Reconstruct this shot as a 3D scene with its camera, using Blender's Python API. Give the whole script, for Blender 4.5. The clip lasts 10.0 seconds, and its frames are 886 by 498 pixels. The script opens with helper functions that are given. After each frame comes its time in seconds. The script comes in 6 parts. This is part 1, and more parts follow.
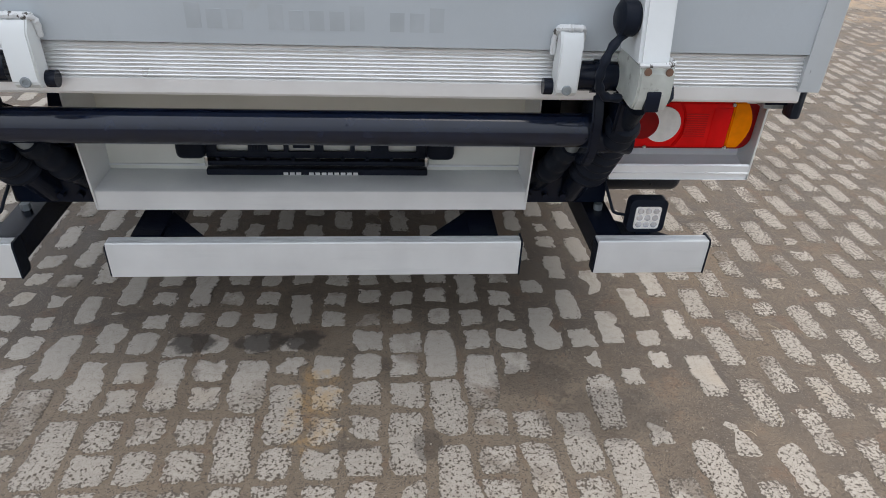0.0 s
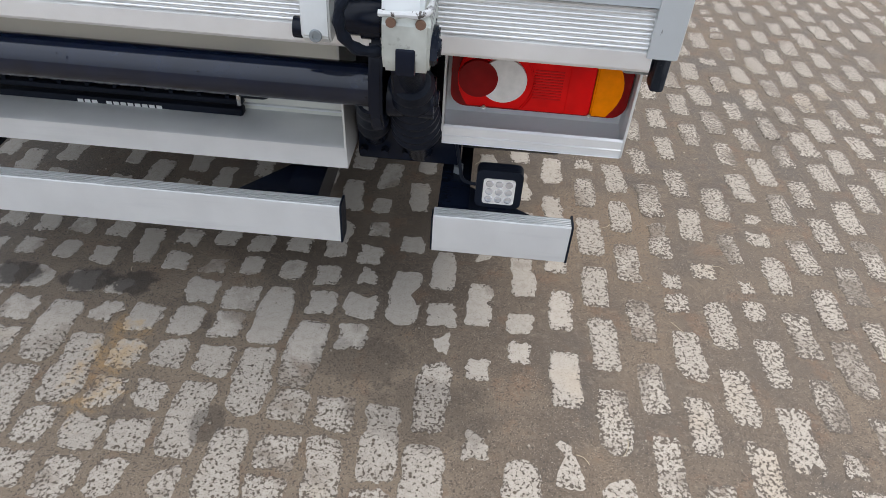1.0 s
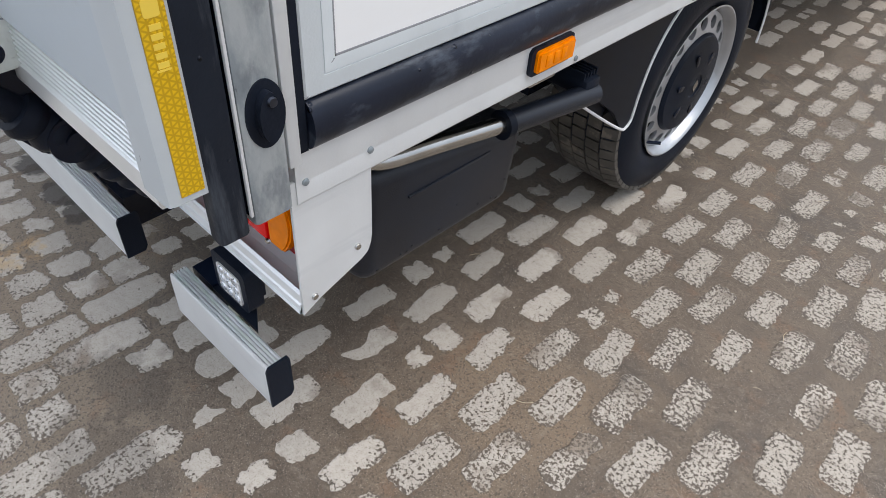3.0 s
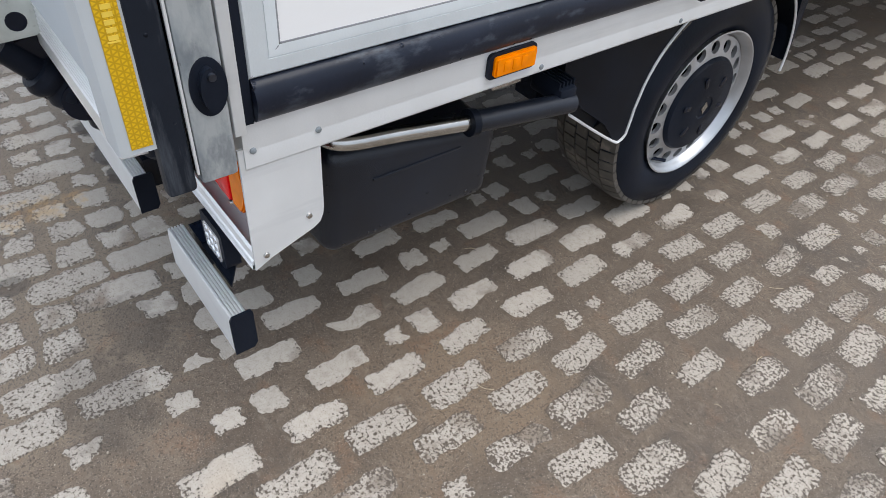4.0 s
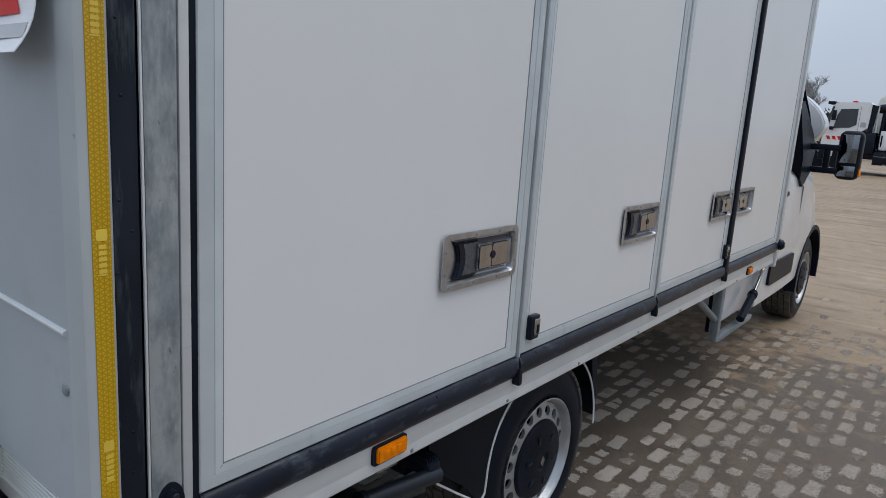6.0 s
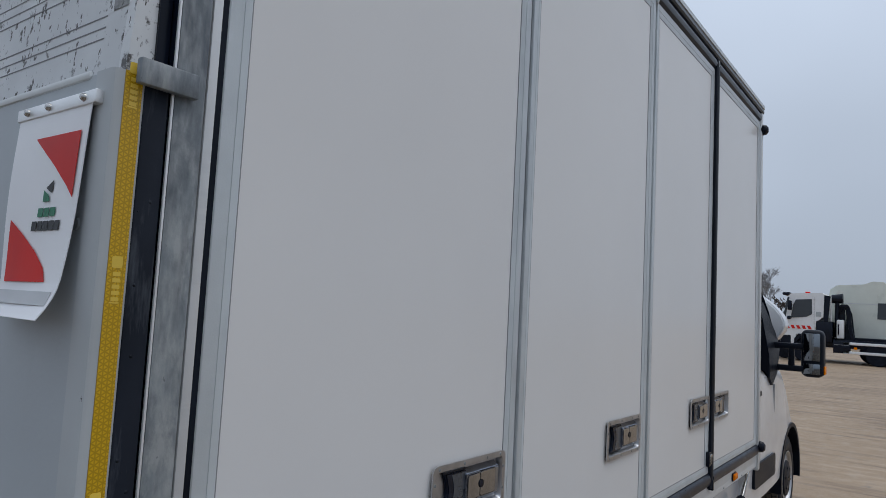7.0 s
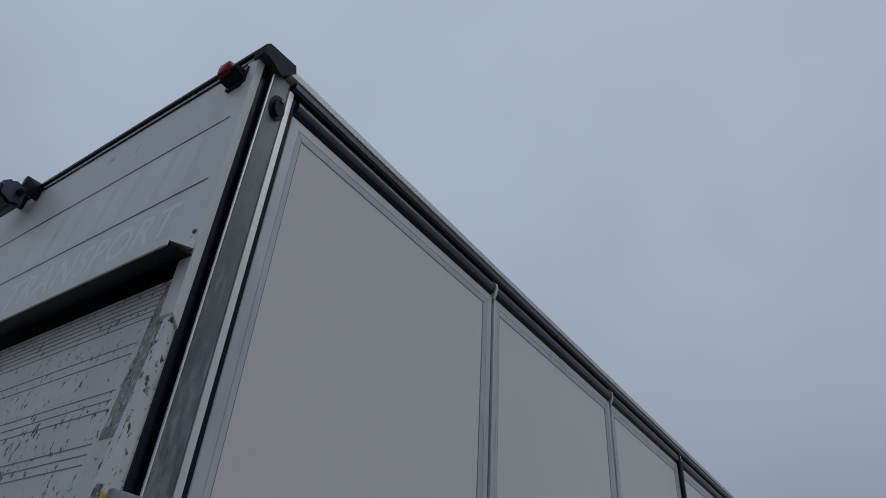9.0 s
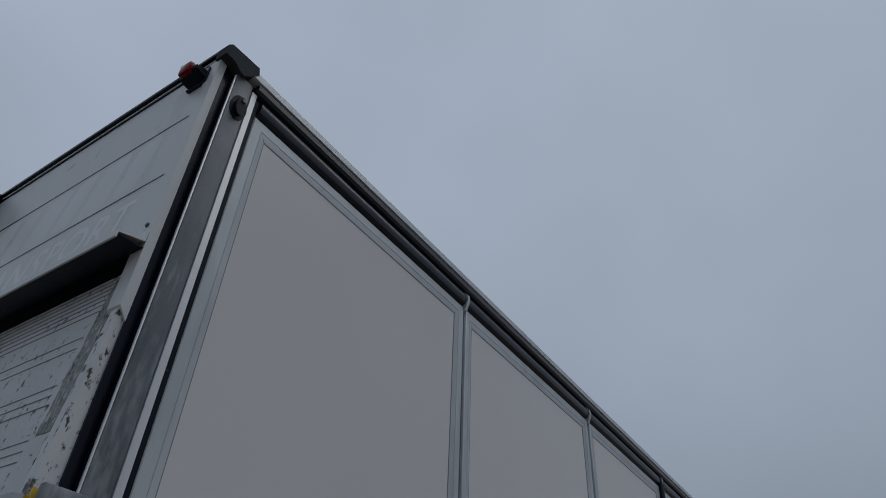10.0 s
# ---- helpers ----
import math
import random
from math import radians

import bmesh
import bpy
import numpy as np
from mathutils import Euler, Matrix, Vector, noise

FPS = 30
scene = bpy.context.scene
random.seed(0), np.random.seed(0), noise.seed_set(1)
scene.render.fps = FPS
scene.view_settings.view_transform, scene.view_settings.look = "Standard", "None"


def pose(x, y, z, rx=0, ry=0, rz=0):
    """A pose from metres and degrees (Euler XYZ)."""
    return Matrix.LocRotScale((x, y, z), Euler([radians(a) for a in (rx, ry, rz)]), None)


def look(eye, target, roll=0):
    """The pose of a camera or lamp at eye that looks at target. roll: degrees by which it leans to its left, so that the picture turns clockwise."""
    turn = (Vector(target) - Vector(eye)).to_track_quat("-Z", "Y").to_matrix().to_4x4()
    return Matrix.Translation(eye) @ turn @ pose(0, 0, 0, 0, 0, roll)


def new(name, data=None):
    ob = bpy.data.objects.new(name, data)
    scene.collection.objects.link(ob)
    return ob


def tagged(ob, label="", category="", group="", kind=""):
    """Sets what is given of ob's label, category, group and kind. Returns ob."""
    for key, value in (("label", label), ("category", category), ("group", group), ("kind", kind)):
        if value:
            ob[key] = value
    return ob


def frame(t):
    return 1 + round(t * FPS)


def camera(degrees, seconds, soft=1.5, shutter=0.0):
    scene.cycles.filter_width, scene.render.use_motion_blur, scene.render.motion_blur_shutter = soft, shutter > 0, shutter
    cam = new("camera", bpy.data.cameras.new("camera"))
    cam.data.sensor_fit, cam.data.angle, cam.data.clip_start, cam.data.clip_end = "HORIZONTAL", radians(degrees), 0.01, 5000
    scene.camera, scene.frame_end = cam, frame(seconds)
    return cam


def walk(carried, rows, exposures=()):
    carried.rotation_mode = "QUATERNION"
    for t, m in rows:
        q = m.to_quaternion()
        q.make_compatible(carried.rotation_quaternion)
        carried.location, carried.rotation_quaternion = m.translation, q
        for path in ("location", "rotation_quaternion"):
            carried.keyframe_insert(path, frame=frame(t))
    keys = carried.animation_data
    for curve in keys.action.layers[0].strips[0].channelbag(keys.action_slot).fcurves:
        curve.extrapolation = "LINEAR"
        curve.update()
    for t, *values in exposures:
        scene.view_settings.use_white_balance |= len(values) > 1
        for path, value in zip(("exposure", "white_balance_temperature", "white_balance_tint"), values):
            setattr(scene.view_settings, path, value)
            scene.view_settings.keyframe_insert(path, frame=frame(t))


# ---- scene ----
cam = camera(66.5, 10.0, soft=0.7)
PATH = [
    (0, (0.872, 0.876, 1.229), (1.044, 2.561, 0.165), 2.8),
    (0.5, (1.202, 1.004, 1.201), (1.338, 2.56, -0.049), 3.8),
    (1, (1.469, 1.177, 1.233), (1.414, 2.684, -0.081), 4.0),
    (1.5, (1.742, 1.344, 1.239), (1.441, 2.81, -0.088), 4.4),
    (2, (2.026, 1.493, 1.245), (1.441, 2.862, -0.091), 4.6),
    (2.5, (2.177, 1.732, 1.237), (1.369, 2.976, -0.105), 4.7),
    (3, (2.303, 1.964, 1.227), (1.334, 3.081, -0.12), 4.6),
    (3.2, (2.369, 2.052, 1.231), (1.342, 3.114, -0.117), 4.5),
    (4.3, (2.554, 2.015, 1.312), (1.407, 2.969, -0.02), 4.7),
    (4.5, (2.598, 1.923, 1.338), (1.394, 2.916, 0.087), 4.3),
    (5, (2.664, 1.805, 1.421), (1.386, 3.025, 0.483), 4.0),
    (5.5, (2.689, 1.787, 1.445), (1.443, 3.216, 0.807), 3.8),
    (5.7, (2.685, 1.786, 1.459), (1.461, 3.272, 0.917), 3.9),
    (6.8, (2.669, 1.725, 1.555), (1.48, 3.332, 1.612), 3.1),
    (7, (2.669, 1.717, 1.57), (1.486, 3.32, 1.744), 3.0),
    (7.5, (2.682, 1.696, 1.606), (1.533, 3.272, 2.05), 3.3),
    (8, (2.724, 1.662, 1.629), (1.627, 3.16, 2.373), 3.6),
    (8.5, (2.751, 1.645, 1.634), (1.721, 3.042, 2.629), 3.9),
    (9, (2.792, 1.627, 1.624), (1.819, 2.929, 2.789), 4.4),
    (9.5, (2.799, 1.633, 1.618), (1.869, 2.89, 2.865), 4.3),
    (10, (2.791, 1.717, 1.574), (1.889, 2.987, 2.828), 3.1),
]
EXPOSURES = [(0.0, 0.73, 6880, 12), (0.5, 0.93, 6800, 12), (1.5, 0.90, 6780, 12), (2.5, 0.90, 6650, 11.5), (4.5, 0.97, 6470, 10.5), (5.0, 0.88, 6380, 9.5), (5.5, 0.36, 6300, 9.5), (6.8, -0.18, 6260, 10.5), (7.5, -0.38, 6230, 10.5),
             (8.0, -0.54, 6210, 10.5), (8.5, -0.78, 6200, 10.5), (9.0, -1.03, 6150, 10), (9.5, -1.18, 6170, 10), (10.0, -1.20, 6170, 10)]
walk(cam, [(t, look(eye, target, roll)) for t, eye, target, roll in PATH], EXPOSURES)

# ---- world, sun ----
world = bpy.data.worlds.new("overcast_sky")
scene.world = world
world.use_nodes = True
wn, wl = world.node_tree.nodes, world.node_tree.links
sky = wn.new("ShaderNodeTexSky")
sky.sky_type, sky.sun_disc = "NISHITA", False
sky.sun_elevation, sky.sun_rotation = radians(70), radians(49)
sky.air_density, sky.dust_density, sky.ozone_density = 1.0, 4.0, 1.0
grey = wn.new("ShaderNodeMix")
grey.data_type = "RGBA"
grey.inputs[0].default_value = 0.92
wl.new(sky.outputs[0], grey.inputs[6])
grey.inputs[7].default_value = (7.3, 8.25, 9.6, 1)
tex = wn.new("ShaderNodeTexCoord")
cloud = wn.new("ShaderNodeTexNoise")
cloud.inputs["Scale"].default_value, cloud.inputs["Detail"].default_value = 1.6, 3
wl.new(tex.outputs["Generated"], cloud.inputs["Vector"])
soft_cloud = wn.new("ShaderNodeMapRange")
soft_cloud.inputs[1].default_value, soft_cloud.inputs[2].default_value, soft_cloud.inputs[3].default_value, soft_cloud.inputs[4].default_value = 0.3, 0.7, 0.90, 1.12
wl.new(cloud.outputs[0], soft_cloud.inputs[0])
cover = wn.new("ShaderNodeVectorMath")
cover.operation = "SCALE"
wl.new(grey.outputs[2], cover.inputs[0])
height_of = wn.new("ShaderNodeSeparateXYZ")
wl.new(tex.outputs["Generated"], height_of.inputs[0])
paler_up = wn.new("ShaderNodeMapRange")  # an overcast sky is brighter overhead than at its foot
paler_up.inputs[1].default_value, paler_up.inputs[2].default_value, paler_up.inputs[3].default_value, paler_up.inputs[4].default_value = 0.0, 0.8, 0.70, 1.20
wl.new(height_of.outputs[2], paler_up.inputs[0])
both = wn.new("ShaderNodeMath")
both.operation = "MULTIPLY"
wl.new(soft_cloud.outputs[0], both.inputs[0])
wl.new(paler_up.outputs[0], both.inputs[1])
toward = wn.new("ShaderNodeVectorMath")  # the cloud is thinner on one side of the sky
toward.operation = "DOT_PRODUCT"
toward.inputs[1].default_value = (-0.74, 0.12, 0.62)
wl.new(tex.outputs["Generated"], toward.inputs[0])
thinner = wn.new("ShaderNodeMapRange")
thinner.inputs[1].default_value, thinner.inputs[2].default_value, thinner.inputs[3].default_value, thinner.inputs[4].default_value = -0.4, 1.0, 0.86, 1.26
wl.new(toward.outputs["Value"], thinner.inputs[0])
uneven = wn.new("ShaderNodeMath")
uneven.operation = "MULTIPLY"
wl.new(both.outputs[0], uneven.inputs[0])
wl.new(thinner.outputs[0], uneven.inputs[1])
wl.new(uneven.outputs[0], cover.inputs["Scale"])
back = wn["Background"]
wl.new(cover.outputs[0], back.inputs[0])
back.inputs[1].default_value = 0.085
sun_data = bpy.data.lights.new("sun", "SUN")
sun_data.energy, sun_data.angle, sun_data.color = 1.25, radians(50), (1.0, 0.96, 0.90)
sun = new("sun", sun_data)
sun.matrix_world = look((7, 6, 26), (0, 0, 0))


# ---- materials ----
def mat(name, base, rough=0.5, metal=0.0, bump=0.0, bump_scale=200.0, vary=0.12, vary_scale=6.0, stain=None, stain_scale=3.0,
        stain_at=0.62, spec=0.5, coat=0.0, rv=0.1):
    """A surface with fine grain, a soft large-scale variation and, if given, stains of a second colour."""
    m = bpy.data.materials.new(name)
    m.use_nodes = True
    n, l = m.node_tree.nodes, m.node_tree.links
    p = n["Principled BSDF"]
    co = n.new("ShaderNodeTexCoord")
    big = n.new("ShaderNodeTexNoise")
    big.inputs["Scale"].default_value, big.inputs["Detail"].default_value = vary_scale, 6
    l.new(co.outputs["Object"], big.inputs["Vector"])
    ramp = n.new("ShaderNodeMapRange")
    ramp.inputs[1].default_value, ramp.inputs[2].default_value = 0.3, 0.7
    ramp.inputs[3].default_value, ramp.inputs[4].default_value = 1 - vary, 1 + vary
    l.new(big.outputs[0], ramp.inputs[0])
    mul = n.new("ShaderNodeVectorMath")
    mul.operation = "SCALE"
    mul.inputs[0].default_value = base[:3]
    l.new(ramp.outputs[0], mul.inputs["Scale"])
    colour = mul.outputs[0]
    if stain:
        sn = n.new("ShaderNodeTexNoise")
        sn.inputs["Scale"].default_value, sn.inputs["Detail"].default_value, sn.inputs["Roughness"].default_value = stain_scale, 9, 0.65
        l.new(co.outputs["Object"], sn.inputs["Vector"])
        sr = n.new("ShaderNodeMapRange")
        sr.inputs[1].default_value, sr.inputs[2].default_value = stain_at, stain_at + 0.08
        l.new(sn.outputs[0], sr.inputs[0])
        mx = n.new("ShaderNodeMix")
        mx.data_type = "RGBA"
        l.new(sr.outputs[0], mx.inputs[0])
        l.new(colour, mx.inputs[6])
        mx.inputs[7].default_value = (*stain, 1)
        colour = mx.outputs[2]
    l.new(colour, p.inputs["Base Color"])
    rr = n.new("ShaderNodeMapRange")
    rr.inputs[3].default_value, rr.inputs[4].default_value = max(0.02, rough - rv), min(1, rough + rv)
    l.new(big.outputs[0], rr.inputs[0])
    l.new(rr.outputs[0], p.inputs["Roughness"])
    p.inputs["Metallic"].default_value = metal
    p.inputs["Specular IOR Level"].default_value = spec
    p.inputs["Coat Weight"].default_value = coat
    if bump:
        fine = n.new("ShaderNodeTexNoise")
        fine.inputs["Scale"].default_value, fine.inputs["Detail"].default_value = bump_scale, 4
        l.new(co.outputs["Object"], fine.inputs["Vector"])
        bp = n.new("ShaderNodeBump")
        bp.inputs["Strength"].default_value, bp.inputs["Distance"].default_value = bump, 0.002
        l.new(fine.outputs[0], bp.inputs["Height"])
        l.new(bp.outputs[0], p.inputs["Normal"])
    return m


M_PANEL = mat("white_gel_panel", (0.78, 0.77, 0.757), 0.22, rv=0.02, vary=0.02, vary_scale=1.5, spec=0.38)
M_ALU = mat("anodised_aluminium", (0.68, 0.69, 0.69), 0.42, 0.3, bump=0.1, bump_scale=300, vary=0.06, vary_scale=9)
M_ALUBRIGHT = mat("bright_aluminium", (0.80, 0.81, 0.81), 0.38, 0.3, bump=0.1, bump_scale=300, vary=0.05)
M_GREYPAINT = mat("grey_white_paint", (0.69, 0.715, 0.715), 0.4, bump=0.15, bump_scale=90, vary=0.06, vary_scale=4,
                  stain=(0.42, 0.43, 0.43), stain_scale=7, stain_at=0.66)
M_EXTRUSION = mat("bare_extruded_aluminium", (0.82, 0.825, 0.82), 0.32, 0.55, bump=0.1, bump_scale=300, vary=0.06, vary_scale=9)
M_PLATFORM = mat("matt_platform_paint", (0.43, 0.466, 0.49), 0.45, bump=0.15, bump_scale=90, vary=0.07, vary_scale=3,
                 stain=(0.40, 0.42, 0.43), stain_scale=5, stain_at=0.62)
M_GALV = mat("galvanised_steel", (0.25, 0.28, 0.295), 0.5, 0.35, bump=0.2, bump_scale=120, vary=0.22, vary_scale=18,
             stain=(0.40, 0.42, 0.42), stain_scale=26, stain_at=0.68)
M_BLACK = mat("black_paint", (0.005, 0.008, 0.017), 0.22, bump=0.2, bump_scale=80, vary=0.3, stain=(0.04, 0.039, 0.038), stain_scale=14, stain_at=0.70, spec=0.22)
M_RUBBER = mat("black_rubber", (0.0095, 0.0125, 0.020), 0.42, bump=0.3, bump_scale=150, vary=0.35, stain=(0.034, 0.040, 0.052), stain_scale=26, stain_at=0.70, spec=0.10)
M_PLASTIC = mat("black_plastic", (0.0095, 0.0125, 0.020), 0.38, bump=0.3, bump_scale=500, vary=0.3, stain=(0.026, 0.030, 0.037), stain_scale=16, stain_at=0.69, spec=0.08)
M_WHITE = mat("white_vehicle_paint", (0.70, 0.71, 0.73), 0.22, vary=0.02, coat=0.5)


def streaks(m, colour, scale, at=0.6, width=0.1, amount=0.8):
    """Drawn-out stains: noise stretched by a scale along each axis, laid over the base colour."""
    n, l = m.node_tree.nodes, m.node_tree.links
    p = n["Principled BSDF"]
    src = p.inputs["Base Color"].links[0].from_socket
    co, mp, tx, mr, mx = n.new("ShaderNodeTexCoord"), n.new("ShaderNodeMapping"), n.new("ShaderNodeTexNoise"), n.new("ShaderNodeMapRange"), n.new("ShaderNodeMix")
    mp.inputs["Scale"].default_value = scale
    l.new(co.outputs["Object"], mp.inputs[0])
    l.new(mp.outputs[0], tx.inputs["Vector"])
    tx.inputs["Scale"].default_value, tx.inputs["Detail"].default_value, tx.inputs["Roughness"].default_value = 1.0, 7, 0.62
    mr.inputs[1].default_value, mr.inputs[2].default_value, mr.inputs[4].default_value = at, at + width, amount
    l.new(tx.outputs[0], mr.inputs[0])
    mx.data_type = "RGBA"
    l.new(mr.outputs[0], mx.inputs[0])
    l.new(src, mx.inputs[6])
    mx.inputs[7].default_value = (*colour, 1)
    l.new(mx.outputs[2], p.inputs["Base Color"])
    return m


def drops(m, scale=70.0, size=0.2, cover=0.55):
    """Rain drops standing on the surface: small smooth domes of uneven size."""
    n, l = m.node_tree.nodes, m.node_tree.links
    p = n["Principled BSDF"]
    co, vo, keep, mr, mul, bp = (n.new("ShaderNode" + k) for k in ("TexCoord", "TexVoronoi", "MapRange", "MapRange", "Math", "Bump"))
    vo.inputs["Scale"].default_value = scale
    l.new(co.outputs["Object"], vo.inputs["Vector"])
    mr.inputs[1].default_value, mr.inputs[2].default_value = size, size * 0.3
    l.new(vo.outputs["Distance"], mr.inputs[0])
    tone = n.new("ShaderNodeSeparateColor")
    l.new(vo.outputs["Color"], tone.inputs[0])
    keep.inputs[1].default_value, keep.inputs[2].default_value = cover, cover + 0.15
    l.new(tone.outputs[0], keep.inputs[0])
    mul.operation = "MULTIPLY"
    l.new(mr.outputs[0], mul.inputs[0])
    l.new(keep.outputs[0], mul.inputs[1])
    bp.inputs["Strength"].default_value, bp.inputs["Distance"].default_value = 1.0, 0.004
    l.new(mul.outputs[0], bp.inputs["Height"])
    if p.inputs["Normal"].links:
        l.new(p.inputs["Normal"].links[0].from_socket, bp.inputs["Normal"])
    l.new(bp.outputs[0], p.inputs["Normal"])
    src = p.inputs["Roughness"].links[0].from_socket
    dry = n.new("ShaderNodeMapRange")
    dry.inputs[3].default_value, dry.inputs[4].default_value = 1.0, 0.2
    l.new(mul.outputs[0], dry.inputs[0])
    rm = n.new("ShaderNodeMath")
    rm.operation = "MULTIPLY"
    l.new(src, rm.inputs[0])
    l.new(dry.outputs[0], rm.inputs[1])
    l.new(rm.outputs[0], p.inputs["Roughness"])
    return m


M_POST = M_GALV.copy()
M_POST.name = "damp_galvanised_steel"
streaks(M_GALV, (0.15, 0.165, 0.175), (55, 55, 16), 0.60, 0.07, 0.7)
streaks(M_GALV, (0.46, 0.475, 0.47), (60, 60, 9), 0.60, 0.08, 0.6)
streaks(M_POST, (0.44, 0.46, 0.46), (26, 26, 10), 0.40, 0.18, 0.85)
streaks(M_POST, (0.170, 0.192, 0.21), (22, 22, 12), 0.53, 0.12, 0.7)
streaks(M_POST, (0.37, 0.39, 0.395), (75, 75, 45), 0.62, 0.05, 0.5)
streaks(M_POST, (0.09, 0.10, 0.11), (60, 60, 30), 0.66, 0.04, 0.6)
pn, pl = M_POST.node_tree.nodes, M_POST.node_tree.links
# the post turns darker towards its head, above a ragged line
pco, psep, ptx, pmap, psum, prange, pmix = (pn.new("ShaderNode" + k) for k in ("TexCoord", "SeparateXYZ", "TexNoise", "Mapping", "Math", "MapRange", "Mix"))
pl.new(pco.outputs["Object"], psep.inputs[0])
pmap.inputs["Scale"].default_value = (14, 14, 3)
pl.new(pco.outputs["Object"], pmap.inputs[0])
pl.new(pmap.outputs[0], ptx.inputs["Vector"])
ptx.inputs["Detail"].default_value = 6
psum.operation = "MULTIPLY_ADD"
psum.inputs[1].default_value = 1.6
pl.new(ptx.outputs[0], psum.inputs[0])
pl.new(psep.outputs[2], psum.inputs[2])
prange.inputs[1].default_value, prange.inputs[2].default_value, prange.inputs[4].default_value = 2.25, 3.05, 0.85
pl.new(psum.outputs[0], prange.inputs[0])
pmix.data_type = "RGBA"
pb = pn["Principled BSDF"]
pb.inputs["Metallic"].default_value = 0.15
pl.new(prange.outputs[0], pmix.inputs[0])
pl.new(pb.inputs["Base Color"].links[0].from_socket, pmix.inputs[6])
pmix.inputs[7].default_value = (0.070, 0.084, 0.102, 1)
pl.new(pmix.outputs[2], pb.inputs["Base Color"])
streaks(M_PLATFORM, (0.34, 0.365, 0.385), (5, 5, 1.4), 0.56, 0.14, 0.5)
streaks(M_GREYPAINT, (0.47, 0.485, 0.48), (9, 9, 1.5), 0.58, 0.14, 0.5)
streaks(M_ALU, (0.52, 0.535, 0.545), (2.5, 2.5, 30), 0.55, 0.2, 0.5)


# ---- mesh helpers ----
def fresh():
    return bmesh.new()


def box(bm, x0, x1, y0, y1, z0, z1, bevel=0.0, seg=2):
    m = Matrix.Translation(((x0 + x1) / 2, (y0 + y1) / 2, (z0 + z1) / 2)) @ Matrix.Diagonal((x1 - x0, y1 - y0, z1 - z0, 1))
    made = bmesh.ops.create_cube(bm, size=1, matrix=m)["verts"]
    if bevel:
        edges = list({e for v in made for e in v.link_edges})
        bmesh.ops.bevel(bm, geom=edges, offset=bevel, segments=seg, affect="EDGES", profile=0.5)
    return bm


def rod(bm, p, q, r, r2=None, seg=16):
    p, q = Vector(p), Vector(q)
    d = q - p
    m = Matrix.Translation((p + q) / 2) @ d.to_track_quat("Z", "Y").to_matrix().to_4x4()
    bmesh.ops.create_cone(bm, cap_ends=True, segments=seg, radius1=r, radius2=r if r2 is None else r2, depth=d.length, matrix=m)
    return bm


def prism(bm, pts, axis, a, b):
    """A closed outline of 2D points drawn out along an axis from a to b."""
    def at(u, v, w):
        return {"x": (w, u, v), "y": (u, w, v), "z": (u, v, w)}[axis]
    lo = [bm.verts.new(at(u, v, a)) for u, v in pts]
    hi = [bm.verts.new(at(u, v, b)) for u, v in pts]
    n = len(pts)
    faces = [bm.faces.new(lo), bm.faces.new(hi[::-1])]
    for i in range(n):
        faces.append(bm.faces.new((lo[i], hi[i], hi[(i + 1) % n], lo[(i + 1) % n])))
    bmesh.ops.recalc_face_normals(bm, faces=faces)
    return bm


def pipe(bm, pts, r, seg=12):
    """A round tube along a smoothed line of points."""
    pts = [Vector(p) for p in pts]
    fine = []
    for i in range(len(pts) - 1):
        a, b, c, d = pts[max(i - 1, 0)], pts[i], pts[i + 1], pts[min(i + 2, len(pts) - 1)]
        for k in range(6):
            t = k / 6
            fine.append(0.5 * (2 * b + (c - a) * t + (2 * a - 5 * b + 4 * c - d) * t * t + (3 * b - 3 * c + d - a) * t ** 3))
    fine.append(pts[-1])
    rings = []
    up = Vector((0.13, 0.2, 1)).normalized()
    for i, p in enumerate(fine):
        d = (fine[min(i + 1, len(fine) - 1)] - fine[max(i - 1, 0)]).normalized()
        u = d.cross(up).normalized()
        w = d.cross(u)
        rr = r(i / (len(fine) - 1)) if callable(r) else r
        rings.append([bm.verts.new(p + rr * (math.cos(math.tau * k / seg) * u + math.sin(math.tau * k / seg) * w)) for k in range(seg)])
    faces = []
    for a, b in zip(rings, rings[1:]):
        for k in range(seg):
            faces.append(bm.faces.new((a[k], a[(k + 1) % seg], b[(k + 1) % seg], b[k])))
    faces += [bm.faces.new(rings[0]), bm.faces.new(rings[-1])]
    bmesh.ops.recalc_face_normals(bm, faces=faces)
    return bm


def lathe(bm, prof, centre, seg=48, axis="x", caps=True):
    """A ring of revolution: prof holds (along, radius) pairs from one end to the other, about an axis through centre."""
    cx, cy, cz = centre
    rings = []
    for a, r in prof:
        ring = []
        for k in range(seg):
            c, s = math.cos(math.tau * k / seg) * r, math.sin(math.tau * k / seg) * r
            ring.append(bm.verts.new((cx + a, cy + c, cz + s) if axis == "x" else (cx + c, cy + a, cz + s) if axis == "y" else (cx + c, cy + s, cz + a)))
        rings.append(ring)
    faces = []
    for p, q in zip(rings, rings[1:]):
        for k in range(seg):
            faces.append(bm.faces.new((p[k], p[(k + 1) % seg], q[(k + 1) % seg], q[k])))
    if caps:
        faces += [bm.faces.new(rings[0]), bm.faces.new(rings[-1])]
    bmesh.ops.recalc_face_normals(bm, faces=faces)
    return bm


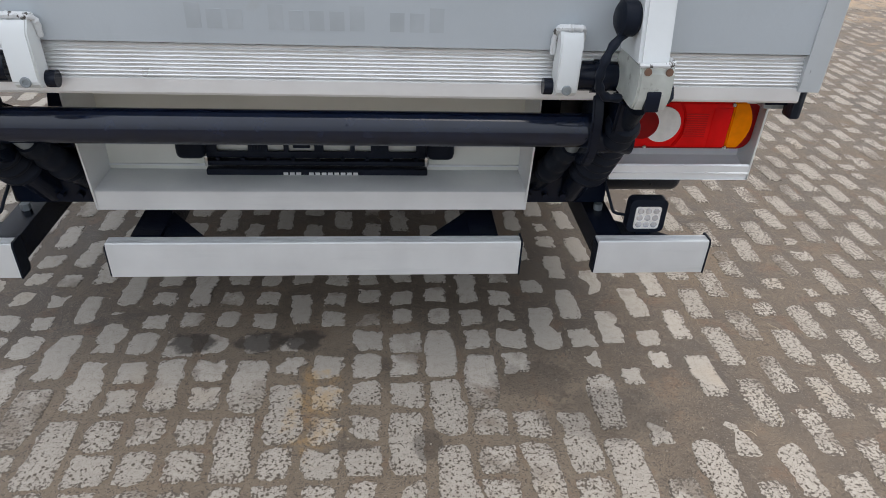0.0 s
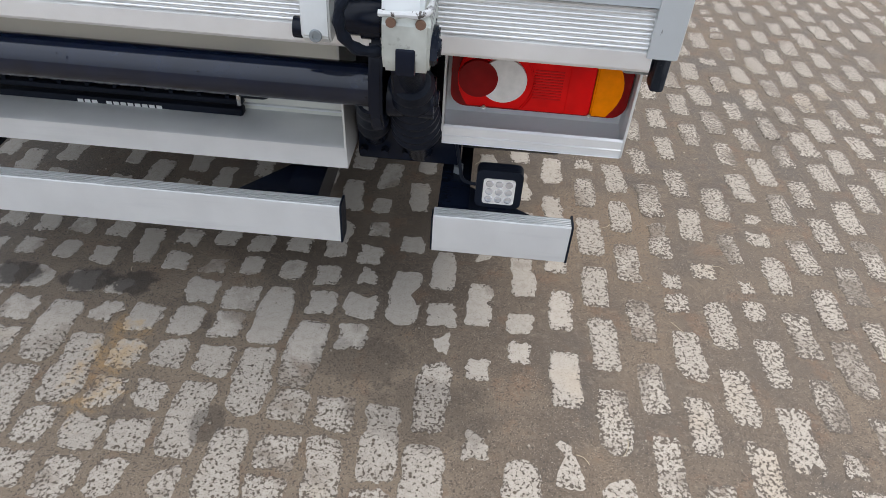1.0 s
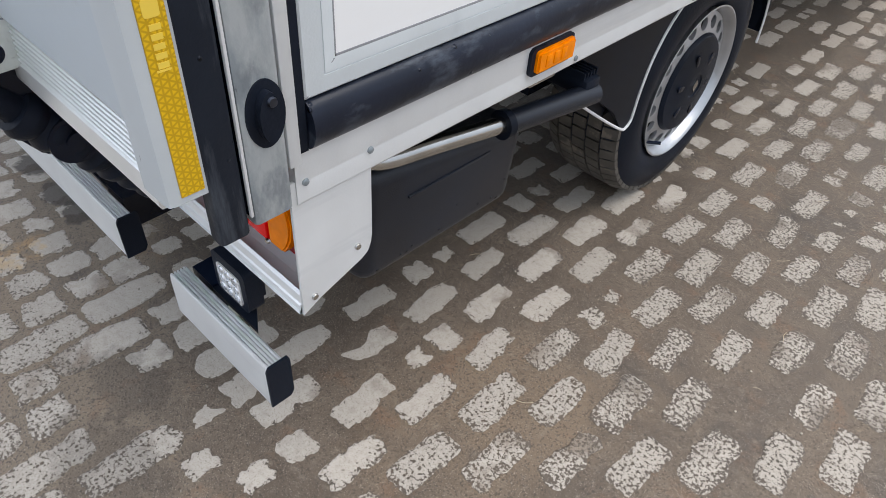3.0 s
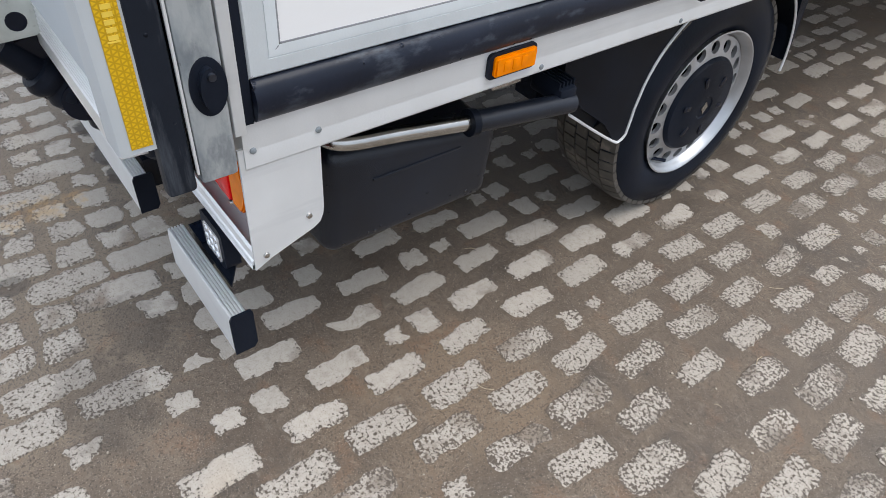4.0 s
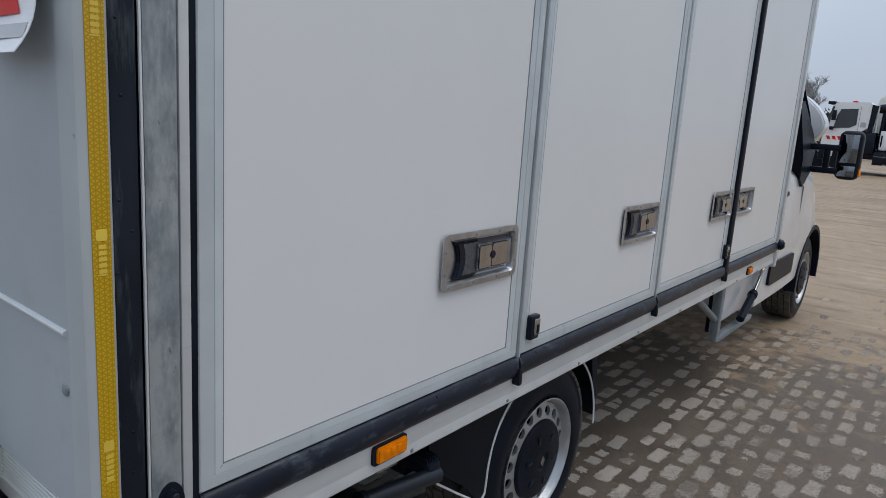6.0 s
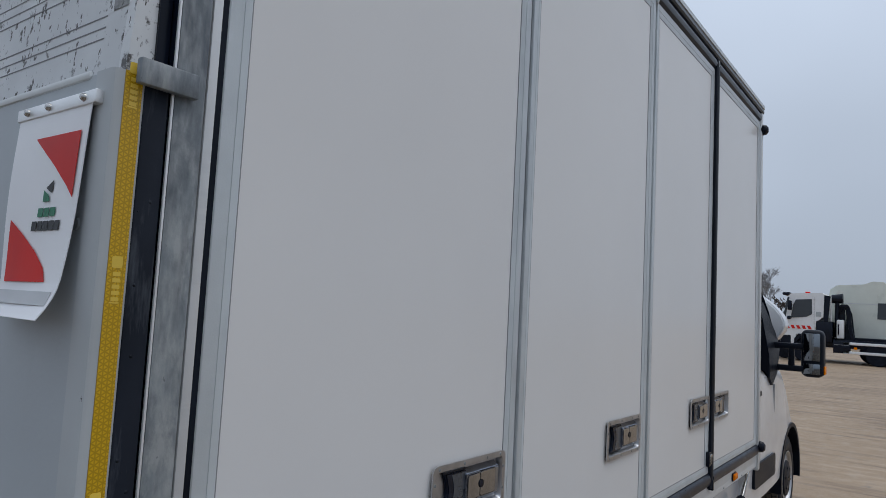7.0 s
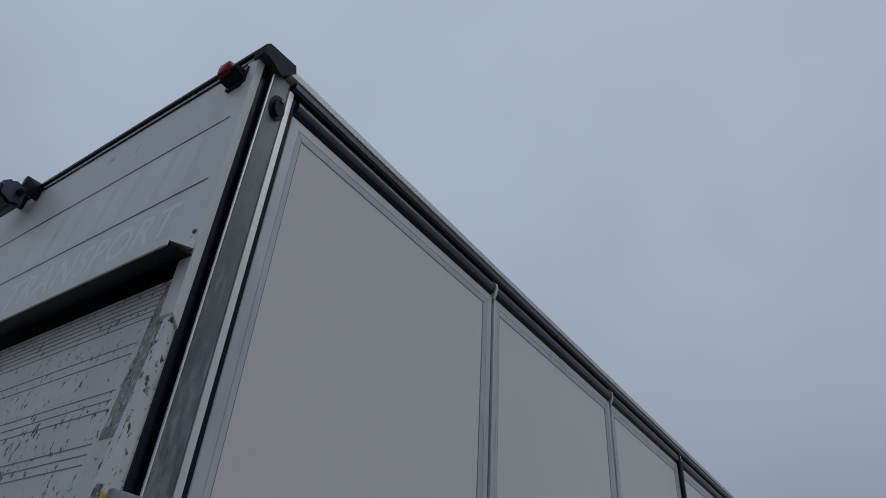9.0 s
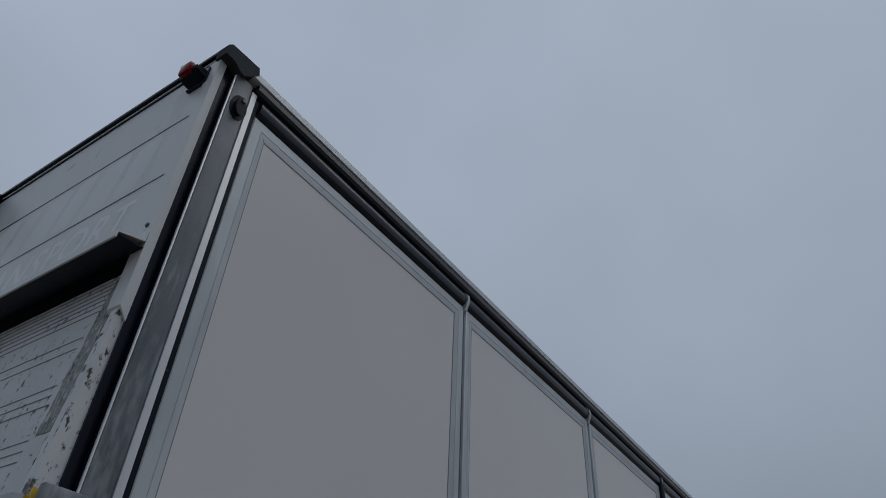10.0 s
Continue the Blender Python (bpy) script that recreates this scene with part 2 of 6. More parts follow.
def rounded(w, h, r, seg=5, cx=0.0, cy=0.0):
    """The outline of a rectangle with round corners."""
    pts = []
    for sx, sy, a0 in ((1, 1, 0), (-1, 1, 90), (-1, -1, 180), (1, -1, 270)):
        for k in range(seg + 1):
            a = radians(a0 + 90 * k / seg)
            pts.append((cx + sx * (w / 2 - r) + r * math.cos(a), cy + sy * (h / 2 - r) + r * math.sin(a)))
    return pts


def part(name, bm, material, parent=None, label="", sharp=35):
    me = bpy.data.meshes.new(name)
    bm.to_mesh(me)
    bm.free()
    for poly in me.polygons:
        poly.use_smooth = True
    me.set_sharp_from_angle(angle=radians(sharp))
    me.materials.append(material)
    ob = new(name, me)
    if parent is not None:
        ob.parent = parent
    if label:
        tagged(ob, label)
    return ob


def slab(parent, name, material, *a, label="", **k):
    return part(name, box(fresh(), *a, **k), material, parent, label)


def thing(name, label, category, **k):
    return tagged(new(name), label, category, **k)


# ---- further materials ----
M_STEEL = mat("stainless_steel", (0.46, 0.45, 0.43), 0.22, 1.0, bump=0.05, bump_scale=400, vary=0.1, vary_scale=20)
M_TANK = drops(mat("navy_black_moulding", (0.0105, 0.0135, 0.021), 0.33, bump=0.3, bump_scale=500, vary=0.25, stain=(0.035, 0.040, 0.05), stain_scale=14, stain_at=0.70, spec=0.36), 45, 0.17, 0.6)
M_TRAY = mat("dulled_stainless", (0.48, 0.485, 0.50), 0.34, 1.0, bump=0.1, bump_scale=300, vary=0.15, vary_scale=30)
M_LOCK = mat("brassy_stainless", (0.42, 0.412, 0.40), 0.17, 1.0, vary=0.12, vary_scale=30)
# paddle and basin: the blue of mirrored sky is put into the steel's colour
M_PADDLE = mat("polished_steel_sky_tint", (0.36, 0.395, 0.46), 0.16, 1.0, vary=0.15, vary_scale=30)
M_HOLLOW = mat("stainless_sky_tint", (0.15, 0.175, 0.215), 0.28, 0.9, vary=0.25, vary_scale=35)
M_DARKSTEEL = mat("shaded_stainless", (0.07, 0.08, 0.105), 0.3, 1.0, vary=0.2, vary_scale=25)
M_WORN = streaks(mat("chipped_white_paint", (0.63, 0.645, 0.65), 0.5, bump=0.3, bump_scale=60, vary=0.10, vary_scale=7,
             stain=(0.06, 0.056, 0.052), stain_scale=30, stain_at=0.615), (0.075, 0.068, 0.062), (75, 30, 38), 0.60, 0.03, 1.0)
M_WORNEDGE = streaks(mat("heavily_chipped_paint", (0.70, 0.715, 0.72), 0.5, bump=0.3, bump_scale=60, vary=0.12, vary_scale=9,
                 stain=(0.08, 0.074, 0.07), stain_scale=42, stain_at=0.555), (0.06, 0.054, 0.05), (90, 60, 26), 0.59, 0.04, 1.0)
M_BARE = mat("scraped_metal", (0.26, 0.26, 0.25), 0.5, 0.3, bump=0.6, bump_scale=90, vary=0.4, vary_scale=90,
             stain=(0.055, 0.05, 0.046), stain_scale=60, stain_at=0.53)
streaks(M_BARE, (0.58, 0.58, 0.56), (120, 40, 40), 0.56, 0.05, 0.9)
M_GHOSTDARK = mat("faded_grey_print", (0.395, 0.425, 0.445), 0.45, vary=0.1, vary_scale=12)
M_FRAME = streaks(mat("bluish_anodised_profile", (0.57, 0.605, 0.62), 0.42, 0.25, bump=0.1, bump_scale=300, vary=0.06, vary_scale=9), (0.38, 0.41, 0.435), (9, 9, 2), 0.55, 0.2, 0.6)
M_REDDARK = mat("ribbed_red_lens", (0.50, 0.006, 0.007), 0.18, spec=0.3)
M_RIM = mat("silver_rim_paint", (0.44, 0.45, 0.465), 0.36, 0.7, vary=0.12, vary_scale=14, stain=(0.25, 0.23, 0.2), stain_scale=30, stain_at=0.68)
M_YELLOW = mat("yellow_reflective_tape", (0.68, 0.42, 0.012), 0.35, vary=0.06, vary_scale=8, bump=0.1, bump_scale=300)
tn, tl = M_YELLOW.node_tree.nodes, M_YELLOW.node_tree.links
tp = tn["Principled BSDF"]
tco = tn.new("ShaderNodeTexCoord")
lines = None
for turn in (0, 60, 120):
    # one of three sets of crossing lines that make up the star pattern
    dot, wave, dist, edge = tn.new("ShaderNodeVectorMath"), tn.new("ShaderNodeMath"), tn.new("ShaderNodeMath"), tn.new("ShaderNodeMapRange")
    dot.operation, wave.operation, wave.inputs[1].default_value = "DOT_PRODUCT", "PINGPONG", 0.5
    dot.inputs[1].default_value = (0, 140 * math.cos(radians(turn)), 140 * math.sin(radians(turn)))
    tl.new(tco.outputs["Object"], dot.inputs[0])
    tl.new(dot.outputs["Value"], wave.inputs[0])
    edge.inputs[1].default_value, edge.inputs[2].default_value, edge.inputs[3].default_value, edge.inputs[4].default_value = 0.07, 0.20, 0.0, 1.0
    tl.new(wave.outputs[0], edge.inputs[0])
    if lines is None:
        lines = edge.outputs[0]
    else:
        dist.operation = "MINIMUM"
        tl.new(lines, dist.inputs[0])
        tl.new(edge.outputs[0], dist.inputs[1])
        lines = dist.outputs[0]
cm = tn.new("ShaderNodeMix")
cm.data_type = "RGBA"
tl.new(lines, cm.inputs[0])
cm.inputs[6].default_value, cm.inputs[7].default_value = (0.46, 0.268, 0.001, 1), (0.67, 0.41, 0.005, 1)
tl.new(cm.outputs[2], tp.inputs["Base Color"])
M_YELLOWPALE = mat("pale_yellow_print", (0.80, 0.56, 0.07), 0.4)
M_RED = mat("red_lens", (0.72, 0.004, 0.005), 0.2, vary=0.12, vary_scale=22, spec=0.15)
M_DEEPRED = mat("deep_red_lens", (0.20, 0.004, 0.005), 0.18, vary=0.2, vary_scale=30, spec=0.15)
M_AMBER = mat("amber_lens", (0.84, 0.22, 0.0), 0.2, vary=0.12, vary_scale=40, spec=0.12)
M_CLEAR = mat("clear_lens", (0.72, 0.70, 0.67), 0.15, bump=0.5, bump_scale=320, vary=0.08, vary_scale=60, coat=0.6)
M_LED = mat("led_reflector", (0.75, 0.77, 0.80), 0.12, 0.7, vary=0.1, vary_scale=60)
M_PRINTWHITE = mat("white_print", (0.70, 0.70, 0.70), 0.4)
M_PRINTRED = mat("red_print", (0.62, 0.020, 0.016), 0.45, spec=0.2)
M_PRINTGREEN = mat("green_print", (0.01, 0.16, 0.08), 0.45)
M_PRINTBLACK = mat("black_print", (0.012, 0.014, 0.016), 0.45)
M_VINYL = mat("white_vinyl", (0.86, 0.86, 0.87), 0.35, bump=0.1, bump_scale=30, vary=0.03)
M_WETPLASTIC = drops(mat("wet_black_moulding", (0.005, 0.007, 0.012), 0.3, bump=0.2, bump_scale=400, vary=0.3, stain=(0.028, 0.032, 0.04), stain_scale=40, stain_at=0.70, spec=0.1), 55, 0.16, 0.62)
M_CREAM = mat("cream_backboard", (0.66, 0.66, 0.60), 0.4, vary=0.05)


M_DARKGALV = mat("weathered_grey_metal", (0.040, 0.046, 0.056), 0.75, 0.0, spec=0.15, vary=0.2, vary_scale=20)
M_TUBE = drops(mat("wet_black_enamel", (0.005, 0.009, 0.022), 0.16, vary=0.3, vary_scale=30, rv=0.08, spec=0.5), 55, 0.13, 0.7)
M_BLACKGLASS = mat("blacked_glass", (0.005, 0.006, 0.009), 0.3, spec=0.0)
M_CHIP = streaks(mat("lightly_chipped_paint", (0.47, 0.495, 0.505), 0.45, vary=0.06, stain=(0.10, 0.095, 0.09), stain_scale=20, stain_at=0.69), (0.07, 0.066, 0.062), (70, 70, 22), 0.70, 0.02, 1.0)
M_GASKET = mat("grey_gasket", (0.24, 0.245, 0.255), 0.6)
# dark reflection in the latch's steel hollow, held as a base colour
M_BLUEDARK = mat("dark_blue_reflection", (0.006, 0.010, 0.022), 0.25, vary=0.25, vary_scale=40, spec=0.25)
M_BUMPER = drops(streaks(mat("dusty_bumper_rubber", (0.010, 0.0135, 0.024), 0.34, bump=0.15, bump_scale=120, vary=0.25, vary_scale=9, stain=(0.045, 0.053, 0.068), stain_scale=30, stain_at=0.66, spec=0.26), (0.065, 0.076, 0.096), (40, 14, 30), 0.54, 0.14, 0.7), 62, 0.24, 0.66)
M_SEAL = drops(streaks(mat("scuffed_seal_rubber", (0.017, 0.021, 0.030), 0.45, bump=0.2, bump_scale=120, vary=0.25, spec=0.10), (0.085, 0.095, 0.11), (45, 45, 6), 0.54, 0.14, 0.6), 60, 0.16, 0.75)
M_ROLLED = mat("blue_black_rolled_rubber", (0.022, 0.029, 0.043), 0.32, bump=0.1, bump_scale=120, vary=0.2, vary_scale=5, spec=0.4)
M_CAST = mat("bare_cast_metal", (0.52, 0.545, 0.51), 0.5, 0.15, bump=0.3, bump_scale=70, vary=0.16, vary_scale=28, stain=(0.34, 0.35, 0.32), stain_scale=40, stain_at=0.6)


def glass(name, tint=(0.03, 0.035, 0.04)):
    m = bpy.data.materials.new(name)
    m.use_nodes = True
    p = m.node_tree.nodes["Principled BSDF"]
    p.inputs["Base Color"].default_value = (*tint, 1)
    p.inputs["Roughness"].default_value = 0.04
    p.inputs["IOR"].default_value = 1.5
    p.inputs["Coat Weight"].default_value = 0.5
    return m


M_GLASS = glass("dark_cab_glass")

# ---- the truck ----
truck = tagged(new("delivery_truck"), "white box truck with side doors and a raised tail lift", "truck")
TX, TY = 0.71, 2.28
truck.location = (TX, TY, 0)

# box shell
slab(truck, "box_shell", M_PANEL, -1.04, 1.036, 0.06, 4.0, 0.80, 2.93)
slab(truck, "chassis_rail", M_BLACK, -0.46, -0.38, 0.2, 5.4, 0.52, 0.70, bevel=0.006)
slab(truck, "chassis_rail", M_BLACK, 0.38, 0.46, 0.2, 5.4, 0.52, 0.70, bevel=0.006)
slab(truck, "floor_frame", M_BLACK, -1.0, 1.0, 0.2, 3.95, 0.72, 0.80)
slab(truck, "rear_beam", M_BLACK, -0.62, 0.62, 0.24, 0.32, 0.48, 0.74, bevel=0.01)
slab(truck, "rear_axle", M_BLACK, -0.8, 0.8, 1.36, 1.46, 0.30, 0.40, bevel=0.02)
slab(truck, "underbody_shield", M_BLACK, -0.36, 0.36, 0.34, 1.0, 0.44, 0.56, bevel=0.03, label="dark dirty spare wheel carrier under the chassis")

# roof with its side profile
bm = fresh()
prism(bm, [(-1.07, 2.915), (-1.07, 2.955), (-1.045, 2.975), (1.045, 2.975), (1.074, 2.955), (1.074, 2.935), (1.066, 2.932), (1.04, 2.932), (-1.05, 2.93)], "y", 0.01, 4.012)
part("roof", bm, M_FRAME, truck, "aluminium roof edge profile")
bm = fresh()
prism(bm, [(1.030, 2.9015), (1.066, 2.904), (1.072, 2.912), (1.072, 2.928), (1.066, 2.9315), (1.03, 2.9315)], "y", 0.035, 4.005)
part("rain_gutter", bm, M_ROLLED, truck)
bm = fresh()
prism(bm, [(-0.078, 2.925), (-0.080, 2.955), (-0.070, 2.967), (0.016, 2.972), (0.022, 2.950), (0.004, 2.925), (-0.015, 2.905), (-0.030, 2.908), (-0.050, 2.922)], "x", 1.035, 1.076)
part("roof_corner_cap", bm, M_DARKGALV, truck, "grey weathered corner cap")
bm = fresh()
prism(bm, [(-0.078, 2.925), (-0.080, 2.955), (-0.070, 2.967), (0.016, 2.972), (0.022, 2.950), (-0.06, 2.915)], "x", -1.078, -1.035)
part("roof_corner_cap", bm, M_DARKGALV, truck, "grey weathered corner cap")


# side doors with their profile frames
DOORS = ((0.057, 1.020), (1.028, 2.013), (2.021, 2.895), (2.947, 3.965))
Z0, Z1 = 0.846, 2.845
FW = 0.048


def groove_frame(y0, y1, z0, z1, w, x):
    """Mitred profile frame in the x plane with a raised rib near its inner edge."""
    bm = fresh()
    steps = ((0.0, 0.0), (0.0, 0.010), (0.004, 0.013), (w * 0.60, 0.0125), (w * 0.61, 0.0112), (w * 0.645, 0.0112), (w * 0.655, 0.0122), (w - 0.006, 0.0100), (w, 0.0085), (w, 0.0))
    loops = []
    for d, h in steps:
        loops.append([bm.verts.new((x + h, yy, zz)) for yy, zz in ((y0 + d, z0 + d * 0.74), (y1 - d, z0 + d * 0.74), (y1 - d, z1 - d), (y0 + d, z1 - d))])
    for a, b in zip(loops, loops[1:]):
        for k in range(4):
            bm.faces.new((a[k], a[(k + 1) % 4], b[(k + 1) % 4], b[k]))
    bmesh.ops.recalc_face_normals(bm, faces=bm.faces)
    return bm


def paddle_latch(parent, y0, y1, z0, z1, x, flip):
    """Recessed stainless tray with a paddle handle and a lock; the paddle opens toward the door's edge."""
    cy, cz, w, h = (y0 + y1) / 2, (z0 + z1) / 2, y1 - y0, z1 - z0
    s = -1 if flip else 1
    bm = fresh()
    depth = ((w, h, 0.016, 0.0), (w, h, 0.016, 0.003), (w - 0.026, h - 0.028, 0.010, 0.003), (w - 0.033, h - 0.035, 0.008, -0.003), (w - 0.038, h - 0.040, 0.006, -0.014))
    loops = []
    for ww, hh, r, d in depth:
        loops.append([bm.verts.new((x + d, u, v)) for u, v in rounded(ww, hh, r, 4, cy, cz)])
    n = len(loops[0])
    for a, b in zip(loops, loops[1:]):
        for k in range(n):
            bm.faces.new((a[k], a[(k + 1) % n], b[(k + 1) % n], b[k]))
    bm.faces.new(loops[-1])
    bmesh.ops.recalc_face_normals(bm, faces=bm.faces)
    bm.normal_update()
    tray = part("door_handle", bm, M_TRAY, truck, "stainless steel recessed handle tray with rivets")
    wi, hi = w - 0.038, h - 0.040

    def at(u, v):
        """A place inside the tray: u from the finger side to the lock side, v from the bottom up."""
        return cy + s * (u - 0.5) * wi, cz + (v - 0.5) * hi
    # finger hollow: a dark curved plate with a bowed rim, and the deep basin behind it
    bm = fresh()
    rim = []
    for k in range(9):
        v = k / 8
        rim.append(at(0.130 + 0.055 * math.sin(math.pi * v), 0.02 + 0.96 * v))
    prism(bm, rim + [at(0.47, 0.98), at(0.47, 0.02)], "x", x - 0.018, x - 0.004)
    bmesh.ops.bevel(bm, geom=[e for e in bm.edges if all(q.co.x > x - 0.005 for q in e.verts)], offset=0.005, segments=3, affect="EDGES")
    part("finger_hollow", bm, M_BLUEDARK, tray, "dark blue-black finger hollow")
    bm = fresh()
    rim = [at(0.235 + 0.040 * math.sin(math.pi * k / 6), 0.10 + 0.80 * k / 6) for k in range(7)]
    prism(bm, rim + [at(0.465, 0.90), at(0.465, 0.10)], "x", x - 0.006, x - 0.0033)
    part("hollow_basin", bm, M_HOLLOW, tray, "blue-grey polished hollow")
    # paddle: bevelled plate over the lock side
    bm = fresh()
    a, b = at(0.43, 0.02), at(0.965, 0.98)
    box(bm, x - 0.016, x + 0.002, min(a[0], b[0]), max(a[0], b[0]), a[1], b[1])
    front = [f for f in bm.faces if f.normal.x > 0.9]
    for f in front:
        for q in f.verts:
            q.co.z = cz + (q.co.z - cz) * 0.68
    bmesh.ops.bevel(bm, geom=list(bm.edges), offset=0.002, segments=2, affect="EDGES")
    part("paddle", bm, M_PADDLE, tray, "polished steel paddle with sloping edges")
    for u0, u1, v0, v1, top in ((0.450, 0.640, 0.19, 0.79, 0.0042), (0.650, 0.900, 0.20, 0.81, 0.0038)):
        a, b = at(u0, v0), at(u1, v1)
        bm = fresh()
        prism(bm, rounded(abs(b[0] - a[0]), b[1] - a[1], 0.007, 4, (a[0] + b[0]) / 2, (a[1] + b[1]) / 2), "x", x + 0.0015, x + top)
        bmesh.ops.bevel(bm, geom=[e for e in bm.edges if all(q.co.x > x + top - 0.001 for q in e.verts)], offset=0.0010, segments=2, affect="EDGES")
        part("lock_plate", bm, M_LOCK, tray, "bright steel lock plate")
        prism(bm2 := fresh(), rounded(abs(b[0] - a[0]) + 0.0035, b[1] - a[1] + 0.0035, 0.008, 4, (a[0] + b[0]) / 2, (a[1] + b[1]) / 2), "x", x + 0.001, x + 0.0024)
        part("plate_gap", bm2, M_BLACK, tray)
    a = at(0.655, 0.52)
    part("key_hole", rod(fresh(), (x + 0.002, a[0], a[1]), (x + 0.0062, a[0], a[1]), 0.0095, seg=20), M_BLACK, tray, "dark key hole with a turning cover")
    spots = [(u, v) for u in (-0.42, -0.1, 0.22, 0.42) for v in (-0.44, 0.44)] + [(u, v) for u in (-0.47, 0.47) for v in (-0.2, 0.2)]
    for u, v in spots:
        part("rivet", lathe(fresh(), [(0.0, 0.0040), (0.0008, 0.0035), (0.0012, 0.0015)], (x + 0.003, cy + u * w, cz + v * h), 8), M_GALV, tray)


LATCH = ((0.661, 0.969, False), (1.633, 1.946, False), (2.580, 2.884, False), (2.954, 3.250, True))
for i, ((y0, y1), (h0, h1, flip)) in enumerate(zip(DOORS, LATCH)):
    # the panel goes round the opening that holds the handle tray
    bm = fresh()
    pa, pb, pc, pd = y0 + FW - 0.004, y1 - FW + 0.004, Z0 + FW * 0.74 - 0.004, Z1 - FW + 0.004
    ha, hb, hc, hd = max(h0 + 0.012, pa + 0.004), min(h1 - 0.012, pb - 0.004), 1.086 + 0.012, 1.219 - 0.012
    xs, zs = (pa, ha, hb, pb), (pc, hc, hd, pd)
    front = [[bm.verts.new((1.050, u, v)) for u in xs] for v in zs]
    back = [[bm.verts.new((1.030, u, v)) for u in xs] for v in zs]
    for r in range(3):
        for c in range(3):
            if (r, c) != (1, 1):
                bm.faces.new((front[r][c], front[r][c + 1], front[r + 1][c + 1], front[r + 1][c]))
                bm.faces.new((back[r][c], back[r + 1][c], back[r + 1][c + 1], back[r][c + 1]))
    for loop in (((1, 1), (1, 2), (2, 2), (2, 1)), ((0, 0), (3, 0), (3, 3), (0, 3))):
        for k in range(4):
            (r, c), (r2, c2) = loop[k], loop[(k + 1) % 4]
            ring = [(r, c), (r2, c2)]
            if abs(r - r2) + abs(c - c2) == 3:
                ring = [(r + (r2 - r) * q // 3, c + (c2 - c) * q // 3) for q in range(4)]
            for (a, b), (p, q) in zip(ring, ring[1:]):
                bm.faces.new((front[a][b], front[p][q], back[p][q], back[a][b]))
    bmesh.ops.recalc_face_normals(bm, faces=bm.faces)
    door = part("side_door", bm, M_PANEL, truck, "white smooth-panelled side door in an aluminium frame")
    part("door_frame", groove_frame(y0, y1, Z0, Z1, FW, 1.043), M_FRAME, door, "grooved aluminium profile frame")
    part("bumper_rail", prism(fresh(), [(1.040, Z0 - 0.062)] + [(1.052 + 0.018 * math.cos(radians(q)), Z0 - 0.0315 + 0.0305 * math.sin(radians(q))) for q in range(-90, 91, 15)] + [(1.040, Z0 - 0.001)], "y", y0 + 0.002, y1 - 0.002),
         M_BUMPER, door, "black rubber bumper rail with dried splashes")
    part("top_seal", prism(fresh(), [(1.036, Z1 + 0.002), (1.052, Z1 + 0.004), (1.064, Z1 + 0.012), (1.069, Z1 + 0.026), (1.066, Z1 + 0.042), (1.054, Z1 + 0.054), (1.036, Z1 + 0.056)], "y", y0 + 0.004, y1 - 0.004), M_ROLLED, door, "black rolled rubber seal")
    bm = fresh()
    d = FW - 0.0005
    d0 = d * 0.74
    box(bm, 1.049, 1.0513, y0 + d, y0 + d + 0.0028, Z0 + d0, Z1 - d)
    box(bm, 1.049, 1.0513, y1 - d - 0.0028, y1 - d, Z0 + d0, Z1 - d)
    box(bm, 1.049, 1.0513, y0 + d, y1 - d, Z0 + d0, Z0 + d0 + 0.0028)
    box(bm, 1.049, 1.0513, y0 + d, y1 - d, Z1 - d - 0.0028, Z1 - d)
    part("panel_gasket", bm, M_GASKET, door, "thin dark gasket")
    for ya, yb in ((y0 + 0.002, y0 + FW - 0.001), (y1 - 0.002, y1 - FW + 0.001)):
        for za, zb in ((Z0 + 0.002, Z0 + FW * 0.74 - 0.001), (Z1 - 0.002, Z1 - FW + 0.001)):
            part("mitre_seam", rod(fresh(), (1.0556, ya, za), (1.0520, yb, zb), 0.0008, seg=6), M_GASKET, door)
    paddle_latch(door, h0, h1, 1.086, 1.219, 1.058, flip)

# joints between the doors
for j, wide in ((1.024, 0), (2.017, 0), (2.921, 1)):
    slab(truck, "door_gap", M_BLACK, 1.030, 1.045, j - 0.012, j + 0.012, 0.79, 2.90)
    if wide:
        part("joint_strip", prism(fresh(), [(1.045, j - 0.026), (1.066, j - 0.024), (1.071, j - 0.012), (1.071, j + 0.012), (1.066, j + 0.024), (1.045, j + 0.026)], "z", 0.775, 2.895), M_RUBBER, truck, "black rubber joint strip between two doors")
    else:
        slab(truck, "hinge_profile", M_FRAME, 1.045, 1.0595, j + 0.0045, j + 0.0125, 0.80, 2.89, bevel=0.002)
    part("seal_clip", prism(fresh(), [(1.040, Z1 - 0.02), (1.062, Z1 - 0.012), (1.073, Z1 + 0.02), (1.071, Z1 + 0.045), (1.058, Z1 + 0.060), (1.04, Z1 + 0.06)], "y", j - 0.007, j + 0.006), M_FRAME, truck)
    slab(truck, "joint_clip", M_BLACK, 1.050, 1.075, j - 0.008, j + 0.010, 0.765, 0.815, bevel=0.003)
for j in (1.066, 2.858):
    cat = slab(truck, "door_catch", M_BLACK, 1.050, 1.070, j, j + 0.046, 0.883, 0.953, bevel=0.005, label="black door catch with a steel latch")
    slab(cat, "catch_plate", M_STEEL, 1.068, 1.076, j + 0.012, j + 0.038, 0.897, 0.944, bevel=0.003)
    slab(cat, "catch_slot", M_BLACK, 1.074, 1.078, j + 0.021, j + 0.028, 0.902, 0.928)
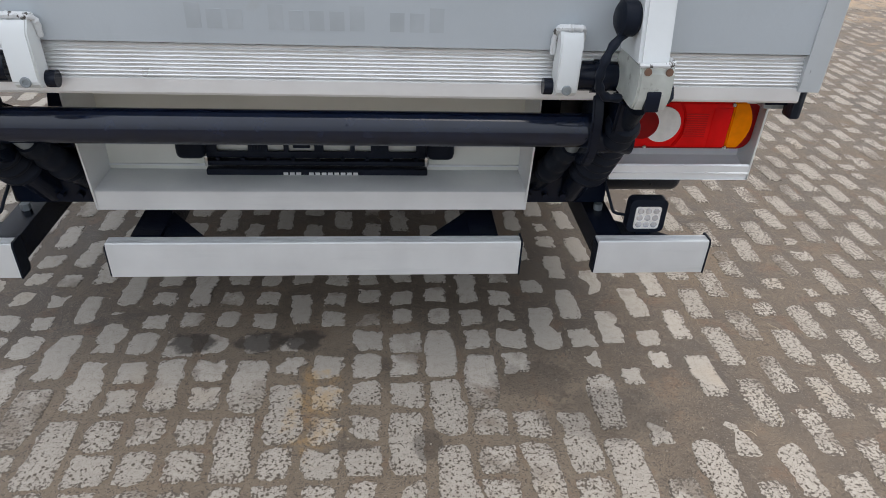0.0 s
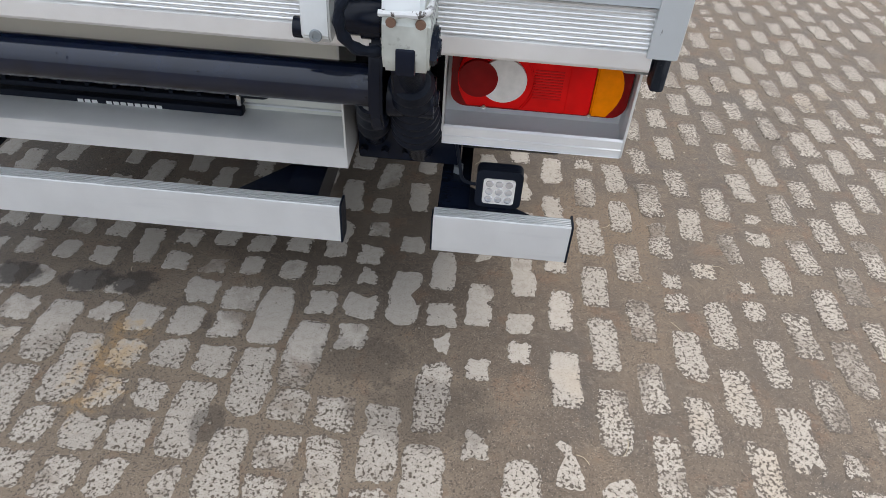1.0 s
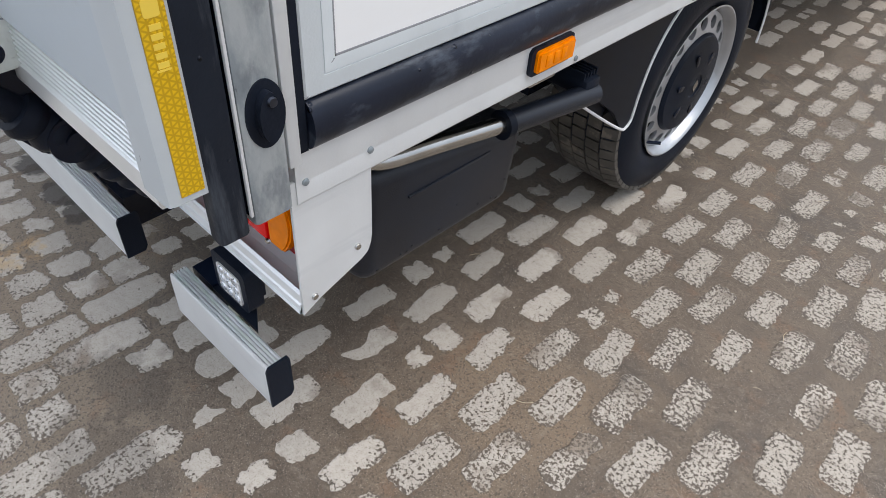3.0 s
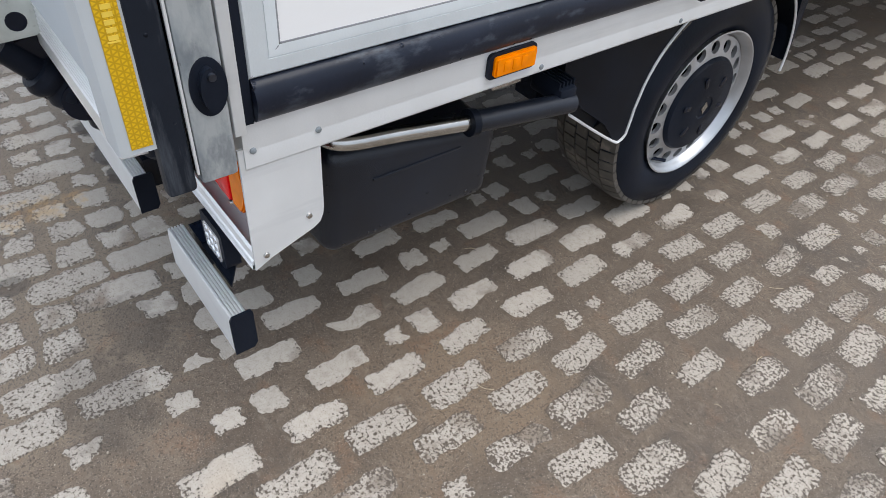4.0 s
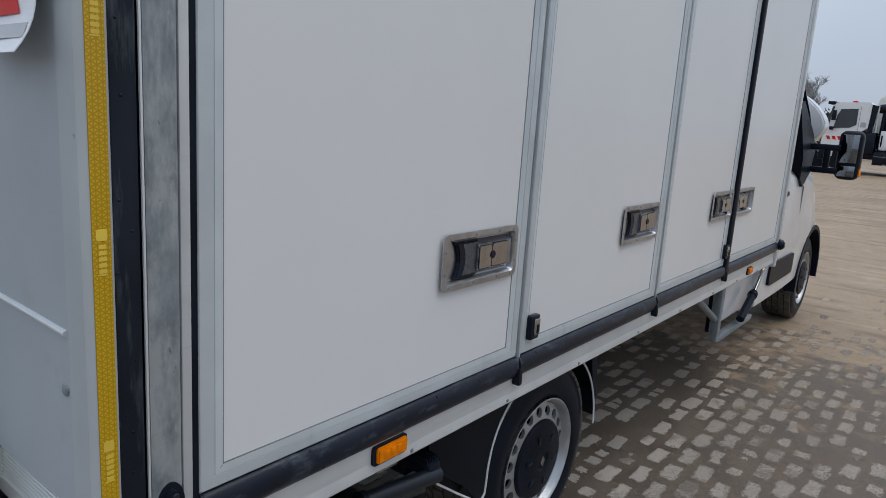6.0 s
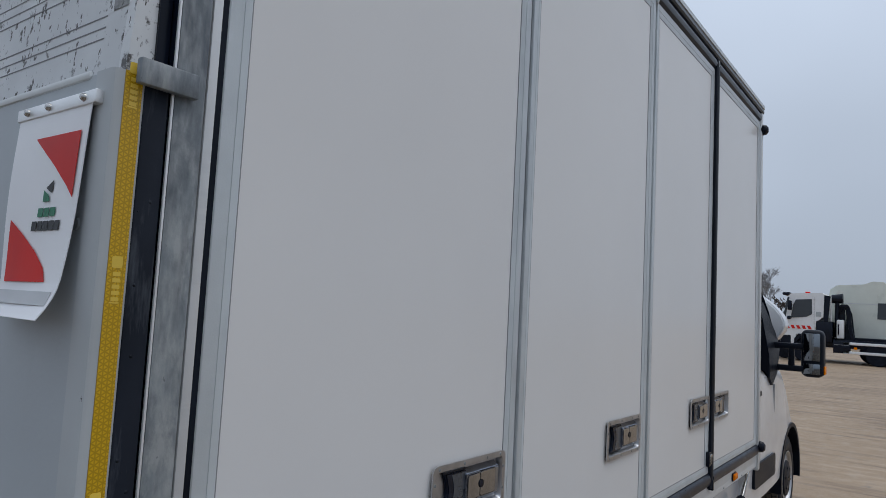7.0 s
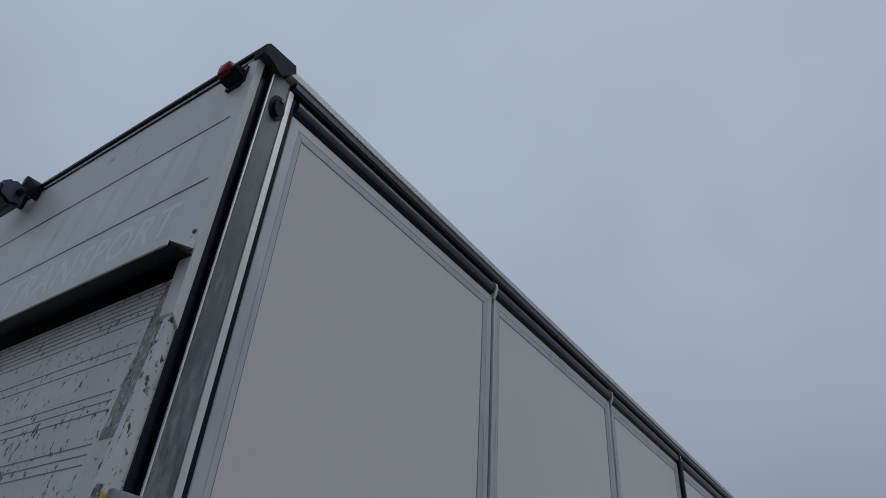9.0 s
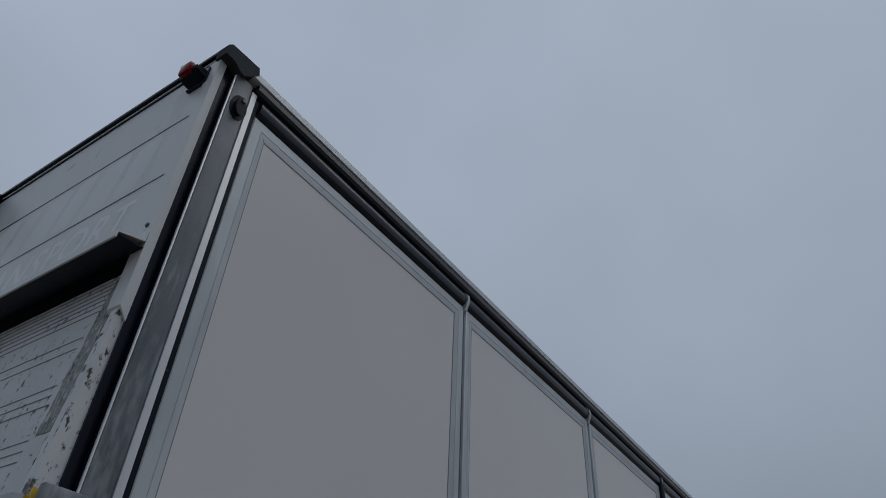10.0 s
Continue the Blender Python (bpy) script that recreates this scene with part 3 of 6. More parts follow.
# front corner post of the box
slab(truck, "front_corner_post", M_ALU, 1.030, 1.066, 3.968, 4.012, 0.69, 2.925, bevel=0.006, label="aluminium corner post")
slab(truck, "front_corner_post", M_ALU, -1.066, -1.030, 3.968, 4.012, 0.69, 2.925, bevel=0.006)
for z in (0.83, 2.80):
    part("corner_lamp", lathe(fresh(), [(-0.012, 0.03), (0.0, 0.034), (0.02, 0.03), (0.032, 0.016)], (1.066, 4.0, z), 20), M_BLACK, truck, "black round marker lamp on the corner")

# skirt rail along the side with its crease and rivets
bm = fresh()
prism(bm, [(1.000, 0.712), (1.050, 0.710), (1.053, 0.714), (1.053, 0.739), (1.0525, 0.741), (1.053, 0.743), (1.053, 0.783), (1.046, 0.787), (1.000, 0.787)], "y", 0.038, 3.985)
skirt = part("side_skirt", bm, M_ALU, truck, "satin aluminium side skirt profile")
for y in (0.051, 0.152, 0.60, 1.0, 1.42, 1.9, 2.35, 2.8, 3.2, 3.6):
    part("rivet", lathe(fresh(), [(0.0, 0.0052), (0.0022, 0.0045), (0.0035, 0.002)], (1.053, y, 0.741 if y < 0.3 else 0.722), 10), M_GALV, skirt)
prism(bm2 := fresh(), [(-1.053, 0.712), (-1.0, 0.712), (-1.0, 0.787), (-1.053, 0.787)], "y", 0.038, 3.985)
part("side_skirt", bm2, M_ALU, truck)


# amber side markers
def side_marker(y0, y1, z0, z1):
    bm = fresh()
    cy, cz = (y0 + y1) / 2, (z0 + z1) / 2
    prism(bm, rounded(y1 - y0, z1 - z0, 0.009, 4, cy, cz), "x", 1.050, 1.059)
    base = part("side_marker", bm, M_RUBBER, truck, "amber side marker lamp in a black rubber base")
    bm = fresh()
    prism(bm, rounded(y1 - y0 - 0.014, z1 - z0 - 0.010, 0.006, 4, cy + 0.003, cz), "x", 1.057, 1.067)
    bmesh.ops.bevel(bm, geom=[e for e in bm.edges if all(v.co.x > 1.066 for v in e.verts)], offset=0.0035, segments=2, affect="EDGES")
    part("lens", bm, M_AMBER, base, "glossy amber lens")
    bm = fresh()
    for k in (-0.3, 0, 0.3):
        box(bm, 1.0660, 1.0685, cy + k * (y1 - y0) * 0.6 - 0.007, cy + k * (y1 - y0) * 0.6 + 0.007, cz - 0.010, cz + 0.010, bevel=0.0015)
    part("lens_ribs", bm, M_AMBER, base)


side_marker(0.466, 0.574, 0.733, 0.779)
side_marker(3.37, 3.46, 0.726, 0.768)
slab(truck, "lamp_bracket", M_STEEL, 0.99, 1.04, 0.50, 0.57, 0.695, 0.712, bevel=0.003)

# rear frame: galvanised post, seals, stop buffers
for s in (1, -1):
    def sx(a, b):
        return (a, b) if s > 0 else (-b, -a)
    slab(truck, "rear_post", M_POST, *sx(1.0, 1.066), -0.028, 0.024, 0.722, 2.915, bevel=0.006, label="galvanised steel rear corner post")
    slab(truck, "post_trim", M_ALUBRIGHT, *sx(1.0615, 1.0665), -0.0322, -0.0285, 0.74, 2.90, bevel=0.001)
    slab(truck, "trim_seal", M_BLACK, *sx(1.04, 1.0612), -0.0320, -0.0285, 0.74, 2.90)
    slab(truck, "edge_strip", M_ALU, *sx(1.03, 1.063), 0.0265, 0.043, 0.775, 2.90, bevel=0.002)
    slab(truck, "gap_seal", M_RUBBER, *sx(1.03, 1.0575), 0.0435, 0.0565, 0.785, 2.89)
    slab(truck, "seal_backing", M_BLACK, *sx(0.99, 1.040), -0.0482, -0.0450, 0.74, 2.24)
    slab(truck, "rubber_seal", M_SEAL, *sx(1.040, 1.064), -0.072, -0.0335, 0.715, 1.885, bevel=0.006, label="black scuffed rubber edge seal")
    slab(truck, "seal_upper", M_BLACK, *sx(1.03, 1.0490), -0.0522, -0.0335, 1.885, 2.93)
    for z in (0.858, 2.81):
        bm = fresh()
        oval = [(0.002 + 0.0235 * math.cos(math.tau * k / 32), z + 0.039 * math.sin(math.tau * k / 32)) for k in range(32)]
        prism(bm, oval, "x", *((1.064, 1.078) if s > 0 else (-1.078, -1.064)))
        bmesh.ops.bevel(bm, geom=[e for e in bm.edges if all(abs(v.co.x) > 1.07 for v in e.verts)], offset=0.010, segments=4, affect="EDGES")
        buf = part("stop_buffer", bm, M_RUBBER, truck, "oval black rubber door buffer")
        part("buffer_screw", lathe(fresh(), [(0.0, 0.006), (0.003, 0.005), (0.003, 0.002)], (1.078 * s if s > 0 else -1.081, 0.004, z + 0.018), 10), M_DARKSTEEL, buf)
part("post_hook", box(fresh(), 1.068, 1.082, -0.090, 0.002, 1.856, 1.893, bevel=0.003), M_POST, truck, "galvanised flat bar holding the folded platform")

# rear wall above the platform
wall = slab(truck, "rear_wall", M_GREYPAINT, -1.02, 1.037, -0.068, 0.06, 2.345, 2.945, label="grey-white rear wall with faded lettering")
slab(truck, "rear_wall_lower", M_BLACK, -1.0, 1.0, -0.03, 0.06, 0.80, 2.345)
part("corner_plate", prism(fresh(), [(-0.0725, 2.215), (-0.0725, 2.930), (-0.0525, 2.930), (-0.0525, 2.190)], "x", 1.010, 1.0495), M_GREYPAINT, wall, "folded grey-white corner plate ending in a slanted cut")
for z in (2.385, 2.405):
    part("rivet", lathe(fresh(), [(0.0, 0.006), (-0.003, 0.005), (-0.004, 0.002)], (1.030, -0.0725, z), 10, "y"), M_DARKSTEEL, wall)
for z in (2.563, 2.752):
    slab(wall, "board_groove", M_BLACK, -1.02, 1.022, -0.0690, -0.067, z - 0.0016, z + 0.0016)
slab(wall, "top_edge", M_BLACK, -1.02, 1.04, -0.072, -0.05, 2.930, 2.937, bevel=0.002)
slab(wall, "top_rail", M_GREYPAINT, -1.03, 1.034, -0.070, -0.04, 2.937, 2.950, bevel=0.002)
slab(wall, "top_lip", M_BLACK, -1.03, 1.034, -0.078, -0.03, 2.950, 2.964, bevel=0.003)
# hood over the platform's upper edge
bm = fresh()
prism(bm, [(-0.0732, 2.385), (-0.0772, 2.385), (-0.0772, 2.362), (-0.130, 2.346), (-0.130, 2.330), (-0.126, 2.330), (-0.126, 2.342), (-0.0732, 2.356)], "x", -1.0, 1.049)
part("platform_hood", bm, M_GREYPAINT, truck, "folded sheet-metal hood over the platform's edge")
# black board and sheet put the deep shade under the hood into colour
slab(truck, "hood_backing", M_BLACK, -1.0, 1.03, -0.0485, -0.040, 2.2, 2.3445)
part("hood_lining", prism(fresh(), [(-0.1255, 2.3405), (-0.0485, 2.3445), (-0.0485, 2.3415), (-0.1255, 2.337)], "x", -0.998, 1.0485), M_BLACK, truck, "black sheet under the hood, its deep shade and dirt put into the colour")
# red marker and work lamp on the top edge
bm = fresh()
prism(bm, [(-0.066, 2.866), (-0.092, 2.868), (-0.106, 2.876), (-0.108, 2.890), (-0.102, 2.898), (-0.066, 2.900)], "x", 0.953, 1.019)
bmesh.ops.bevel(bm, geom=list(bm.edges), offset=0.005, segments=2, affect="EDGES")
rl = part("top_marker", bm, M_PLASTIC, truck, "black marker lamp with a dark red lens under the roof edge")
part("marker_lens", box(fresh(), 0.958, 1.000, -0.116, -0.080, 2.874, 2.911, bevel=0.008), M_DEEPRED, rl, "dark red lens")
slab(rl, "marker_base", M_BLACK, 0.950, 1.021, -0.078, -0.066, 2.860, 2.915, bevel=0.004)
bm = fresh()
prism(bm, [(-0.100, 2.845), (-0.135, 2.832), (-0.178, 2.850), (-0.182, 2.895), (-0.150, 2.925), (-0.105, 2.915)], "x", -0.075, 0.060)
bmesh.ops.bevel(bm, geom=list(bm.edges), offset=0.010, segments=2, affect="EDGES")
sl = part("top_work_lamp", bm, M_DARKSTEEL, truck, "grey metal lamp on the roof edge")
for x in (-0.055, 0.035):
    slab(sl, "lamp_bracket", M_BLACK, x, x + 0.022, -0.125, -0.055, 2.900, 2.958, bevel=0.006)
part("lamp_clip", rod(fresh(), (0.058, -0.125, 2.885), (0.082, -0.118, 2.890), 0.010, seg=12), M_BLACK, sl)
for x in (-0.045, 0.030):
    part("lamp_bolt", lathe(fresh(), [(0.0, 0.008), (-0.004, 0.007), (-0.005, 0.003)], (x, -0.178, 2.872), 10, "y"), M_BLACK, sl)

# ---- tail lift ----
PY = -0.112
bm = fresh()
prism(bm, [(PY, 0.868), (PY, 1.872), (-0.082, 1.876), (-0.072, 1.876), (-0.072, 0.868)], "x", -1.045, 1.045)
platform = part("lift_platform", bm, M_PLATFORM, truck, "grey-white painted aluminium tail lift platform, folded up")
# ribbed extrusion along the lower edge
prof = [(-0.074, 0.868), (-0.092, 0.868)]
z = 0.866
for k in range(9):
    yo = -0.004 * (0.866 - z) / 0.066
    prof += [(-0.098 + yo, z), (-0.098 + yo, z - 0.0026), (-0.1020 + yo, z - 0.0030), (-0.1032 + yo, z - 0.0045), (-0.1022 + yo, z - 0.0067)]
    z -= 0.0072
prof += [(-0.100, 0.800), (-0.1075, 0.797), (-0.1095, 0.771), (-0.107, 0.766), (-0.074, 0.764)]
part("edge_extrusion", prism(fresh(), prof, "x", -1.03, 1.022), M_EXTRUSION, platform, "ribbed bare aluminium edge profile", sharp=20)
for s in (1, -1):
    bm = fresh()
    pts = [(1.012, PY - 0.003), (1.053, PY - 0.003), (1.058, PY - 0.001), (1.060, PY + 0.004), (1.060, -0.066), (1.012, -0.066)]
    prism(bm, [(s * u, v) for u, v in pts], "z", 0.792, 1.874)
    part("side_profile", bm, M_CHIP, platform, "rounded side profile")
tape = slab(truck, "reflective_tape", M_YELLOW, 1.0595, 1.0612, PY + 0.012, PY + 0.0375, 0.800, 1.874, label="yellow reflective tape with a honeycomb pattern")
for z in (0.955, 1.262, 1.575, 1.845):
    slab(tape, "tape_mark", M_YELLOWPALE, 1.0610, 1.0616, PY + 0.018, PY + 0.0315, z - 0.022, z - 0.020)
    for k in range(5):
        slab(tape, "tape_mark", M_YELLOWPALE, 1.0610, 1.0616, PY + 0.020, PY + 0.0305, z - 0.019 + k * 0.0085, z - 0.0135 + k * 0.0085)
    bm = fresh()
    prism(bm, rounded(0.015, 0.016, 0.003, 3, PY + 0.0247, z + 0.034), "x", 1.0610, 1.0616)
    part("tape_mark", bm, M_YELLOWPALE, tape)
# tapered upper flap with wear
bm = fresh()
prism(bm, [(-0.087, 1.878), (-0.087, 1.890), (-0.058, 2.315), (-0.050, 2.315), (-0.050, 1.878)], "x", -1.03, 1.036)
flap = part("upper_flap", bm, M_WORN, truck, "chipped white platform flap with fine ribs")
for z in (1.945, 1.963, 1.981, 2.043, 2.062, 2.081, 2.155, 2.178, 2.232, 2.246, 2.259, 2.271, 2.283, 2.295, 2.306):
    y = -0.087 + (z - 1.890) * 0.028 / 0.41
    slab(flap, "flap_rib", M_GASKET, -1.02, 0.955 if z < 2.2 else 1.02, y - 0.0010, y + 0.001, z - 0.0008, z + 0.0008)
bm = fresh()
left, right = [], []
for k in range(16):
    z = 1.985 + k * 0.0205
    y = -0.087 + (z - 1.890) * 0.028 / 0.41 - 0.0012
    w = 0.026 + 0.009 * noise.noise((k * 0.7, 3.1, 0))
    left.append((bm.verts.new((0.998 - w, y, z)), bm.verts.new((0.998 - w, y + 0.004, z))))
    right.append((bm.verts.new((0.998 + w * 0.9, y, z)), bm.verts.new((0.998 + w * 0.9, y + 0.004, z))))
for k in range(15):
    bm.faces.new((left[k][0], right[k][0], right[k + 1][0], left[k + 1][0]))
    bm.faces.new((left[k][0], left[k + 1][0], left[k + 1][1], left[k][1]))
    bm.faces.new((right[k][0], right[k][1], right[k + 1][1], right[k + 1][0]))
bmesh.ops.recalc_face_normals(bm, faces=bm.faces)
part("wear_strip", bm, M_BARE, flap, "scraped bare metal strip")
part("flap_edge", prism(fresh(), [(-0.091, 1.880), (-0.091, 1.892), (-0.062, 2.312), (-0.052, 2.312), (-0.052, 1.880)], "x", 1.022, 1.044), M_WORNEDGE, flap, "heavily chipped edge profile")
slab(platform, "step_lip", M_GREYPAINT, -1.0, 0.99, PY - 0.004, PY + 0.004, 1.868, 1.880, bevel=0.004)
# weld beads and rivets on the platform
part("weld_bar", pipe(fresh(), [(0.69, PY - 0.001, 1.150), (0.85, PY - 0.001, 1.149), (1.00, PY - 0.001, 1.147)], 0.005, 8), M_GREYPAINT, platform)
part("weld_bar", pipe(fresh(), [(-0.4, PY - 0.001, 1.152), (0.1, PY - 0.001, 1.151), (0.62, PY - 0.001, 1.150)], 0.005, 8), M_GREYPAINT, platform)
for z in (1.06, 1.66):
    part("rivet", lathe(fresh(), [(0.0, 0.010), (-0.003, 0.009), (-0.005, 0.004)], (0.99, PY, z), 12, "y"), M_GALV, platform)
# faded web lettering: plain bars
for k in range(13):
    x = -0.196 + k * 0.037
    if k not in (3, 9):
        slab(platform, "faded_mark", M_GHOSTDARK, x, x + 0.027, PY - 0.0006, PY + 0.001, 0.895, 0.930 if k % 4 else 0.940)
# badge with red shapes
badge = slab(truck, "maker_badge", M_PRINTBLACK, -0.20, 0.20, PY - 0.003, PY + 0.001, 1.005, 1.085, bevel=0.001, label="black badge with red shapes")
for k in range(5):
    slab(badge, "badge_mark", M_PRINTRED, -0.06 + k * 0.048, -0.022 + k * 0.048, PY - 0.0042, PY - 0.002, 1.025, 1.066)
bm = fresh()
prism(bm, rounded(0.07, 0.05, 0.018, 4, -0.13, 1.046), "y", PY - 0.0042, PY - 0.002)
part("badge_mark", bm, M_PRINTWHITE, badge)

# lift arm post with its hinge block
bm = fresh()
prism(bm, [(-0.226, 0.870), (-0.222, 0.885), (-0.150, 1.245), (PY, 1.45), (PY + 0.01, 1.45), (PY + 0.01, 0.870)], "x", 0.622, 0.680)
bmesh.ops.bevel(bm, geom=[e for e in bm.edges if abs(e.verts[0].co.x - e.verts[1].co.x) < 1e-5], offset=0.006, segments=2, affect="EDGES")
post = part("lift_post", bm, M_GREYPAINT, truck, "grey-white tapered lift arm post")
bm = fresh()
prism(bm, [(-0.236, 0.816), (-0.236, 0.862), (-0.226, 0.876), (-0.095, 0.880), (-0.085, 0.868), (-0.085, 0.796), (-0.110, 0.792), (-0.165, 0.790), (-0.205, 0.787), (-0.224, 0.791)], "x", 0.624, 0.690)
bmesh.ops.bevel(bm, geom=[e for e in bm.edges if abs(e.verts[0].co.x - e.verts[1].co.x) < 1e-5], offset=0.004, segments=2, affect="EDGES")
block = part("hinge_block", bm, M_CAST, truck, "pale cast hinge block with rust-stained bolts")
part("weld_seam", pipe(fresh(), [(0.620, -0.232, 0.876), (0.650, -0.236, 0.878), (0.684, -0.230, 0.880), (0.687, -0.16, 0.881), (0.688, -0.095, 0.882)], lambda t: 0.0045 + 0.0008 * math.sin(t * 140) + 0.0006 * math.sin(t * 37), 8), M_WORN, platform)
for x in (0.637, 0.677):
    part("hinge_bolt", lathe(fresh(), [(0.0, 0.0075), (-0.003, 0.0065), (-0.003, 0.003)], (x, -0.236, 0.866), 12, "y"),
         mat("rusty_bolt", (0.16, 0.09, 0.06), 0.6) if x < 0.64 else bpy.data.materials["rusty_bolt"], block)
for z in (0.8555, 0.8655):
    slab(block, "side_groove", M_GASKET, 0.6890, 0.6904, -0.225, -0.095, z, z + 0.0022)
slab(block, "hinge_slot", M_BLACK, 0.643, 0.671, -0.2385, -0.20, 0.790, 0.830, bevel=0.003)
bm = fresh()
prism(bm, [(-0.229, 0.813), (-0.224, 0.828), (-0.206, 0.838), (-0.172, 0.840), (-0.158, 0.836), (-0.160, 0.827), (-0.196, 0.801), (-0.216, 0.799)], "x", 0.688, 0.700)
bmesh.ops.bevel(bm, geom=[e for e in bm.edges if all(v.co.x > 0.698 for v in e.verts)], offset=0.003, segments=2, affect="EDGES")
part("hinge_lever", bm, M_BLACK, block, "worn black hinge pin plate")
part("hinge_pin", lathe(fresh(), [(0.0, 0.014), (0.004, 0.012), (0.004, 0.006), (0.0015, 0.005)], (0.700, -0.200, 0.820), 14), M_BLACK, block)
part("block_hole", lathe(fresh(), [(-0.004, 0.0145), (0.0008, 0.0145), (0.0008, 0.010)], (0.690, -0.132, 0.819), 18), M_BLACK, block)
slab(post, "post_seam", M_GASKET, 0.679, 0.6835, PY - 0.0015, PY + 0.001, 0.885, 1.44)
for z in (0.90, 1.10):
    slab(post, "post_tab", M_GREYPAINT, 0.678, 0.690, PY - 0.014, PY + 0.002, z, z + 0.07, bevel=0.004)
# platform hinge brackets
for x0, x1 in ((0.492, 0.536), (-0.507, -0.458)):
    bm = fresh()
    prism(bm, [(-0.158, 0.800), (-0.158, 0.893), (-0.145, 0.913), (PY, 0.918), (PY, 0.790), (-0.145, 0.787)], "x", x0, x1)
    bmesh.ops.bevel(bm, geom=list(bm.edges), offset=0.003, segments=2, affect="EDGES")
    br = part("hinge_bracket", bm, M_GREYPAINT, truck, "grey-white welded hinge bracket")
    part("bracket_weld", pipe(fresh(), [(x0 - 0.004, -0.118, 0.862), (x0 - 0.004, -0.124, 0.905), (x0 + 0.004, -0.140, 0.916), ((x0 + x1) / 2, -0.143, 0.918), (x1 - 0.004, -0.140, 0.916), (x1 + 0.004, -0.124, 0.905), (x1 + 0.004, -0.118, 0.875)], lambda t: 0.0062 + 0.0009 * math.sin(t * 130) + 0.0006 * math.sin(t * 31), 8), M_WORN, platform)
    part("bracket_bolt", lathe(fresh(), [(0.0, 0.010), (-0.004, 0.009), (-0.004, 0.005), (-0.002, 0.0045)], ((x0 + x1) / 2, -0.158, 0.803), 14, "y"), M_GALV, br)
    side = -1 if x0 > 0 else 1
    xs = x0 if x0 > 0 else x1
    part("bracket_pin", rod(fresh(), (xs, -0.125, 0.800), (xs + side * 0.018, -0.125, 0.800), 0.016), M_BLACK, br)

# main tube and hinge arms
tube = part("lift_tube", rod(fresh(), (-0.60, -0.085, 0.692), (0.585, -0.085, 0.692), 0.036, seg=28), M_TUBE, truck, "wet black torsion tube of the tail lift")
for s in (1, -1):
    bm = fresh()
    prism(bm, [(-0.13, 0.66), (-0.13, 0.73), (-0.105, 0.80), (-0.06, 0.80), (-0.035, 0.73), (-0.03, 0.62), (-0.06, 0.60), (-0.10, 0.615)], "x", *((0.585, 0.608) if s > 0 else (-0.62, -0.60)))
    bmesh.ops.bevel(bm, geom=list(bm.edges), offset=0.004, segments=2, affect="EDGES")
    part("tube_flange", bm, M_BLACK, tube)
    part("hinge_shaft", rod(fresh(), (s * 0.53, -0.10, 0.815), (s * 0.635, -0.10, 0.815), 0.030, seg=20), M_BLACK, tube)
    part("shaft_collar", rod(fresh(), (s * 0.575, -0.10, 0.815), (s * 0.605, -0.10, 0.815), 0.034, seg=20), M_BLACK, tube)
    # lower arm running forward
    bm = fresh()
    prism(bm, [(-0.16, 0.78), (-0.14, 0.70), (-0.05, 0.645), (0.10, 0.55), (0.26, 0.50), (0.28, 0.56), (0.12, 0.64), (-0.02, 0.72), (-0.10, 0.79)], "x", *((0.625, 0.665) if s > 0 else (-0.665, -0.625)))
    bmesh.ops.bevel(bm, geom=list(bm.edges), offset=0.005, segments=2, affect="EDGES")
    part("lift_arm", bm, M_BLACK, truck, "black lift arm")
    part("arm_bush", rod(fresh(), (s * 0.612, -0.075, 0.672), (s * 0.690, -0.075, 0.672), 0.036, seg=22), M_BLACK, truck)
    part("arm_pin", rod(fresh(), (s * 0.690, -0.075, 0.672), (s * 0.697, -0.075, 0.672), 0.014, seg=12), M_BLACK, truck)

    # bellows over the cylinder rods
    def bellows(p, q, r0, r1, n):
        p, q = Vector(p), Vector(q)
        bm = fresh()
        prof = [(0.0, r0 * 0.55), (0.002, r0 * 0.9)]
        length = (q - p).length
        for k in range(n):
            a = length * (k + 0.5) / n
            rr = r0 + (r1 - r0) * k / n
            prof += [(a - length * 0.40 / n, rr * 0.90), (a - length * 0.14 / n, rr * 1.07), (a + length * 0.14 / n, rr * 1.07), (a + length * 0.40 / n, rr * 0.92)]
        prof += [(length - 0.002, r1 * 0.9), (length, r1 * 0.6)]
        lathe(bm, prof, (0, 0, 0), 24, "z")
        m = Matrix.Translation(p) @ (q - p).to_track_quat("Z", "Y").to_matrix().to_4x4()
        bmesh.ops.transform(bm, matrix=m, verts=bm.verts)
        return bm
    b = part("cylinder_bellows", bellows((s * 0.655, -0.128, 0.728), (s * 0.650, 0.050, 0.535), 0.035, 0.049, 7), M_RUBBER, truck, "ribbed black rubber bellows over the lift cylinder")
    part("cylinder_eye", rod(fresh(), (s * 0.658, -0.165, 0.775), (s * 0.654, -0.11, 0.71), 0.020, 0.024, seg=16), M_PLASTIC, b)
    part("lift_cylinder", rod(fresh(), (s * 0.650, 0.03, 0.55), (s * 0.648, 0.145, 0.43), 0.031, seg=20), M_BLACK, truck)
    b = part("cylinder_bellows", bellows((s * 0.575, -0.045, 0.640), (s * 0.560, 0.075, 0.520), 0.027, 0.034, 3), M_RUBBER, truck, "smooth black rubber cylinder sleeve")
    part("cylinder_end", rod(fresh(), (s * 0.58, -0.07, 0.665), (s * 0.575, -0.04, 0.635), 0.016, 0.019, seg=16), M_GALV, b)
    part("lift_cylinder", rod(fresh(), (s * 0.56, 0.07, 0.525), (s * 0.552, 0.15, 0.455), 0.028, seg=20), M_BLACK, truck)
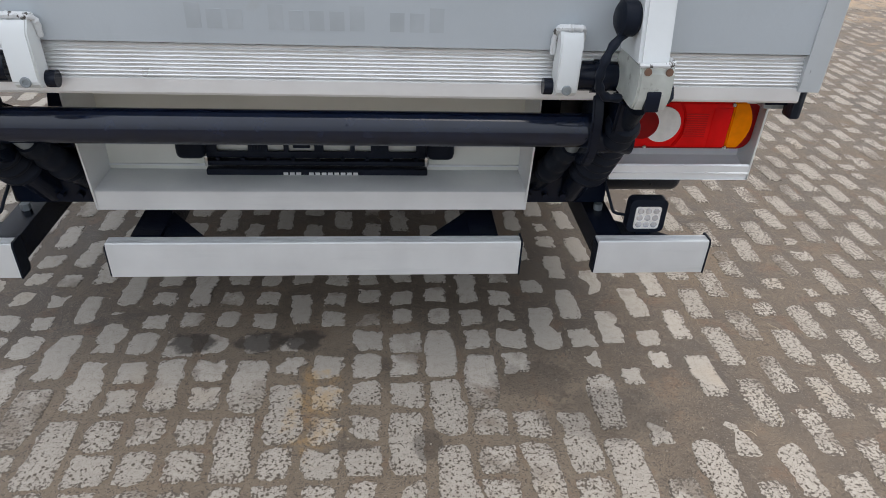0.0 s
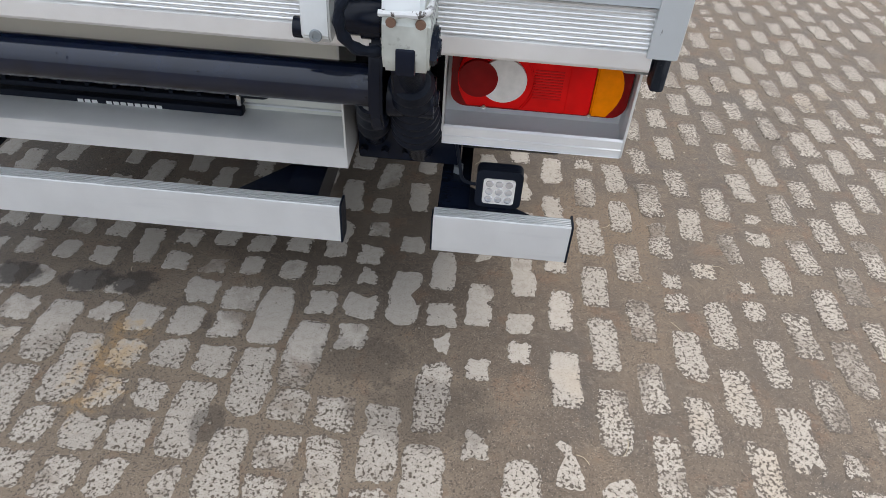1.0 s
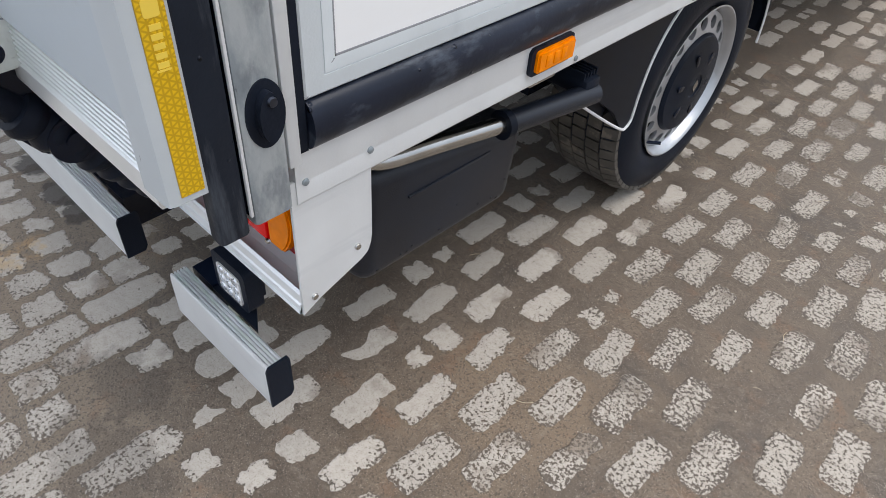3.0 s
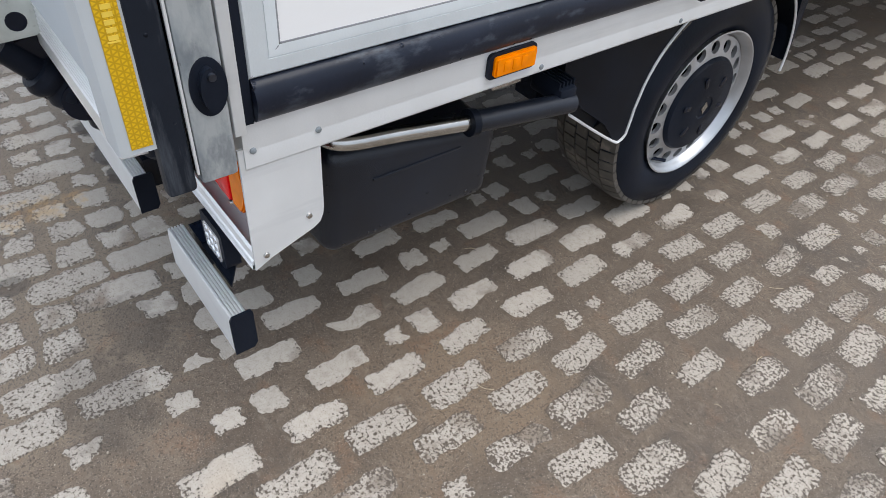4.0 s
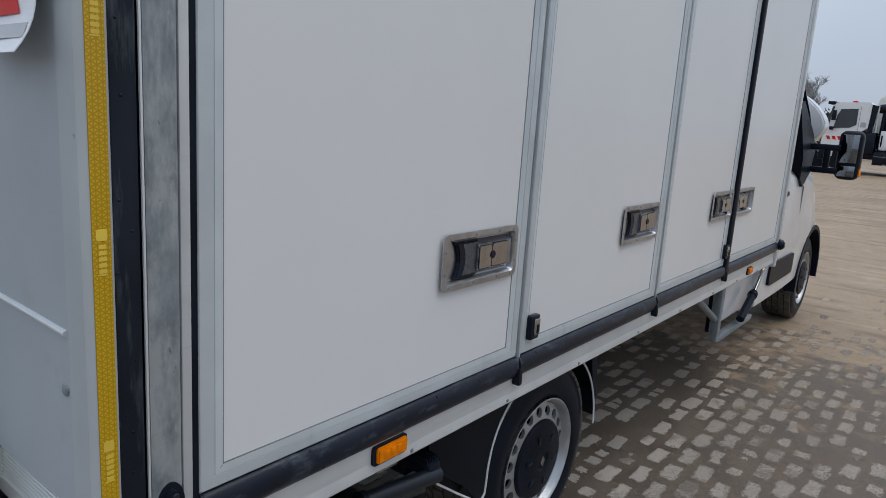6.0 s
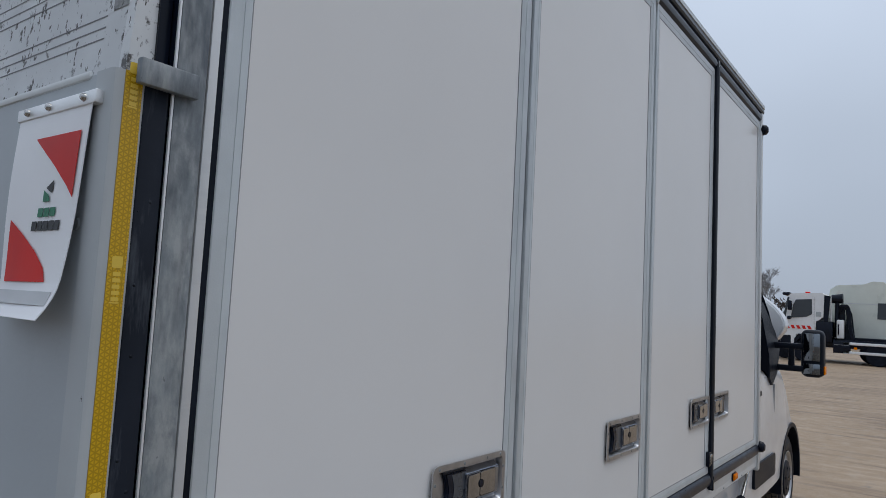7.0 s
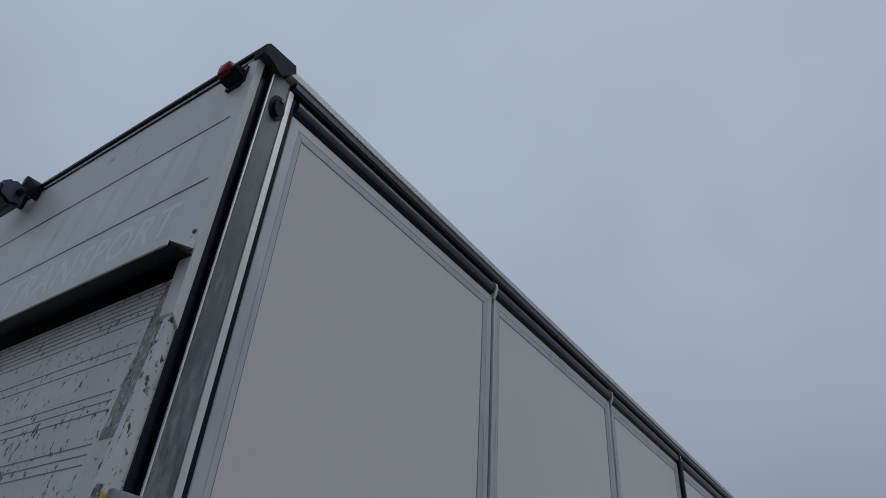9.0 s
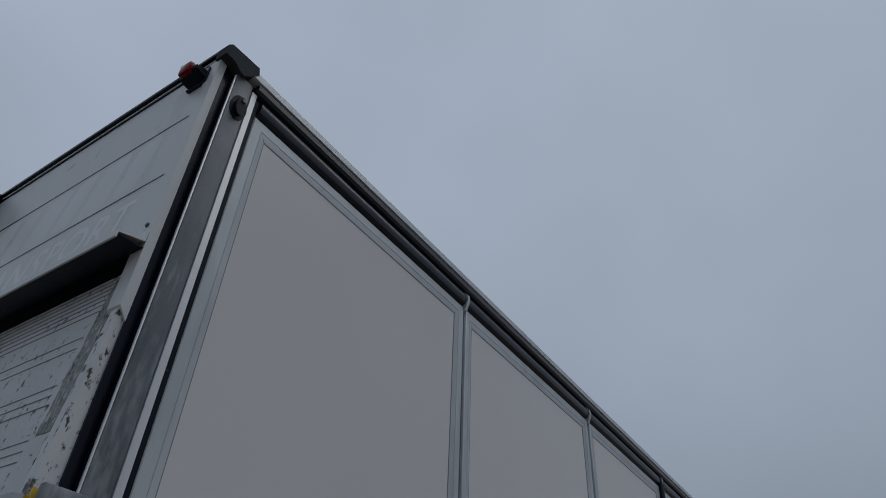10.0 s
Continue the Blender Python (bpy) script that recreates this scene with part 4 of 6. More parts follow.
    part("sleeve_clamp", rod(fresh(), (s * 0.5605, 0.066, 0.529), (s * 0.5595, 0.076, 0.519), 0.0315, seg=20), M_PLASTIC, truck)
    part("cylinder_beam", box(fresh(), *((0.515, 0.74) if s > 0 else (-0.74, -0.515)), 0.13, 0.20, 0.40, 0.52, bevel=0.008), M_BLACK, truck)
    for k in range(4):
        x = s * (0.53 + 0.045 * k)
        part("beam_bolt", rod(fresh(), (x, 0.135, 0.43), (x, 0.112, 0.428), 0.009, seg=6), M_BLACK, truck)
# cable with a corrugated sleeve beside the post, and its round connector
part("cable_sleeve", pipe(fresh(), [(0.604, -0.175, 0.920), (0.578, -0.195, 0.900), (0.562, -0.205, 0.865), (0.562, -0.200, 0.830), (0.582, -0.19, 0.803), (0.615, -0.18, 0.797)], lambda t: 0.0085 + 0.0012 * math.sin(t * 230), 10), M_RUBBER, truck, "ribbed black cable sleeve")
part("cable_plug", lathe(fresh(), [(-0.02, 0.02), (-0.012, 0.033), (0.012, 0.033), (0.024, 0.024), (0.026, 0.012)], (0.604, -0.170, 0.945), 22), M_PLASTIC, truck, "round black cable connector")

# ---- number plate niche ----
niche = slab(truck, "plate_niche", M_ALU, -0.508, 0.508, 0.050, 0.160, 0.4315, 0.4355, label="folded aluminium number plate niche")
bm = fresh()
prism(bm, [(0.046, 0.430), (0.046, 0.448), (0.0485, 0.450), (0.046, 0.452), (0.046, 0.474), (0.050, 0.477), (0.054, 0.474), (0.060, 0.474), (0.165, 0.477), (0.165, 0.481), (0.050, 0.481), (0.044, 0.477), (0.042, 0.430)], "x", -0.508, 0.508)
part("niche_lip", bm, M_ALU, niche)
slab(niche, "niche_back", M_CREAM, -0.508, 0.508, 0.160, 0.166, 0.43, 0.79, label="pale cream back sheet")
for s in (1, -1):
    bm = fresh()
    prism(bm, [(0.042, 0.43), (0.166, 0.43), (0.166, 0.78), (0.01, 0.78), (0.01, 0.70)], "x", *((0.506, 0.510) if s > 0 else (-0.510, -0.506)))
    part("niche_side", bm, M_ALU, niche)
slab(niche, "niche_top", M_ALU, -0.51, 0.51, 0.05, 0.166, 0.772, 0.776)
slab(niche, "niche_strip", M_ALU, -0.508, 0.508, 0.154, 0.1605, 0.492, 0.496)
# plate carrier: an open black plastic grid
carrier = thing("plate_carrier", "empty black plastic number plate carrier grid", "plate carrier")
carrier.location = (TX, TY, 0)
bm = fresh()
box(bm, -0.268, 0.268, 0.142, 0.150, 0.574, 0.606, bevel=0.0015)
box(bm, -0.268, 0.268, 0.142, 0.150, 0.519, 0.536, bevel=0.0015)
pillars = [-0.268, -0.242, -0.167, -0.121, -0.082, -0.070, -0.008, 0.014, 0.079, 0.090, 0.129, 0.173, 0.241, 0.268]
for x0, x1 in zip(pillars[::2], pillars[1::2]):
    box(bm, x0, x1, 0.142, 0.150, 0.535, 0.575)
box(bm, -0.060, -0.018, 0.142, 0.150, 0.545, 0.564, bevel=0.002)
for x in (-0.066, -0.014):
    box(bm, x - 0.007, x + 0.007, 0.143, 0.149, 0.553, 0.557)
for x in (-0.155, -0.140, 0.145, 0.158):
    box(bm, x - 0.004, x + 0.004, 0.139, 0.143, 0.542, 0.566, bevel=0.002)
part("carrier_grid", bm, M_PLASTIC, carrier)
bm = fresh()
box(bm, -0.272, 0.272, 0.130, 0.150, 0.504, 0.516, bevel=0.003)
for k in range(9):
    x = -0.24 + k * 0.06
    box(bm, x - 0.004, x + 0.004, 0.134, 0.150, 0.514, 0.522)
part("carrier_rail", bm, M_PLASTIC, carrier)
for x in (-0.266, 0.266):
    part("carrier_clip", box(fresh(), x - 0.004, x + 0.004, 0.126, 0.134, 0.504, 0.530, bevel=0.002), M_STEEL, carrier)
part("carrier_strip", box(fresh(), -0.270, 0.270, 0.126, 0.152, 0.474, 0.496, bevel=0.004), M_PLASTIC, carrier, "black strip with pale shapes in place of a brand name")
for k in range(12):
    if k != 3:
        x = -0.085 + k * 0.0155
        part("strip_mark", box(fresh(), x, x + 0.0115, 0.1250, 0.1262, 0.4815, 0.4885), M_PRINTWHITE, carrier)
for x0, x1 in ((-0.335, -0.266), (0.266, 0.335)):
    part("plate_lamp", box(fresh(), x0, x1, 0.118, 0.158, 0.522, 0.610, bevel=0.016, seg=3), M_PLASTIC, carrier, "black plate lamp housing")

# ---- underrun bars ----
def underrun(x0, x1, label):
    prof = [(0.0, 0.281), (0.0, 0.360), (0.0015, 0.372)]
    for k in range(5):
        y = 0.003 + k * 0.0058
        prof += [(y, 0.3745), (y + 0.0030, 0.3745), (y + 0.0032, 0.3695), (y + 0.0056, 0.3695)]
    prof += [(0.032, 0.374), (0.033, 0.281)]
    bar = part("underrun_bar", prism(fresh(), prof, "x", x0 + 0.003, x1 - 0.003), M_ALU, truck, label, sharp=15)
    for x in (x0, x1):
        a, b = (x - 0.001, x + 0.0035) if x == x0 else (x - 0.0035, x + 0.001)
        if x == x0:
            part("end_cap", prism(fresh(), [(0.001, 0.282), (0.001, 0.366), (0.030, 0.369), (0.031, 0.283)], "x", a, b), M_PLASTIC, bar, "black plastic end cap")
            continue
        part("end_cap", prism(fresh(), [(-0.001, 0.279), (-0.001, 0.368), (0.004, 0.377), (0.040, 0.377), (0.043, 0.37), (0.043, 0.29), (0.036, 0.279)], "x", a, b), M_PLASTIC, bar, "black plastic end cap")
    bar.location = (-0.003, -0.007, -0.009)
    return bar


underrun(-0.492, 0.504, "long anodised aluminium underrun bar with grooved top")
underrun(0.694, 0.987, "short anodised aluminium underrun bar under the tail light")
underrun(-0.987, -0.694, "short anodised aluminium underrun bar under the tail light")
for s in (1, -1):
    def mx(a, b):
        return (a, b) if s > 0 else (-b, -a)
    bm = fresh()
    prism(bm, [(0.034, 0.288), (0.034, 0.364), (0.40, 0.372), (0.46, 0.43), (0.50, 0.54), (0.60, 0.54), (0.56, 0.40), (0.48, 0.31), (0.42, 0.296)], "x", *mx(0.375, 0.445))
    part("bar_bracket", bm, M_BLACK, truck, "black steel underrun bracket")
    bm = fresh()
    prism(bm, [(s * 0.375, 0.034), (s * 0.27, 0.034), (s * 0.375, 0.16)], "z", 0.352, 0.358)
    part("bar_gusset", bm, M_BLACK, truck)
    bm = fresh()
    prism(bm, [(0.034, 0.296), (0.034, 0.362), (0.36, 0.374), (0.44, 0.45), (0.48, 0.56), (0.58, 0.56), (0.54, 0.40), (0.46, 0.32), (0.40, 0.300)], "x", *mx(0.70, 0.765))
    part("bar_bracket", bm, M_BLACK, truck, "black steel underrun bracket")
    part("bracket_bolt", rod(fresh(), (s * 0.735, 0.16, 0.364), (s * 0.735, 0.16, 0.384), 0.012, seg=6), M_GALV, truck)
    bm = fresh()
    prism(bm, [(s * 0.765, 0.034), (s * 0.90, 0.034), (s * 0.765, 0.12)], "z", 0.350, 0.357)
    part("bar_gusset", bm, M_PLASTIC, truck)

    # work lamp on the short bar
    x0 = 0.824 * s
    bm = fresh()
    pr = rounded(0.096, 0.092, 0.014, 4, x0, 0.412)
    prism(bm, pr, "y", 0.040, 0.082)
    bmesh.ops.bevel(bm, geom=[e for e in bm.edges if all(v.co.y > 0.08 for v in e.verts)], offset=0.012, segments=2, affect="EDGES")
    wl = part("work_lamp", bm, M_PLASTIC, truck, "square black LED work lamp")
    prism(bm2 := fresh(), rounded(0.066, 0.062, 0.007, 3, x0, 0.408), "y", 0.0375, 0.042)
    part("lamp_lens", bm2, M_CLEAR, wl, "clear LED lens with nine cells")
    for a in (-1, 0, 1):
        for c in (-1, 0, 1):
            part("led_cell", lathe(fresh(), [(0.0, 0.0085), (-0.002, 0.0075), (-0.003, 0.004)], (x0 + a * 0.020, 0.0378, 0.408 + c * 0.019), 12, "y"), M_LED, wl)
    part("lamp_foot", box(fresh(), x0 - 0.02, x0 + 0.02, 0.045, 0.08, 0.352, 0.372, bevel=0.003), M_BLACK, wl)
    part("lamp_cable", pipe(fresh(), [(x0 - s * 0.045, 0.07, 0.40), (x0 - s * 0.075, 0.075, 0.405), (x0 - s * 0.085, 0.09, 0.43), (x0 - s * 0.10, 0.13, 0.48)], 0.004, 8), M_RUBBER, wl)

    # tail light housing: tray, sides, back
    tray = slab(truck, "light_housing", M_ALU, *mx(0.702, 1.048), 0.036, 0.064, 0.537, 0.541, label="folded aluminium tail light housing")
    bm = fresh()
    prism(bm, [(0.060, 0.537), (0.104, 0.553), (0.104, 0.557), (0.060, 0.541)], "x", *mx(0.702, 1.047))
    part("housing_floor", bm, M_ALU, tray)
    bm = fresh()
    prism(bm, [(0.026, 0.522), (0.030, 0.520), (0.030, 0.536), (0.0275, 0.538), (0.030, 0.540), (0.030, 0.556), (0.034, 0.560), (0.034, 0.541), (0.062, 0.5412), (0.062, 0.536), (0.036, 0.536), (0.036, 0.520)], "x", *mx(0.70, 1.0458))
    part("housing_lip", bm, M_ALUBRIGHT, tray)
    slab(tray, "housing_back", M_ALU, *mx(0.702, 1.048), 0.100, 0.106, 0.553, 0.77)
    slab(tray, "housing_side", M_ALU, *mx(0.698, 0.702), 0.028, 0.106, 0.545, 0.77)
    bm = fresh()
    pr = [(0.030, 0.521), (0.060, 0.536), (0.135, 0.562), (0.147, 0.570), (0.153, 0.584), (0.155, 0.600), (0.155, 0.745), (0.030, 0.745)]
    prism(bm, pr, "x", *mx(1.046, 1.0505))
    sp = part("housing_side", bm, M_ALU, tray)
    for y, z in ((0.050, 0.545), (0.128, 0.590)):
        part("rivet", lathe(fresh(), [(0.0, 0.0055), (0.003, 0.0045), (0.004, 0.002)], (1.0505 * s, y, z), 10), M_STEEL, tray)
    # lamp: body, then the coloured fields of its lens
    def field(x0, x1, r0, r1, name, m, label, y=0.020, zz=(0.601, 0.713)):
        """A lens field between two edges, each bowed by its r."""
        bm = fresh()
        n = 8
        za, zb = zz
        left, right = [], []
        for k in range(n + 1):
            v = k / n * 2 - 1
            zc = (za + zb) / 2 + v * (zb - za) / 2
            left.append((s * (x0 + r0 * v * v), zc))
            right.append((s * (x1 + r1 * v * v), zc))
        prism(bm, left + right[::-1], "y", y, 0.06)
        bmesh.ops.bevel(bm, geom=[e for e in bm.edges if all(w.co.y < y + 0.001 for w in e.verts)], offset=0.003, segments=2, affect="EDGES")
        return part(name, bm, m, lampob, label)
    bm = fresh()
    prism(bm, rounded(0.332, 0.128, 0.030, 5, s * 0.876, 0.6565), "y", 0.035, 0.100)
    lampob = part("tail_light", bm, M_DEEPRED, truck, "red, white and amber combination tail light")
    field(0.722, 0.862, 0.020, -0.022, "lens_field", M_RED, "red lens", 0.022)
    field(0.8625, 0.972, -0.022, 0.0, "lens_field", M_RED, "red lens with fine ribs", 0.020)
    field(0.9735, 1.026, 0.0, -0.022, "lens_field", M_AMBER, "amber lens", 0.020)
    bm = fresh()
    rod(bm, (s * 0.806, 0.014, 0.660), (s * 0.806, 0.03, 0.660), 0.043, seg=36)
    part("reversing_lens", bm, M_CLEAR, lampob, "clear moon-shaped reversing lens")
    bm = fresh()
    rod(bm, (s * 0.760, 0.0125, 0.661), (s * 0.760, 0.03, 0.661), 0.036, seg=32)
    part("reflector", bm, M_DEEPRED, lampob, "dark red reflector disc")
    slab(lampob, "lens_field", M_RED, *mx(0.925, 0.970), 0.0185, 0.03, 0.603, 0.70, bevel=0.002)
    bm = fresh()
    for k in range(11):
        z = 0.628 + k * 0.0055
        box(bm, *mx(0.862, 0.915), 0.0190, 0.021, z, z + 0.0025)
    part("lens_ribs", bm, M_REDDARK, lampob)
    lampob.location.y = 0.018
    for x, z in ((0.775, 0.603), (0.972, 0.603), (0.969, 0.708)):
        part("lamp_screw", lathe(fresh(), [(0.0, 0.005), (-0.003, 0.004), (-0.002, 0.002)], (s * x, 0.019, z), 10, "y"), M_STEEL, lampob)

# ---- wheels ----
def wheel(y, label):
    """A wheel on the near side: tyre with lugs, silver steel rim with round holes, dark hub cap."""
    c = (0.0, y, 0.345)
    X = 0.955
    tyre = part("wheel", lathe(fresh(), [(X - 0.235, 0.215), (X - 0.235, 0.27), (X - 0.222, 0.318), (X - 0.200, 0.338), (X - 0.19, 0.3415), (X - 0.045, 0.3415), (X - 0.030, 0.336), (X - 0.014, 0.318), (X - 0.002, 0.285),
                                         (X + 0.0, 0.262), (X - 0.003, 0.238), (X - 0.010, 0.222), (X - 0.018, 0.212), (X - 0.06, 0.205), (X - 0.2, 0.205)], c, 72), M_RUBBER, truck, label)
    bm = fresh()
    n = 58
    for k in range(n):
        a0 = math.tau * k / n
        for i, (u0, u1) in enumerate(((-0.232, -0.196), (-0.190, -0.152), (-0.146, -0.108), (-0.102, -0.062), (-0.056, -0.016))):
            sh = 0.0 if i % 2 else 0.5
            ring = []
            for da in (0.06, 0.90):
                a = a0 + math.tau * (da + sh) / n
                for u in (u0, u1):
                    edge = 0.012 if (i in (0, 4) and (u in (u0, u1)) and ((i == 0 and u == u0) or (i == 4 and u == u1))) else 0.0
                    for r in (0.334, 0.3465):
                        rr = r - edge
                        ring.append(bm.verts.new((X + u, y + math.cos(a) * rr, 0.345 + math.sin(a) * rr)))
            v = ring
            for f in ((1, 3, 7, 5), (0, 1, 5, 4), (2, 6, 7, 3), (0, 2, 3, 1), (4, 5, 7, 6)):
                bm.faces.new([v[q] for q in f])
    bmesh.ops.recalc_face_normals(bm, faces=bm.faces)
    part("tyre_tread", bm, mat("muddy_tread", (0.075, 0.066, 0.055), 0.75, bump=0.4, vary=0.35, vary_scale=20, stain=(0.15, 0.125, 0.1), stain_scale=18, stain_at=0.58) if "muddy_tread" not in bpy.data.materials else bpy.data.materials["muddy_tread"], tyre, "tread blocks with dried mud")
    # rim: flange and a dished disc with eighteen round holes
    bm = fresh()
    lathe(bm, [(X - 0.05, 0.20), (X - 0.016, 0.208), (X - 0.006, 0.216), (X - 0.002, 0.218), (X - 0.001, 0.214), (X - 0.006, 0.208), (X - 0.016, 0.204), (X - 0.024, 0.201), (X - 0.034, 0.193)], c, 64, caps=False)
    part("rim_flange", bm, M_RIM, tyre, "silver rim flange")
    bm = fresh()
    H = 18
    hole_r, hole_c = 0.0172, 0.168
    # sectors with a hole each: a ring of quads between the hole's edge and the sector's outline
    for h in range(H):
        a0, a1 = math.tau * h / H, math.tau * (h + 1) / H
        am = (a0 + a1) / 2
        def pt(r, a):
            d = -0.024 + (0.183 - r) * (0.012 / 0.055) if r > 0.128 else -0.012
            return (X + min(d, -0.0115), y + math.cos(a) * r, 0.345 + math.sin(a) * r)
        outline, ring = [], []
        for k in range(16):
            th = math.tau * k / 16
            u, v = math.cos(th), math.sin(th)
            sc = 1 / max(abs(u), abs(v))
            r = hole_c + u * sc * 0.027
            a = am + v * sc * (a1 - a0) / 2
            outline.append(bm.verts.new(pt(r, a)))
            ring.append(bm.verts.new(pt(hole_c + u * hole_r, am + v * hole_r * 1.08 / hole_c)))
        inner = [bm.verts.new((v.co.x - 0.012, v.co.y, v.co.z)) for v in ring]
        for k in range(16):
            q = (k + 1) % 16
            bm.faces.new((outline[k], outline[q], ring[q], ring[k]))
            bm.faces.new((ring[k], ring[q], inner[q], inner[k]))
    bmesh.ops.remove_doubles(bm, verts=bm.verts, dist=0.0004)
    bmesh.ops.recalc_face_normals(bm, faces=bm.faces)
    part("rim_disc", bm, M_RIM, tyre, "silver steel rim with round holes")
    # black disc closing the rim from behind, standing for shade in its holes
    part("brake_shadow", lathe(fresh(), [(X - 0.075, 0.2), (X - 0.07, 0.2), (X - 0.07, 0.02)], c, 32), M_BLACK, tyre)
    bm = fresh()
    lathe(bm, [(X - 0.03, 0.142), (X - 0.012, 0.141), (X - 0.003, 0.134), (X + 0.004, 0.090), (X + 0.010, 0.055), (X + 0.010, 0.034), (X + 0.007, 0.030), (X + 0.007, 0.004)], c, 48)
    cap = part("hub_cap", bm, M_PLASTIC, tyre, "dark plastic hub cap with slots")
    for k in range(6):
        a = math.tau * (k + 0.3) / 6
        bm = fresh()
        box(bm, X + 0.003, X + 0.0085, y - 0.008, y + 0.008, 0.345 + 0.066, 0.345 + 0.100, bevel=0.003)
        bmesh.ops.rotate(bm, cent=c, matrix=Matrix.Rotation(a, 3, "X"), verts=bm.verts)
        part("cap_slot", bm, M_BLACK, tyre)
    bm = fresh()
    prism(bm, [(y - 0.014, 0.345), (y, 0.345 + 0.020), (y + 0.014, 0.345), (y, 0.345 - 0.020)], "x", X + 0.006, X + 0.0105)
    part("cap_emblem", bm, M_STEEL, tyre, "plain chrome diamond")
    part("valve", rod(fresh(), (X - 0.03, y - 0.12, 0.345 - 0.15), (X + 0.006, y - 0.10, 0.345 - 0.145), 0.005, seg=8), M_BLACK, tyre)
    return tyre


wheel(1.410, "rear wheel with a worn all-season tyre and silver steel rim")
wheel(5.650, "front wheel with a silver steel rim")
for y in (1.41, 5.65):
    part("wheel", lathe(fresh(), [(-0.955, 0.2), (-0.955, 0.27), (-0.93, 0.335), (-0.76, 0.335), (-0.72, 0.27), (-0.72, 0.2)], (0, y, 0.345), 40), M_RUBBER, truck, "far side wheel")


# mudguard over the rear wheel
def mudguard(cy, r0, a0, a1, x0, x1, drop):
    bm = fresh()
    rows = []
    n = 22
    for k in range(n + 1):
        a = radians(a0 + (a1 - a0) * k / n)
        c, s = math.cos(a), math.sin(a)
        row = []
        for x, r in ((x0, r0), (x1 - 0.018, r0), (x1 - 0.004, r0 - 0.005), (x1, r0 - 0.018), (x1 - 0.004, r0 - 0.018), (x1 - 0.02, r0 - 0.010), (x0, r0 - 0.008)):
            row.append(bm.verts.new((x, cy + c * r * drop, 0.345 + s * r)))
        rows.append(row)
    for a, b in zip(rows, rows[1:]):
        for k in range(len(a)):
            bm.faces.new((a[k], a[(k + 1) % len(a)], b[(k + 1) % len(a)], b[k]))
    bm.faces.new(rows[0])
    bm.faces.new(rows[-1])
    bmesh.ops.recalc_face_normals(bm, faces=bm.faces)
    return bm


mg = part("mudguard", mudguard(1.41, 0.392, 8, 172, 0.70, 0.962, 1.0), M_WETPLASTIC, truck, "black plastic mudguard with a pale edging")
edge = []
for k in range(13):
    a = radians(2 + 84 * k / 12)
    edge.append((0.9635, 1.41 + math.cos(a) * 0.378, 0.345 + math.sin(a) * 0.378))
part("edge_piping", pipe(fresh(), edge, 0.0038, 6), M_PRINTWHITE, mg, "thin white edging")
FLAP = [(1.245, 0.708), (1.175, 0.662), (1.112, 0.605), (1.074, 0.540), (1.056, 0.470), (1.050, 0.405), (1.046, 0.384), (1.030, 0.372), (1.008, 0.377), (0.94, 0.425), (0.84, 0.498), (0.775, 0.560), (0.745, 0.630), (0.735, 0.708)]
bm = fresh()
prism(bm, FLAP, "x", 0.895, 0.972)
bmesh.ops.bevel(bm, geom=[e for e in bm.edges if all(v.co.x > 0.97 and v.co.y < 1.0 for v in e.verts)], offset=0.022, segments=4, affect="EDGES")
sg = part("splash_flap", bm, M_WETPLASTIC, truck, "speckled black plastic splash guard behind the wheel")
part("edge_piping", pipe(fresh(), [(0.9735, y, z) for y, z in FLAP[:9]] + [(0.962, 0.94, 0.422), (0.950, 0.84, 0.494)], 0.0036, 6), M_PRINTWHITE, sg, "thin white edging")
bm = fresh()
prism(bm, [(1.70, 0.71), (1.79, 0.39), (1.80, 0.39), (1.76, 0.71)], "x", 0.72, 0.962)
part("splash_flap", bm, M_PLASTIC, truck, "black plastic splash flap")
slab(truck, "wheel_well", M_BLACK, 0.62, 0.70, 1.0, 1.82, 0.35, 0.74)

# toolbox tank with the pull bar in front
bm = fresh()
prism(bm, [(0.196, 0.395), (0.196, 0.640), (0.590, 0.578), (0.590, 0.390)], "x", 0.66, 0.987)
bmesh.ops.bevel(bm, geom=list(bm.edges), offset=0.032, segments=5, affect="EDGES", profile=0.5)
for v in bm.verts:
    if v.co.z < 0.5:
        v.co.x -= 0.012 * (v.co.x - 0.70) / 0.3
tank = part("underbody_tank", bm, M_TANK, truck, "black moulded plastic tank with a recessed panel")
slab(tank, "tank_ledge", M_TANK, 0.975, 0.9885, 0.290, 0.490, 0.5505, 0.5555, bevel=0.002)
slab(truck, "tank_bracket", M_BLACK, 0.80, 0.97, 0.175, 0.235, 0.645, 0.700, bevel=0.008)
pb = part("pull_bar", pipe(fresh(), [(0.90, 0.200, 0.664), (0.955, 0.204, 0.660), (0.987, 0.232, 0.653), (0.998, 0.330, 0.642), (1.010, 0.500, 0.619)], 0.0150, 16), M_STEEL, truck, "bent stainless steel pull bar with a black grip")
part("grip", rod(fresh(), (1.009, 0.485, 0.6205), (1.022, 0.745, 0.592), 0.021, seg=20), M_TANK, pb, "black plastic grip")
part("grip_collar", rod(fresh(), (1.008, 0.480, 0.621), (1.0095, 0.495, 0.6195), 0.026, seg=20), M_PLASTIC, pb)
slab(pb, "grip_mount", M_PLASTIC, 0.94, 1.03, 0.700, 0.748, 0.597, 0.632, bevel=0.008)
for k in range(5):
    slab(pb, "mount_fin", M_PLASTIC, 0.95, 1.02, 0.702 + k * 0.010, 0.706 + k * 0.010, 0.628, 0.644)

